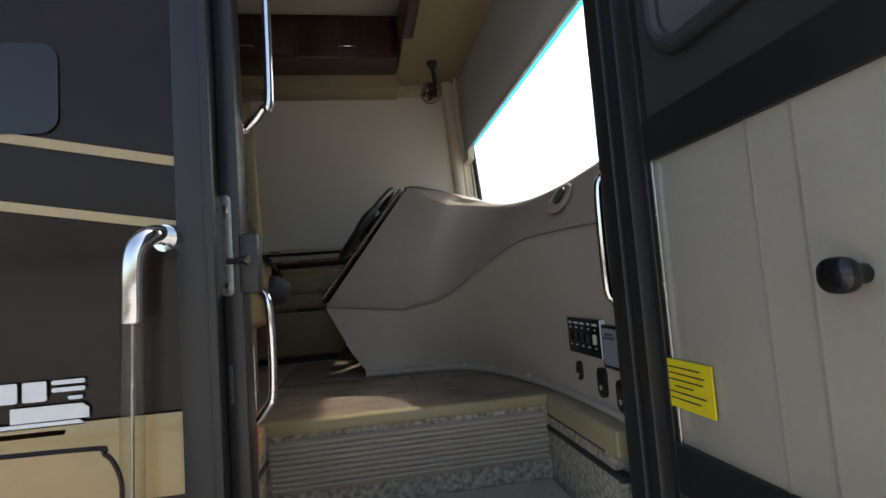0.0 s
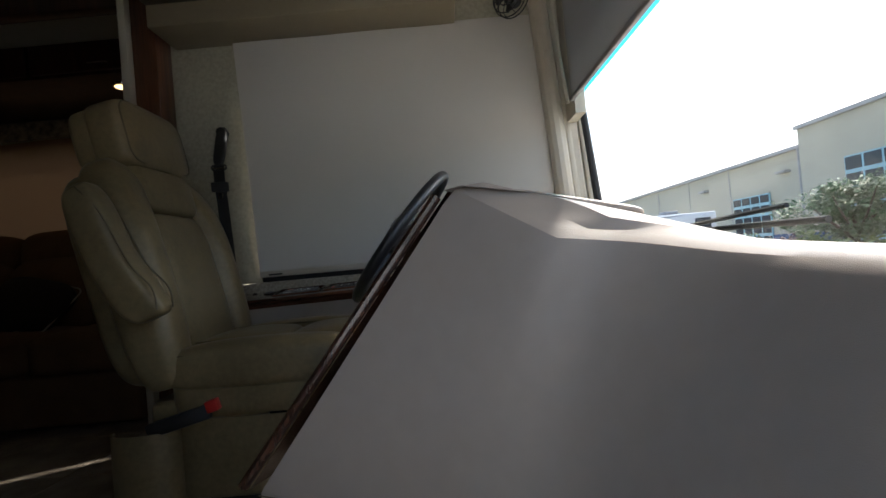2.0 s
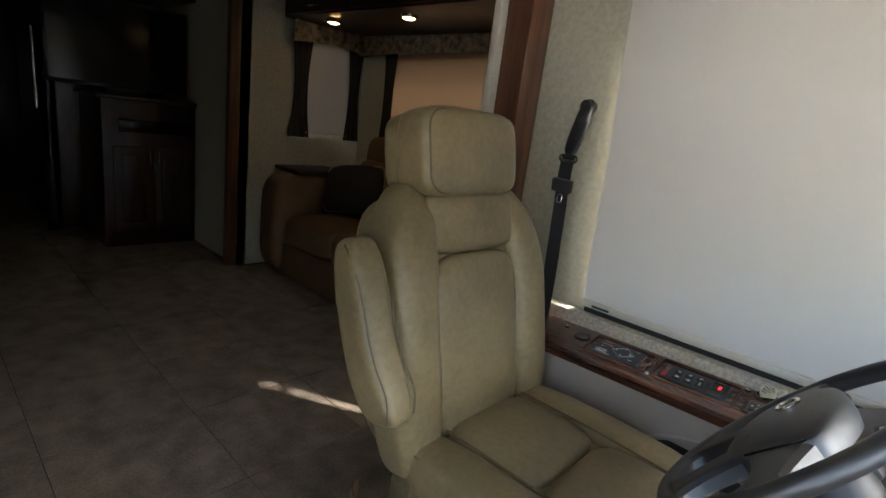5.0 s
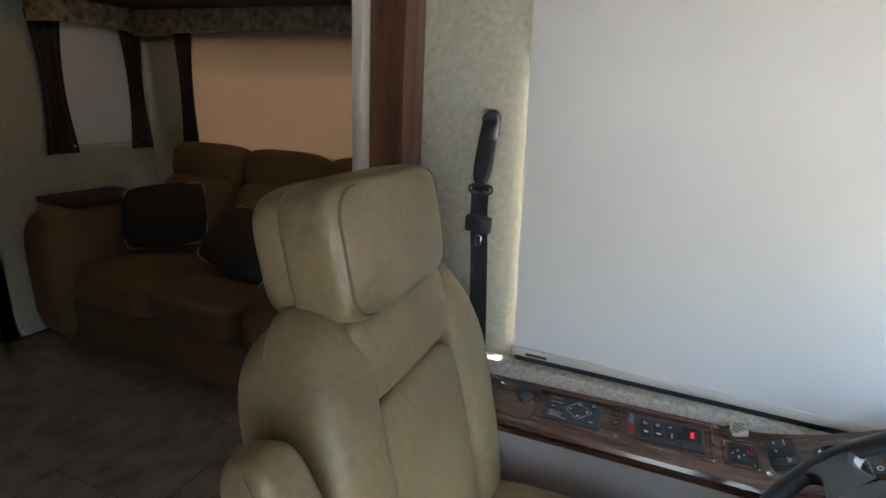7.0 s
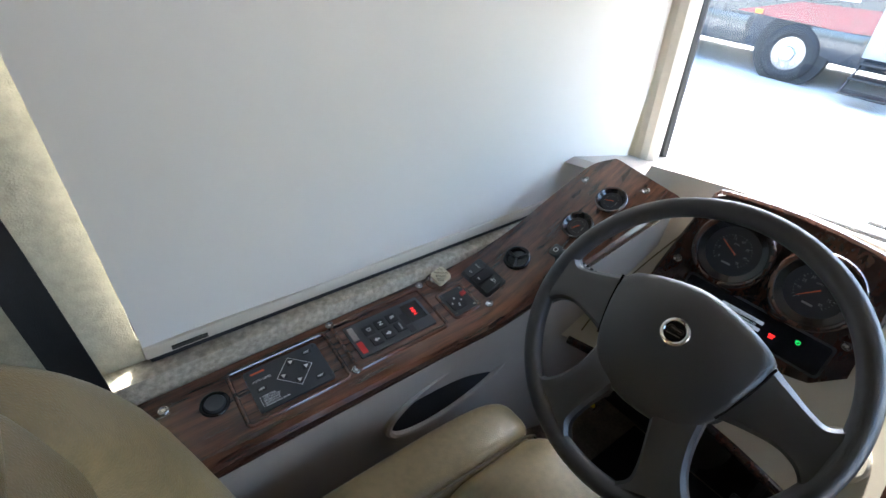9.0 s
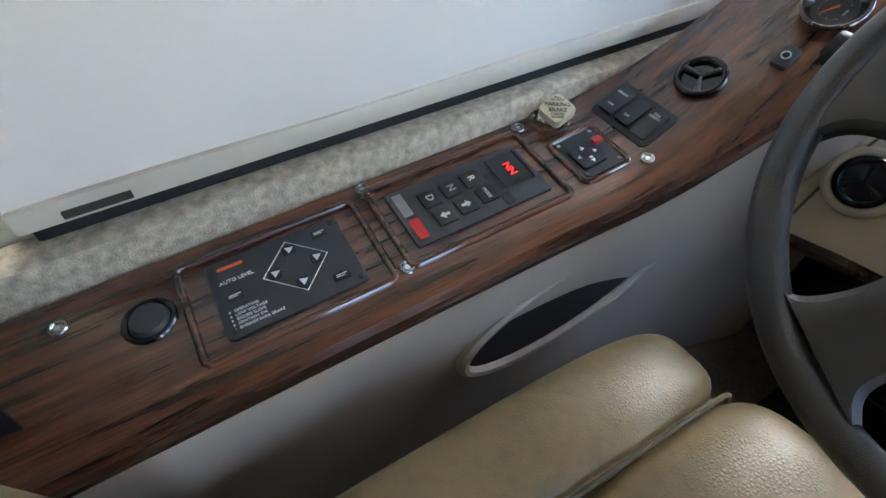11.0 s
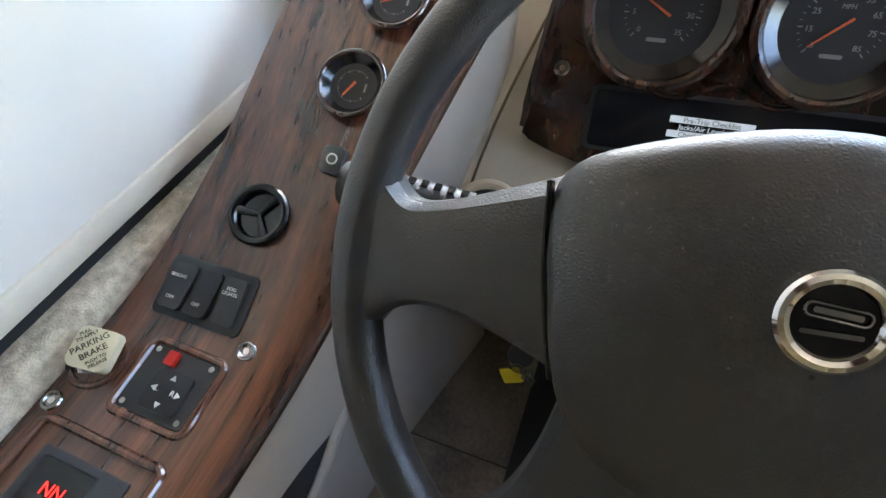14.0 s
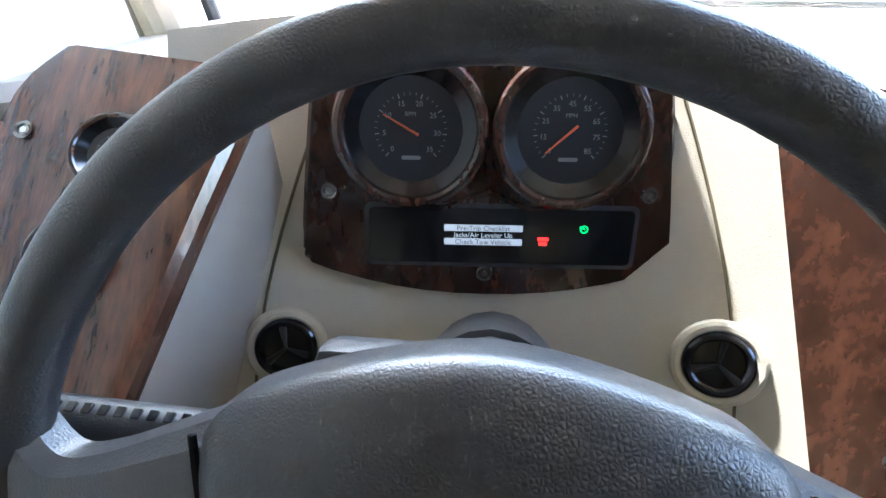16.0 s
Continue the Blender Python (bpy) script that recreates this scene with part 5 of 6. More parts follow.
# ---- driver's side console ----
con = thing("side_console", (0.5, 3.3, 1.5), "gloss walnut switch console beside the driver", "console")
SEC = [(-0.06, 1.56, 3.195, 3.375), (0.2, 1.566, 3.195, 3.378), (0.55, 1.573, 3.194, 3.382), (0.68, 1.580, 3.188, 3.38), (0.76, 1.606, 3.176, 3.365), (0.86, 1.658, 3.156, 3.345), (0.98, 1.730, 3.125, 3.33), (1.07, 1.783, 3.10, 3.315), (1.115, 1.805, 3.09, 3.28)]
SECV = smoothline([(a, b, c) for a, b, c, d in SEC], 4)
SECO = smoothline([(a, b, d) for a, b, c, d in SEC], 4)
bm = B()
prof = [(0.0, -0.045, 0.010), (0.0, -0.012, 0.0), (0.02, -0.002, 0), (0.06, 0.0, 0), (0.5, 0.0, 0), (0.92, 0.0, 0), (0.975, -0.002, 0), (1.0, -0.012, 0), (1.0, -0.045, 0)]
rows = []
for a, b in zip(SECV, SECO):
    rows.append([(a.x, a.z + (b.z - a.z) * u + dy, a.y - 0.012 + 0.024 * u + dz) for u, dz, dy in prof])
sheet(bm, rows)
part("wood_top", bm, M_BURL, con, "curved gloss walnut top")
bm = B()
sheet(bm, [[(a.x, a.z + 0.006, a.y - 0.05) for a in SECV], [(a.x, a.z + 0.02, a.y - 0.2) for a in SECV], [(a.x, a.z + 0.06, FZ) for a in SECV]])
low2 = part("lower_panel", bm, M_DASHLOW, con, "taupe lower wall panel")
# opening is a flat black plate, the shade of its depth put in the colour
bm = B()
PM = frame_of((0.60, 3.214, 1.40), (1, 0, 0.04), (0, 0.1, 1))
prism(bm, [(0.17 * math.cos(a), 0.052 * math.sin(a) + 0.018 * math.cos(a)) for a in [2 * math.pi * k / 32 for k in range(32)]], 0.002, at(PM, 0, 0, 0.006))
part("map_pocket", bm, M_RUBBER, con, "black plate standing for the shade inside the map pocket")
bm = B()
tube(bm, [at(PM, 0, 0, 0.006) @ Vector((0.178 * math.cos(a), 0.060 * math.sin(a) + 0.018 * math.cos(a), 0)) for a in [2 * math.pi * k / 40 for k in range(40)]], 0.009, 8, True)
part("pocket_lip", bm, M_DASHLOW, con)
bm = B()
box(bm, -0.2, 1.42, 3.378, 3.432, 1.50, 1.615, 0.012)
setting("trim_sill_carpet", bm, M_CARPETGREY, "grey beige carpet strip between console and blind")


def con_frame(x, u, lift=0.0):
    """A frame on the console's top: x along, u from its inner to its outer edge."""
    k = max(range(len(SECV) - 1), key=lambda i: -abs(SECV[i].x - x))
    k = min(max(k, 1), len(SECV) - 2)
    a, b = SECV[k], SECO[k]
    d = SECV[k + 1] - SECV[k - 1]
    along = Vector((d.x, 0, d.y)).normalized()
    across = Vector((0, b.z - a.z, 0.024)).normalized()
    z = a.y + (x - a.x) * (d.y / d.x)
    p = Vector((x, a.z + (b.z - a.z) * u, z - 0.012 + 0.024 * u))
    m = frame_of(p, along, across)
    return m @ Matrix.Translation((0, 0, lift))


for x, u in ((0.06, 0.78), (0.376, 0.24), (0.381, 0.90), (0.703, 0.24), (0.604, 0.90), (1.035, 0.84), (1.085, 0.30)):
    screw(con, con_frame(x, u, 0.001), 0.0072)


def frame_bead(parent, m, w, h):
    bm = B()
    tube(bm, [m @ Vector((x, y, 0.0005)) for x, y in rrect(w, h, 0.008, 5)], 0.0042, 10, True)
    part("recess_edge", bm, M_BURL, parent)


def bars(parent, m, x, y, widths, step, h=0.0016, material=M_PRINT):
    for k, w in enumerate(widths):
        bm = B()
        prism(bm, rrect(w, h, h * 0.3, 1), 0.0004, at(m, x + w / 2, y - step * k, 0.0006))
        part("print_line", bm, material, parent)


# leveller pad
LM = con_frame(0.265, 0.52, 0.004)
lp = thing("leveler_keypad", LM.translation, "charcoal leveling keypad with arrow keys in a diamond", "control panel")
frame_bead(lp, con_frame(0.265, 0.52, 0.001), 0.192, 0.120)
bm = B()
prism(bm, rrect(0.142, 0.094, 0.006), 0.005, LM, 0.0012)
part("plate", bm, M_GREYPLASTIC, lp)
tube_pts = [at(LM, 0.012, 0.004, 0.001) @ Vector(p) for p in ((-0.034, 0, 0), (0, 0.034, 0), (0.034, 0, 0), (0, -0.034, 0))]
bm = B()
tube(bm, tube_pts, 0.0007, 4, True)
part("diamond_line", bm, M_PRINT, lp)
for x, y, t in ((-0.022, 0, 90), (0, 0.022, 0), (0.022, 0, -90), (0, -0.022, 180)):
    m = at(LM, 0.012 + x, 0.004 + y, 0.002)
    bm = B()
    prism(bm, rrect(0.014, 0.012, 0.002, 3), 0.003, m, 0.0006)
    k = part("key", bm, M_KEY, lp)
    bm = B()
    prism(bm, [(-0.0045, -0.003), (0.0045, -0.003), (0, 0.0045)], 0.0004, at(m, 0, 0, 0.0005, 45))
    part("arrow", bm, M_PRINT, k)
for x, y in ((-0.052, -0.002), (0.048, 0.032), (0.048, -0.03)):
    m = at(LM, x, y, 0.002)
    bm = B()
    prism(bm, rrect(0.018, 0.009, 0.002, 3), 0.003, m, 0.0006)
    k = part("key", bm, M_KEY, lp)
    bars(k, m, -0.006, 0.001, (0.012, 0.009), 0.0022, 0.0009)
lettering("caption", "AUTO LEVEL", at(LM, -0.045, 0.018, 0.0008), 0.006, M_PRINT, lp)
for k, t in enumerate(("OPERATING", "LOW VOLTAGE", "EXCESS SLOPE", "IGNITION ON", "ENGAGE PARK BRAKE")):
    lettering("caption", t, at(LM, -0.058, -0.018 - 0.0050 * k, 0.0008), 0.0044, M_PRINT, lp, "", "LEFT")
    bm = B()
    disc(bm, at(LM, -0.062, -0.018 - 0.0050 * k), 0.0010, 0, 0.001, 8)
    part("indicator", bm, M_PRINT, lp)
bars(lp, LM, -0.06, 0.036, (0.026,), 0.004, 0.004, M_NEEDLE)
for x, y in ((-0.064, 0.04), (0.064, 0.04), (-0.064, -0.04), (0.064, -0.04)):
    bm = B()
    disc(bm, at(LM, x, y), 0.003, 0, 0.0015, 10)
    part("screw", bm, M_BLACK, lp)

# shift pad
PM2 = con_frame(0.487, 0.545, 0.004)
sp = thing("shift_keypad", PM2.translation, "charcoal push-button shift pad with a red digital display", "control panel")
frame_bead(sp, con_frame(0.487, 0.55, 0.001), 0.212, 0.122)
bm = B()
prism(bm, rrect(0.178, 0.084, 0.003), 0.006, PM2, 0.0012)
part("plate", bm, M_GREYPLASTIC, sp)
for t, x, y in (("D", -0.046, 0.012), ("N", -0.017, 0.014), ("R", 0.012, 0.016), ("", -0.043, -0.018), ("", -0.014, -0.016), ("MODE", 0.016, -0.013)):
    m = at(PM2, x, y, 0.0025)
    bm = B()
    prism(bm, rrect(0.023, 0.024, 0.002, 3), 0.004, m, 0.001)
    k = part("key", bm, M_KEY, sp)
    if t:
        lettering("legend", t, at(m, 0, 0, 0.0004, -90), 0.013 if len(t) == 1 else 0.006, M_PRINT, k)
    else:
        s = -1 if x < -0.03 else 1
        bm = B()
        prism(bm, [(-0.0055, 0), (0, 0.006), (0.0055, 0), (0.002, 0), (0.002, -0.006), (-0.002, -0.006), (-0.002, 0)], 0.0004, at(m, 0, 0, 0.0005, -90 if s > 0 else 90))
        part("arrow", bm, M_PRINT, k)
bm = B()
prism(bm, rrect(0.040, 0.05, 0.002, 3), 0.001, at(PM2, 0.062, 0.008, 0.001))
dsp = part("display_window", bm, M_GLOSSBLACK, sp, "dark display window")
bm = B()
tube(bm, [at(PM2, 0.062, 0.008, 0.0015) @ Vector((x, y, 0)) for x, y in rrect(0.041, 0.052, 0.002, 3)], 0.0009, 5, True)
part("display_edge", bm, M_BLACK, sp)
lettering("digits", "NN", at(PM2, 0.062, 0.008, 0.0018, -90), 0.0135, M_LED, dsp, "glowing red gear letters")
bm = B()
prism(bm, rrect(0.012, 0.030, 0.001, 2), 0.002, at(PM2, 0.034, 0.0, 0.001))
part("sensor_bar", bm, M_KEY, sp)
bm = B()
prism(bm, rrect(0.012, 0.018, 0.001, 2), 0.002, at(PM2, 0.034, -0.03, 0.001))
part("sensor_bar", bm, M_KEY, sp)
bm = B()
prism(bm, rrect(0.012, 0.036, 0.001, 2), 0.001, at(PM2, -0.078, 0.018, 0.0008))
part("maker_plate", bm, M_STEEL, sp)
bm = B()
prism(bm, rrect(0.012, 0.030, 0.001, 2), 0.001, at(PM2, -0.077, -0.020, 0.0008))
part("maker_plate_red", bm, M_RED, sp)

# parking brake
BM = con_frame(0.648, 0.86, 0.0)
pb = thing("parking_brake_knob", BM.translation, "ivory diamond-shaped parking brake pull knob on a chrome stem", "knob")
bm = B()
ring(bm, BM, 0.024, 0.0035, 30, 8, 0.001)
part("wood_ring", bm, M_BURL, pb)
bm = B()
disc(bm, BM, 0.017, 0, 0.008, 6)
disc(bm, BM, 0.011, 0.008, 0.022, 20)
part("hex_nut", bm, M_CHROME, pb)
KM = frame_of(BM @ Vector((0.004, -0.008, 0.026)), (0.80, -0.6, 0.0), (0.5, 0.75, 0.35))
bm = B()
prism(bm, rrect(0.036, 0.036, 0.006), 0.011, KM @ Matrix.Rotation(radians(45), 4, "Z"), 0.002)
part("knob", bm, M_IVORY, pb)
for k, (t, s) in enumerate((("PULL\nTO APPLY", 0.0042), ("PARKING", 0.0078), ("BRAKE", 0.0078), ("PUSH TO\nRELEASE", 0.0042))):
    lettering("caption", t, at(KM, 0, (0.0145, 0.005, -0.0035, -0.0125)[k], 0.0008), s, M_INK, pb)

# mirror control
MM = con_frame(0.652, 0.47, 0.003)
mc = thing("mirror_control", MM.translation, "black mirror joystick with a red selector", "switch")
frame_bead(mc, con_frame(0.652, 0.47, 0.001), 0.068, 0.076)
bm = B()
prism(bm, rrect(0.060, 0.068, 0.004), 0.004, MM, 0.001)
part("plate", bm, M_BLACK, mc)
bm = B()
prism(bm, rrect(0.036, 0.036, 0.004), 0.004, at(MM, -0.006, -0.004, 0.004), 0.001)
part("pad", bm, M_KEY, mc)
for x, y, t in ((-0.012, 0, 90), (0.012, 0, -90), (0, 0.012, 0), (0, -0.012, 180)):
    bm = B()
    prism(bm, [(-0.003, -0.002), (0.003, -0.002), (0, 0.003)], 0.0004, at(MM, -0.006 + x, -0.004 + y, 0.0046, t))
    part("arrow", bm, M_PRINT, mc)
lettering("legend", "L", at(MM, -0.006, 0.005, 0.0046, -90), 0.007, M_PRINT, mc)
lettering("legend", "R", at(MM, -0.006, -0.011, 0.0046, -90), 0.007, M_PRINT, mc)
bm = B()
prism(bm, rrect(0.013, 0.010, 0.001), 0.005, at(MM, 0.021, 0.010, 0.005), 0.001)
part("selector", bm, M_RED, mc, "red selector tab")
for x in (-0.025, 0.025):
    for y in (-0.028, 0.028):
        bm = B()
        disc(bm, at(MM, x, y), 0.0028, 0, 0.0012, 10)
        part("screw", bm, M_STEEL, mc)

# rocker switches
RMM = con_frame(0.735, 0.60, 0.003)
rk = thing("rocker_switches", RMM.translation, "three black rocker switches for dimmer, headlights and fog lights", "switch")
bm = B()
prism(bm, rrect(0.060, 0.094, 0.006), 0.004, RMM, 0.0012)
part("bezel", bm, M_BLACK, rk)
for k, (a, b) in enumerate((("BRIGHT", "DIM"), ("", "OFF"), ("FOG\nLIGHTS", ""))):
    m = at(RMM, 0, 0.028 - 0.028 * k, 0.004)
    bm = B()
    prism(bm, rrect(0.045, 0.023, 0.003), 0.005, m @ Matrix.Rotation(radians(6 if k != 2 else -6), 4, "Y"), 0.0015)
    r = part("rocker", bm, M_KEY if k == 1 else M_GREYPLASTIC, rk)
    if a:
        lettering("legend", a, at(m, 0.009, 0, 0.004, -90), 0.0048, M_PRINT, r)
    if b:
        lettering("legend", b, at(m, -0.012, 0, 0.004, -90), 0.0048, M_PRINT, r)
vent(con, con_frame(0.815, 0.55, 0.003), 0.027)
ms = thing("mirror_heat_switch", con_frame(0.878, 0.34).translation, "small black toggle switch on the console", "switch")
bm = B()
prism(bm, rrect(0.028, 0.022, 0.004), 0.007, con_frame(0.878, 0.34, 0.009), 0.002)
part("button", bm, M_GREYPLASTIC, ms)
bm = B()
ring(bm, con_frame(0.878, 0.34, 0.0102), 0.005, 0.0009, 14, 5)
part("symbol", bm, M_PRINT, ms)
gauge("small_gauge", "small temperature gauge in the walnut console", con_frame(0.943, 0.42, 0.003), 0.030, 150)
gauge("small_gauge", "small air gauge in the walnut console", con_frame(1.025, 0.42, 0.003), 0.030, 115)
so = thing("power_socket", con_frame(0.135, 0.60).translation, "round capped power socket in the console", "socket")
SO = con_frame(0.135, 0.60, 0.001)
bm = B()
ring(bm, SO, 0.022, 0.0035, 30, 8)
part("rim", bm, M_GLOSSBLACK, so)
bm = B()
disc(bm, SO, 0.019, 0, 0.006, 28, 0.016)
part("cap", bm, M_GREYPLASTIC, so)

# ---- seats ----


def cab_seat(name, lab, ox, oy, dz=0.0, arm_up=True):
    """A cab seat that faces forward; its cushion's middle is ox, oy."""
    s = thing(name, (ox, oy, FZ), lab, "chair", "cab seats")
    Z = FZ + dz

    def P(x, y, z):
        return Matrix.Translation((ox + x, oy + y, Z + z))

    def seam(name, pts, r=0.0026, under=s):
        bm = B()
        tube(bm, smoothline(pts, 5), r, 6)
        part(name, bm, M_SEAM, under)

    bm = B()
    pill(bm, P(0.01, 0, 0.345), 0.290, 0.268, 0.095, 0.34, 16)
    part("cushion", bm, M_LEATHER, s)
    for y in (-0.215, 0.215):
        bm = B()
        pill(bm, P(0.01, y, 0.402), 0.292, 0.066, 0.062, 0.52, 14, 0.014)
        part("cushion_bolster", bm, M_LEATHER, s)
        k = 1 if y > 0 else -1
        seam("cushion_seam", [P(0.292, y + k * 0.030, 0.395).translation, P(0.25, y + k * 0.050, 0.435).translation, P(0.0, y + k * 0.055, 0.448).translation, P(-0.24, y + k * 0.052, 0.444).translation])
    bm = B()
    pill(bm, P(0.175, 0, 0.408), 0.142, 0.160, 0.062, 0.42, 14, 0.012)
    part("front_insert", bm, M_LEATHER, s)
    bm = B()
    pill(bm, P(-0.105, 0, 0.412), 0.139, 0.160, 0.058, 0.40, 14, 0.010)
    part("rear_insert", bm, M_LEATHER, s)
    for y in (-0.158, 0.158):
        seam("cushion_seam", [P(0.305, y, 0.400).translation, P(0.26, y, 0.452).translation, P(0.03, y, 0.466).translation, P(-0.22, y, 0.464).translation], 0.003)
    # backrest
    R = frame_of((ox - 0.392, oy, Z + 0.70), (0, 1, 0), (-0.228, 0, 1))
    bm = B()
    pill(bm, at(R, 0, -0.02, -0.01), 0.278, 0.330, 0.085, 0.38, 16, 0.01)
    part("backrest", bm, M_LEATHER, s)
    for y in (-0.228, 0.228):
        k = 1 if y > 0 else -1
        bm = B()
        pill(bm, at(R, y, -0.015, 0.050), 0.072, 0.352, 0.072, 0.52, 16, 0.014)
        back = R.inverted()
        for v in bm.verts:
            q = back @ v.co
            if q.y > 0.05:
                q.x -= k * 0.9 * (q.y - 0.05) ** 2
                q.z -= 0.5 * (q.y - 0.05) ** 2
            v.co = R @ q
        part("back_bolster", bm, M_LEATHER, s)
        seam("back_seam", [R @ Vector((y + k * 0.030, v, w)) for v, w in ((-0.30, 0.108), (-0.1, 0.124), (0.1, 0.122))] + [R @ Vector((y - k * 0.005, 0.25, 0.095))])
        seam("back_seam", [R @ Vector((y - k * 0.066, v, w)) for v, w in ((-0.32, 0.088), (-0.1, 0.098), (0.1, 0.096), (0.26, 0.072))], 0.003)
    bm = B()
    pill(bm, at(R, 0, -0.085, 0.064), 0.168, 0.240, 0.044, 0.36, 14, 0.012)
    part("lumbar_insert", bm, M_LEATHER, s)
    bm = B()
    pill(bm, at(R, 0, 0.235, 0.060), 0.172, 0.080, 0.044, 0.40, 14, 0.012)
    part("shoulder_insert", bm, M_LEATHER, s)
    H = frame_of((ox - 0.425, oy - 0.008, Z + 1.108), (0, 1, 0), (-0.20, 0, 1))
    bm = B()
    pill(bm, H, 0.182, 0.112, 0.066, 0.38, 16, 0.010)
    hr = part("headrest", bm, M_LEATHER, s)
    bm = B()
    tube(bm, [H @ Vector((x, y, 0.055)) for x, y in rrect(0.335, 0.195, 0.045, 5)], 0.0026, 6, True)
    part("headrest_seam", bm, M_SEAM, hr)
    bm = B()
    pill(bm, at(H, 0, 0.0, -0.070), 0.176, 0.108, 0.050, 0.45, 14)
    part("headrest_back", bm, M_LEATHER, s)
    # armrest folded up beside the back
    A = frame_of((ox - 0.325, oy - 0.352, Z + 0.735), (0, 1, 0), (-0.36, -0.04, 1)) if arm_up else frame_of((ox - 0.12, oy - 0.31, Z + 0.66), (0, 1, 0), (1, 0, 0.05))
    bm = B()
    pill(bm, A, 0.046, 0.200, 0.052, 0.52, 18)
    back = A.inverted()
    for v in bm.verts:
        q = back @ v.co
        t = max(0.0, -q.y / 0.2)
        q.z += 0.030 * t ** 1.5 + (0.022 * t if q.z > 0 else 0.0)
        v.co = A @ q
    ar = part("armrest", bm, M_LEATHER, s)
    for sx in (-0.030, 0.030):
        seam("armrest_seam", [A @ Vector((sx * 1.25, v, w)) for v, w in ((0.185, 0.012), (0.10, 0.043), (-0.05, 0.058), (-0.13, 0.085), (-0.185, 0.075))], 0.0022, ar)
    # skirted pedestal
    bm = B()
    box(bm, ox - 0.33, ox + 0.24, oy - 0.235, oy + 0.235, FZ + 0.03, Z + 0.32, 0.025, seg=3)
    part("skirt", bm, M_LEATHER, s, "tan leather pedestal skirt")
    bm = B()
    box(bm, ox - 0.30, ox + 0.20, oy - 0.2, oy + 0.2, FZ, FZ + 0.04)
    part("base_plate", bm, M_RUBBER, s)
    return s, R


drv, DR = cab_seat("driver_chair", "tan leather driver seat with a high back and folded-up armrest", 0.345, 2.838)
bm = B()
box(bm, -0.06, 0.06, -0.008, 0.008, -0.022, 0.022, 0.006, m=pose(0.42, 2.59, FZ + 0.285))
part("power_switch_plate", bm, M_GLOSSBLACK, drv, "black seat control plate")
bm = B()
sheet(bm, [[(0.0 + 0.09 * math.cos(a) + 0.02, 2.585 - 0.055 * math.sin(a), z) for a in [math.pi * k / 14 for k in range(15)]] for z in (FZ + 0.04, FZ + 0.15, FZ + 0.25)])
thick(bm, 0.006)
part("side_pocket", bm, M_LEATHER, drv, "sagging leather side pocket")
bm = B()
box(bm, -0.09, 0.09, -0.012, 0.012, -0.02, 0.02, 0.008, m=pose(0.13, 2.55, FZ + 0.275, 0, -14, 0))
pb_ = part("buckle_arm", bm, M_BLACK, drv, "black buckle arm")
bm = B()
box(bm, -0.016, 0.016, -0.014, 0.014, -0.016, 0.016, 0.004, m=pose(0.225, 2.55, FZ + 0.31, 0, -14, 0))
part("buckle_button", bm, M_RED, pb_, "red release button")
bm = B()
pill(bm, Matrix.Translation((0.60, 2.56, FZ + 0.33)), 0.06, 0.025, 0.025, 0.6, 8)
part("lever", bm, M_BLACK, drv)

psg, PR = cab_seat("passenger_chair", "tan leather passenger seat with dark belt across the cushion", 0.11, 1.43, -0.01, False)
bm = B()
tube(bm, smoothline([(-0.25, 1.28, 2.0), (-0.05, 1.30, 1.75), (0.15, 1.38, 1.56), (0.32, 1.50, 1.49), (0.42, 1.58, 1.42), (0.40, 1.64, 1.33)], 6), 0.026, 12, False, 0.12)
part("shoulder_strap", bm, M_NAVY, psg, "dark webbing strap")
bm = B()
tube(bm, smoothline([(0.10, 1.66, 1.49), (0.25, 1.60, 1.50), (0.36, 1.50, 1.48), (0.45, 1.42, 1.43)], 6), 0.026, 12, False, 0.12)
part("lap_strap", bm, M_NAVY, psg, "dark webbing strap")
bm = B()
pill(bm, pose(0.40, 1.56, 1.36, 0, 20, 30), 0.05, 0.12, 0.045, 0.7, 10)
part("belt_pad", bm, M_NAVY, psg, "padded dark belt sleeve")

# driver's belt on the wall
sb = thing("seat_belt", (-0.07, 3.42, 2.3), "black driver seat belt hanging from its wall anchor", "seat belt")
def ribbon(pts, w):
    bm = B()
    line = smoothline(pts, 6)
    sheet(bm, [[p + Vector((w * (u - 0.5), 0.003 * math.cos(math.pi * (u - 0.5)), 0)) for u in (0, 0.25, 0.5, 0.75, 1)] for p in line])
    return thick(bm, 0.0016)


bm = B()
pill(bm, frame_of((-0.050, 3.368, 2.225), (1, 0, 0), (-0.06, 0.42, 1)), 0.025, 0.100, 0.013, 0.55, 12)
cyl(bm, (-0.054, 3.385, 2.295), (-0.054, 3.432, 2.295), 0.020)
part("anchor", bm, M_BLACK, sb, "black plastic belt sleeve on its anchor")
bm = ribbon([(-0.046, 3.325, 2.135), (-0.042, 3.312, 2.09), (-0.036, 3.302, 2.03), (-0.024, 3.29, 1.92), (0.0, 3.26, 1.6), (0.01, 3.2, 1.3), (0.01, 3.15, 1.05)], 0.047)
part("webbing", bm, M_BELT, sb)
bm = B()
tube(bm, [Vector((-0.043, 3.318, 2.122)) + Vector((x, 0.0, y)) for x, y in rrect(0.062, 0.020, 0.009, 4)], 0.0035, 8, True)
part("guide_ring", bm, M_BLACK, sb, "black belt guide loop")
bm = B()
box(bm, -0.024, 0.024, -0.004, 0.004, -0.004, 0.004, 0.001, m=pose(-0.043, 3.312, 2.117, 10, 0, 0))
part("guide_bar", bm, M_STEEL, sb, "bright steel bar")
bm = B()
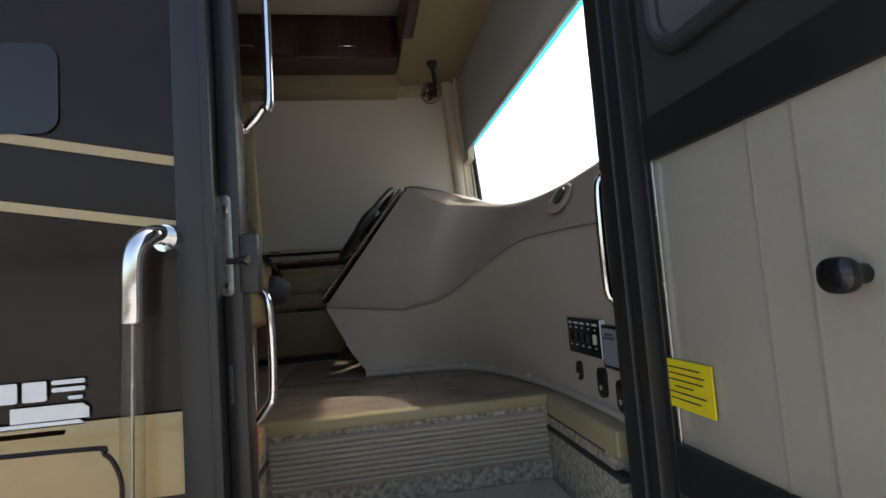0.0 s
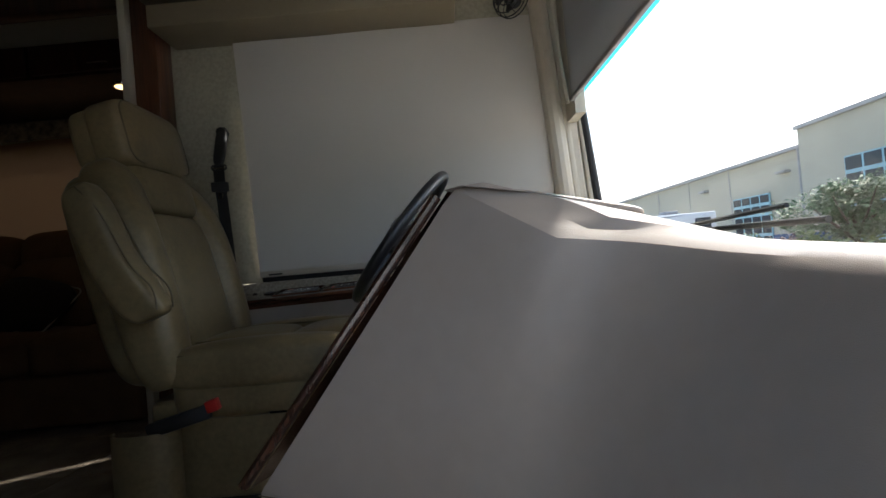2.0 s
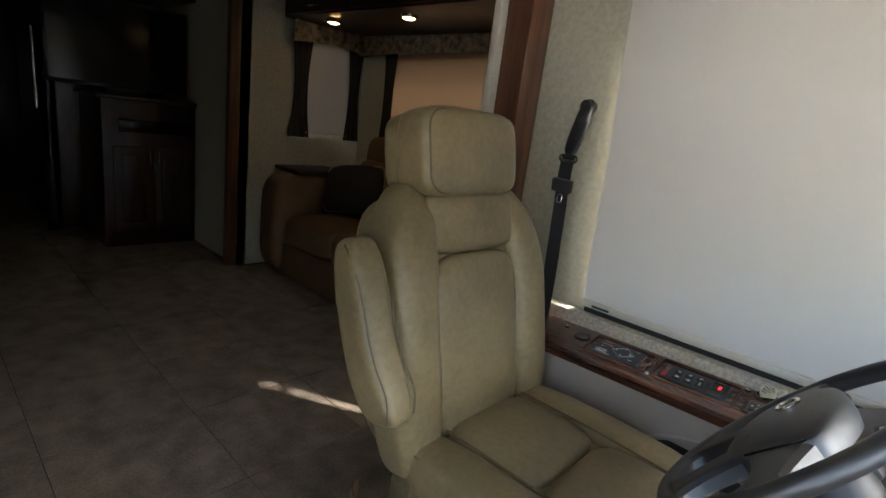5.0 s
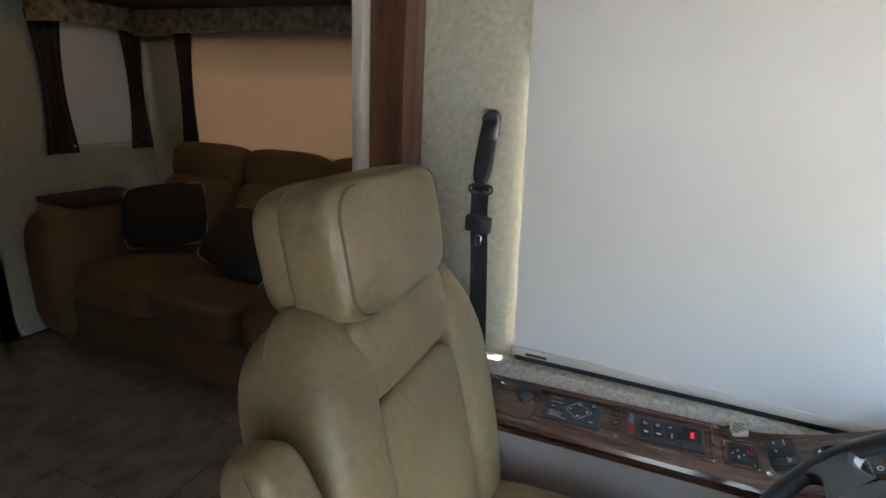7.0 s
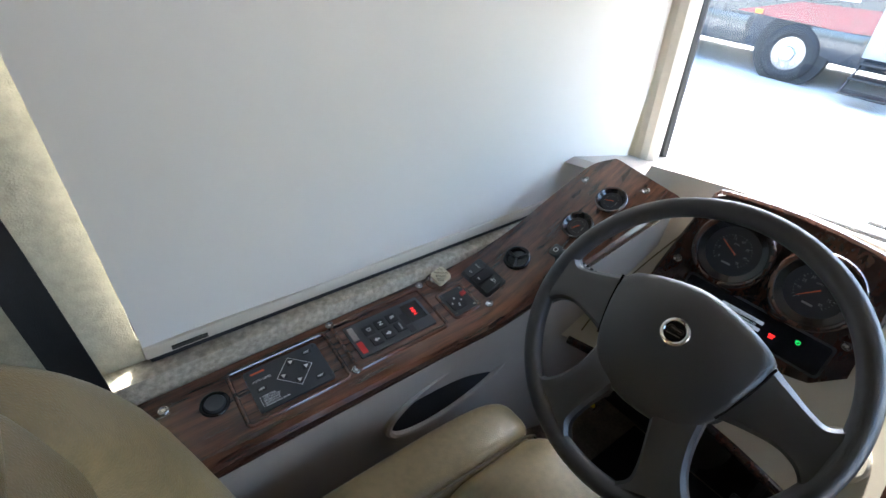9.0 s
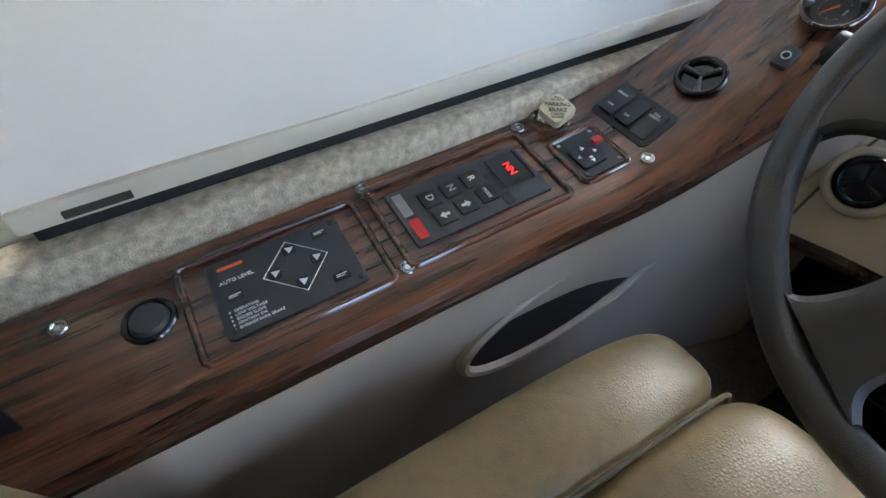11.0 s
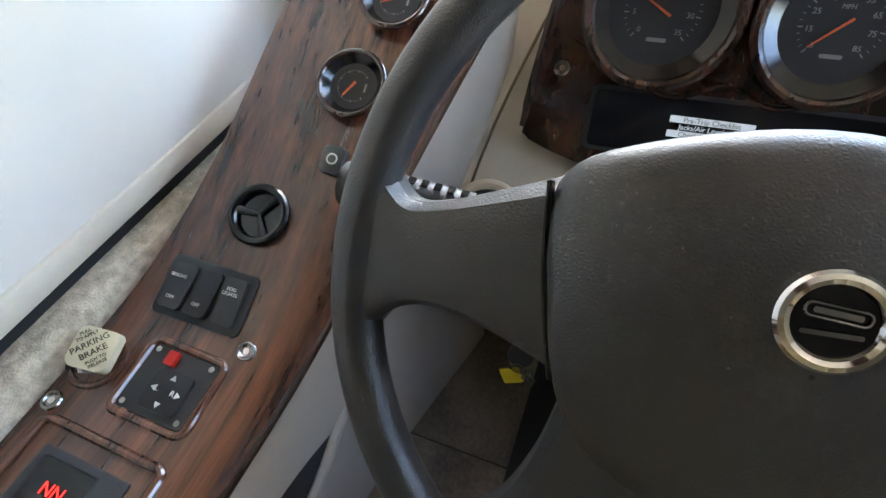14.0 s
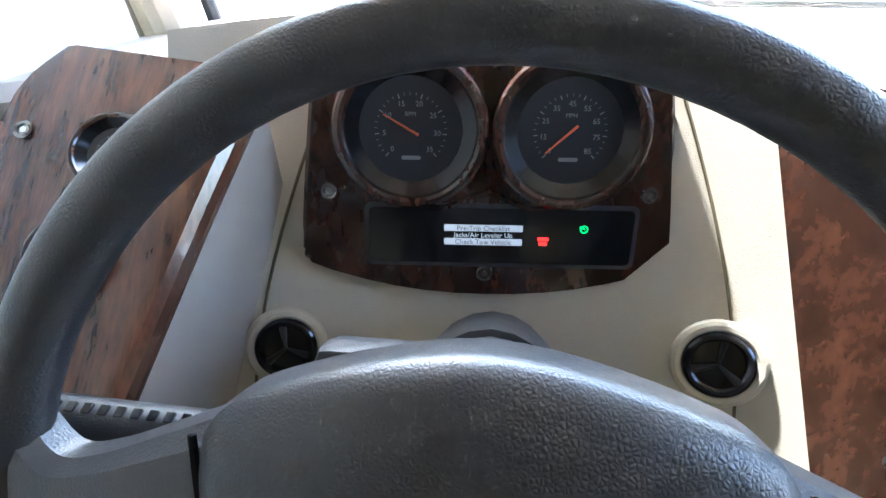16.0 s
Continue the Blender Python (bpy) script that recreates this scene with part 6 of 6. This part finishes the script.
box(bm, -0.034, 0.034, -0.012, 0.012, -0.021, 0.021, 0.004, m=pose(-0.036, 3.298, 2.035, 10, 3, 0))
part("stop_block", bm, M_BLACK, sb)
bm = B()
fr = frame_of((-0.030, 3.284, 1.995), (1, 0, 0), (-0.05, 0.1, 1))
tube(bm, [fr @ Vector((x, y, 0)) for x, y in rrect(0.016, 0.026, 0.005, 4)], 0.003, 8, True)
part("tongue", bm, M_STEEL, sb, "steel buckle tongue")

# switch panels low on the dash by the door
WX = 1.243
PF = frame_of((WX, 1.15, 1.178), (0, -1, 0), (0, 0, 1))
sw = thing("entry_switch_panel", PF.translation, "black entry switch panel with white legends", "control panel")
bm = B()
prism(bm, rrect(0.19, 0.092, 0.003, 2), 0.012, PF, 0.001)
part("plate", bm, M_GLOSSBLACK, sw)
bm = B()
prism(bm, rrect(0.006, 0.092, 0.001, 2), 0.012, at(PF, 0.098, 0, 0.001))
part("white_edge", bm, M_PRINT, sw)
for k, t in enumerate(("AISLE", "PORCH", "LIVING", "STEP", "CARGO")):
    x = -0.075 + 0.036 * k
    lettering("legend", t, at(PF, x, 0.033, 0.0008), 0.0085, M_PRINT, sw)
    lettering("legend", "ON", at(PF, x, 0.021, 0.0008), 0.006, M_PRINT, sw)
    lettering("legend", "OFF", at(PF, x, -0.024, 0.0008), 0.006, M_PRINT, sw)
    bm = B()
    box(bm, -0.006, 0.006, -0.012, 0.012, 0, 0.006, 0.002, m=at(PF, x, -0.002))
    part("rocker", bm, M_KEY if k < 4 else M_IVORY, sw)
PG = frame_of((WX, 0.99, 1.165), (0, -1, 0), (0, 0, 1))
bd = thing("battery_disconnect_panel", PG.translation, "grey battery disconnect panel in a black frame", "control panel")
bm = B()
prism(bm, rrect(0.12, 0.10, 0.003, 2), 0.010, PG, 0.001)
part("frame", bm, M_GLOSSBLACK, bd)
bm = B()
prism(bm, rrect(0.104, 0.084, 0.003, 2), 0.002, at(PG, 0, 0, 0.0015))
part("plate", bm, M_STRIPE, bd)
lettering("legend", "BATTERY\nDISCONNECT", at(PG, -0.02, 0.024, 0.0022), 0.0085, M_INK, bd)
bm = B()
prism(bm, rrect(0.016, 0.028, 0.001, 2), 0.004, at(PG, 0.026, -0.015, 0.004))
part("switch", bm, M_KEY, bd)
for y, z in ((1.20, 1.085), (1.075, 1.075), (0.985, 1.06)):
    m = frame_of((WX - 0.001, y, z), (0, -1, 0), (0, 0, 1))
    t = thing("dash_rocker", m.translation, "black rocker switch low on the dash by the door", "switch", "door rockers")
    bm = B()
    prism(bm, rrect(0.036 if y < 1.1 else 0.024, 0.07 if y < 1.1 else 0.05, 0.012, 5), 0.012, m, 0.003)
    part("rocker", bm, M_GLOSSBLACK, t)
    bm = B()
    ring(bm, at(m, 0, -0.012, 0.001), 0.005, 0.0008, 12, 5)
    part("symbol", bm, M_PRINT, t)

fx = thing("fire_extinguisher", (0.43, 1.02, 1.0), "red and white fire extinguisher by the entry door", "extinguisher")
bm = B()
tube(bm, [(0.43, 1.02, 1.0), (0.43, 1.02, 1.02), (0.43, 1.02, 1.25), (0.43, 1.02, 1.285), (0.43, 1.02, 1.30)], [0.033, 0.037, 0.037, 0.025, 0.012], 20)
part("cylinder", bm, M_RED, fx)
bm = B()
cyl(bm, (0.43, 1.02, 1.11), (0.43, 1.02, 1.24), 0.0375, seg=20)
part("label", bm, M_PRINT, fx, "white printed label")
bm = B()
box(bm, 0.41, 0.455, 1.0, 1.04, 1.295, 1.34, 0.006)
part("valve", bm, M_BLACK, fx)
bm = B()
ring(bm, frame_of((0.45, 1.0, 1.45), (0, 1, 0), (0, 0, 1)), 0.016, 0.003, 20, 6)
solo("safety_ring", bm, M_RED, "small red pull ring on the jamb", "ring")

bm = B()
box(bm, 0.36, 0.80, 1.92, 2.50, FZ, FZ + 0.008, 0.003)
solo("floor_mat", bm, M_MAT, "thin tan mat before the driver pedestal", "mat")

bm = B()
box(bm, 0.74, 1.19, 2.42, 3.02, FZ, FZ + 0.007, 0.003)
solo("pedal_mat", bm, M_RUBBER, "black ribbed rubber mat under the pedals", "mat")

# wiper outside the glass
wi = thing("wiper", (1.66, 2.5, 1.62), "black wiper arm resting outside the windshield", "wiper")
bm = B()
tube(bm, [(1.665, 3.05, 1.63), (1.655, 2.6, 1.665), (1.66, 2.2, 1.66)], 0.008, 8)
part("arm", bm, M_RUBBER, wi)
bm = B()
tube(bm, [(1.652, 2.85, 1.68), (1.648, 2.3, 1.70)], 0.006, 6)
part("blade", bm, M_RUBBER, wi)

# ---- outside ----


def rv_wheel(parent, x, y, r):
    bm = B()
    ring(bm, frame_of((x, y, r), (0, 1, 0), (0, 0, 1)), r * 0.76, r * 0.24, 36, 12)
    t = part("tyre", bm, M_TYRE, parent)
    bm = B()
    cyl(bm, (x - 0.07, y, r), (x + 0.05, y, r), r * 0.6, seg=28)
    rim = part("rim", bm, M_STEEL, parent, "polished steel rim")
    bm = B()
    cyl(bm, (x - 0.12, y, r), (x - 0.06, y, r), r * 0.22, r * 0.28, seg=20)
    for k in range(8):
        a = 2 * math.pi * k / 8
        cyl(bm, (x - 0.09, y + r * 0.4 * math.cos(a), r + r * 0.4 * math.sin(a)), (x - 0.06, y + r * 0.4 * math.cos(a), r + r * 0.4 * math.sin(a)), r * 0.07, seg=8)
    part("hub", bm, M_CHROME, rim)


m1 = thing("motorhome", (10.4, 5, 0), "dark charcoal and maroon motorhome with its entry door open", "motorhome")
bm = B()
box(bm, 10.35, 12.7, -3.5, 10.6, 0.42, 3.4, 0.08)
part("body", bm, M_CHARCOALPAINT, m1)
bm = B()
prism(bm, [(-7.4, 0.98), (-6.4, 1.25), (-4.2, 1.3), (-4.2, 1.0), (-5.6, 0.92)], 0.01, frame_of((10.34, 0, 0), (0, -1, 0), (0, 0, 1)))
part("maroon_swoosh", bm, M_MAROON, m1, "maroon painted swoosh")
for pts in ([(-9.4, 2.3), (-8.4, 1.9), (-8.05, 1.3), (-7.95, 0.75), (-8.3, 1.25), (-8.8, 1.6)], [(-7.9, 1.9), (-6.6, 1.5), (-4.4, 1.52), (-4.4, 1.62), (-6.4, 1.7), (-7.5, 2.2)], [(-3.2, 0.55), (-2.0, 0.75), (0, 1.4), (0, 1.0), (-1.6, 0.55)]):
    bm = B()
    prism(bm, pts, 0.012, frame_of((10.335, 0, 0), (0, -1, 0), (0, 0, 1)))
    part("white_swoosh", bm, M_WHITE, m1, "white painted swoosh")
bm = B()
cyl(bm, (10.342, 6.28, 0.5), (10.5, 6.28, 0.5), 0.60, seg=32)
part("wheel_arch", bm, M_RUBBER, m1)
rv_wheel(m1, 10.36, 6.28, 0.46)
bm = B()
box(bm, 10.32, 10.36, 4.45, 5.25, 0.62, 2.6, 0.01)
part("doorway", bm, M_ROOF, m1, "open doorway")
bm = B()
box(bm, 10.30, 10.36, 3.55, 4.42, 0.62, 2.6, 0.02)
part("open_door", bm, M_WHITE, m1, "white inside of the open door")
for k in range(3):
    bm = B()
    box(bm, 9.75 + 0.2 * k, 10.05 + 0.2 * k, 4.55, 5.2, 0.16 + 0.19 * k, 0.19 + 0.19 * k, 0.008)
    part("step", bm, M_ALU, m1)
bm = B()
for y in (4.56, 5.18):
    tube(bm, [(9.78, y, 0.17), (10.3, y, 0.58)], 0.02, 6)
part("step_frame", bm, M_ALU, m1)
for y in (7.6, 5.7, 8.8):
    bm = B()
    box(bm, 10.335, 10.352, y - 0.45, y + 0.4, 0.5, 0.92, 0.004)
    part("locker_door", bm, M_CHARCOALPAINT, m1)
bm = B()
box(bm, 10.33, 10.35, 6.95, 7.08, 0.98, 1.05, 0.005)
part("marker_lamp", bm, M_AMBER, m1, "amber marker lamp")
bm = B()
box(bm, 10.33, 10.35, 5.6, 6.0, 1.35, 1.55, 0.005)
part("white_hatch", bm, M_WHITE, m1)

tt = thing("travel_trailer", (15, 33, 0), "white corrugated travel trailer parked by the hall", "trailer")
bm = B()
box(bm, 11.0, 18.3, 33.0, 35.3, 0.6, 3.15, 0.08)
part("body", bm, M_WHITE, tt)
for k in range(9):
    bm = B()
    box(bm, 11.05, 18.25, 32.97, 33.0, 0.75 + 0.24 * k, 0.79 + 0.24 * k)
    part("corrugation", bm, M_STRIPE if k < 3 else M_WHITE, tt)
bm = B()
box(bm, 16.9, 17.9, 32.95, 33.0, 1.9, 2.8, 0.02)
part("window", bm, M_DARKGLASS, tt)
bm = B()
box(bm, 14.6, 15.4, 32.95, 33.0, 1.2, 1.5, 0.02)
part("window", bm, M_DARKGLASS, tt)
bm = B()
prism(bm, [(12.0, 2.7), (14.0, 3.0), (16.2, 3.05), (14.0, 2.85)], 0.01, frame_of((0, 32.94, 0), (1, 0, 0), (0, 0, 1)))
part("decal", bm, M_STRIPE, tt)
bm = B()
box(bm, 15.3, 16.2, 33.6, 34.6, 3.15, 3.4, 0.06)
part("roof_unit", bm, M_STRIPE, tt)
for x in (13.4, 14.3):
    bm = B()
    ring(bm, frame_of((x, 33.0, 0.36), (1, 0, 0), (0, 0, 1)), 0.26, 0.1, 24, 8)
    cyl(bm, (x, 32.93, 0.36), (x, 33.05, 0.36), 0.2)
    part("wheel", bm, M_TYRE, tt)

hall = thing("service_hall", (22, 40, 0), "beige precast hall with a blue base band and glazed roll-up doors", "building")
bm = B()
box(bm, 22.0, 45, 29.8, 75, 0, 6.2)
part("long_wall", bm, M_STUCCO, hall)
bm = B()
box(bm, 21.6, 45, -6, 29.8, 0, 7.2)
part("tall_wall", bm, M_STUCCO, hall)
bm = B()
box(bm, 21.9, 22.0, 30.0, 75, 0, 1.3)
part("blue_base", bm, M_BLUE, hall, "blue painted base band")
bm = B()
box(bm, 21.5, 21.6, -6, 29.8, 0, 1.3)
part("blue_base_tall", bm, M_BLUE, hall)
bm = B()
box(bm, 21.7, 45, 29.85, 75, 6.2, 6.4)
part("roof_edge", bm, M_ROOF, hall)
bm = B()
box(bm, 21.4, 45, -6.1, 29.85, 7.2, 7.4)
part("parapet", bm, M_ROOF, hall)
bm = B()
cyl(bm, (21.8, 30.1, 0.2), (21.8, 30.1, 6.2), 0.12, seg=10)
part("downpipe", bm, M_ROOF, hall)
for k in range(6):
    bm = B()
    box(bm, 21.96, 22.0, 37.6 + 6 * k, 37.68 + 6 * k, 1.3, 6.2)
    part("panel_joint", bm, M_ROOF, hall)
for y0, y1, z1 in ((33.2, 37.2, 4.0), (45.5, 49, 3.8), (12.0, 16.5, 5.0), (22.0, 26.5, 5.0)):
    x = 21.9 if y0 > 30 else 21.45
    bm = B()
    box(bm, x - 0.02, x + 0.06, y0, y1, 0.05, z1)
    d = part("roll_up_door", bm, M_TEAL, hall, "pale teal framed glazed door")
    for i in range(6):
        for j in range(4):
            w, h = (y1 - y0) / 4, z1 / 6
            bm = B()
            box(bm, x - 0.05, x, y0 + w * j + 0.08, y0 + w * (j + 1) - 0.08, h * i + 0.12, h * (i + 1) - 0.08)
            part("pane", bm, M_DARKGLASS, d)
for y in (31.2, 40.5, 54):
    bm = B()
    box(bm, 21.6, 22.0, y, y + 0.9, 5.0, 5.15, 0.03)
    part("wall_lamp", bm, M_ROOF, hall)


def leafy(name, lab, cat, c, r, material, n, seed, leaf=0.09, group="", trunk=0.0):
    rnd = random.Random(seed)
    t = thing(name, (c[0], c[1], 0), lab, cat, group)
    if trunk:
        bm = B()
        tube(bm, smoothline([(c[0], c[1], 0), (c[0] + 0.05, c[1], trunk * 0.6), (c[0] - 0.05, c[1] + 0.05, trunk + r[2])], 4), [0.11, 0.10, 0.09, 0.085, 0.08, 0.07, 0.06, 0.05, 0.03], 10)
        for k in range(7):
            a = k * 0.9
            tube(bm, smoothline([(c[0], c[1], trunk * (0.8 + 0.06 * k)), (c[0] + 0.5 * r[0] * math.cos(a), c[1] + 0.5 * r[1] * math.sin(a), trunk + 0.3 + 0.12 * k), (c[0] + 0.85 * r[0] * math.cos(a), c[1] + 0.85 * r[1] * math.sin(a), trunk + 0.8 + 0.15 * k)], 3), [0.05, 0.045, 0.04, 0.03, 0.025, 0.02, 0.012], 7)
        part("trunk", bm, M_BARK, t)
    cl = [(Vector((rnd.gauss(0, 0.5) * r[0], rnd.gauss(0, 0.5) * r[1], rnd.uniform(-0.8, 0.9) * r[2])), rnd.uniform(0.18, 0.42)) for _ in range(34)]
    vs, fs = [], []
    for _ in range(n):
        o, s = rnd.choice(cl)
        p = Vector(c) + o + Vector((rnd.gauss(0, 1) * r[0], rnd.gauss(0, 1) * r[1], rnd.gauss(0, 1) * r[2])) * s * 0.55
        if p.z < 0.03:
            p.z = 0.03 + rnd.random() * 0.1
        u = Vector((rnd.gauss(0, 1), rnd.gauss(0, 1), rnd.gauss(0, 1))).normalized()
        w = u.orthogonal().normalized()
        L = leaf * rnd.uniform(0.6, 1.3)
        i = len(vs)
        vs += [p - u * L, p + w * L * 0.45, p + u * L, p - w * L * 0.45]
        fs.append((i, i + 1, i + 2, i + 3))
    me = bpy.data.meshes.new("crown")
    me.from_pydata([tuple(v) for v in vs], [], fs)
    me.materials.append(material)
    o = new("crown", me)
    o.parent = t
    o.matrix_parent_inverse = Matrix.Translation((-c[0], -c[1], 0))
    return t


bm = B()
tube(bm, smoothline([(8.6, 15.5, 0.02), (9.6, 19.5, 0.02), (13, 23, 0.02), (18, 24, 0.02), (19.5, 20, 0.02), (15, 15, 0.02), (10.5, 13.2, 0.02)], 6, True), 0.16, 10, True)
setting("kerb", bm, M_ROOF, "raised concrete kerb round the planting island")
bm = B()
pts = smoothline([(8.7, 15.5, 0), (9.7, 19.4, 0), (13, 22.9, 0), (17.9, 23.9, 0), (19.4, 20, 0), (15, 15.1, 0), (10.5, 13.3, 0)], 6, True)
prism(bm, [(p.x, p.y) for p in pts], 0.1, Matrix.Translation((0, 0, 0.11)))
setting("planting_bed", bm, M_MULCH, "dark mulch bed inside the kerb")
leafy("shrub", "rounded bright green clipped shrub in the mulch bed", "shrub", (11.0, 19.0, 0.75), (1.1, 1.1, 0.6), M_LEAF, 3500, 1, 0.09, "bed shrubs")
leafy("shrub", "dark red barberry shrub in the mulch bed", "shrub", (12.6, 18.8, 0.7), (0.9, 0.9, 0.6), M_LEAFR, 3000, 2, 0.08, "bed shrubs")
leafy("shrub", "yellow-green shrub in the mulch bed", "shrub", (12.6, 16.8, 0.7), (1.0, 1.0, 0.6), M_LEAFY, 3500, 3, 0.08, "bed shrubs")
leafy("tree", "young leafy tree with a slim trunk in the planting bed", "tree", (13.9, 17.0, 2.0), (1.4, 1.4, 0.85), M_LEAF, 9000, 4, 0.09, "", 1.1)
leafy("tree", "distant broad tree behind the hall", "tree", (18.0, 70.0, 4.2), (4.0, 4.0, 2.6), M_LEAF, 7000, 5, 0.3, "", 2.5)

# ---- floor tiles ----
TS = 0.46
tile_meshes = []
for k in range(2):
    bm = B()
    box(bm, -TS / 2 + 0.0016, TS / 2 - 0.0016, -TS / 2 + 0.0016, TS / 2 - 0.0016, -0.006, 0.0, 0.0012, seg=1)
    me = bpy.data.meshes.new("tile")
    bm.to_mesh(me)
    bm.free()
    me.materials.append(M_TILE)
    tile_meshes.append(me)
for i in range(15):
    for j in range(8):
        x, y = 1.09 - TS * i, 3.20 - TS * j
        if y - TS / 2 < (1.36 if x + TS / 2 > 0.40 else 0.95):
            continue
        if x < RX + 0.2:
            continue
        o = new("tile", tile_meshes[0])
        o.location = (x, y, FZ)
        o.parent = floor
for i in range(5):
    for j in range(2):
        x, y = -0.52 - TS * i, 3.66 + TS * j
        if y > 4.3:
            continue
        o = new("tile", tile_meshes[0])
        o.location = (x, y, FZ)
        o.parent = floor
bm = B()
box(bm, 0.40, 1.24, 1.375, 1.60, FZ - 0.004, FZ - 0.001)
box(bm, RX, 0.39, 0.96, 1.14, FZ - 0.004, FZ - 0.001)
setting("floor_edge", bm, M_TILE, "cut stone-look tiles along the edge of the floor")
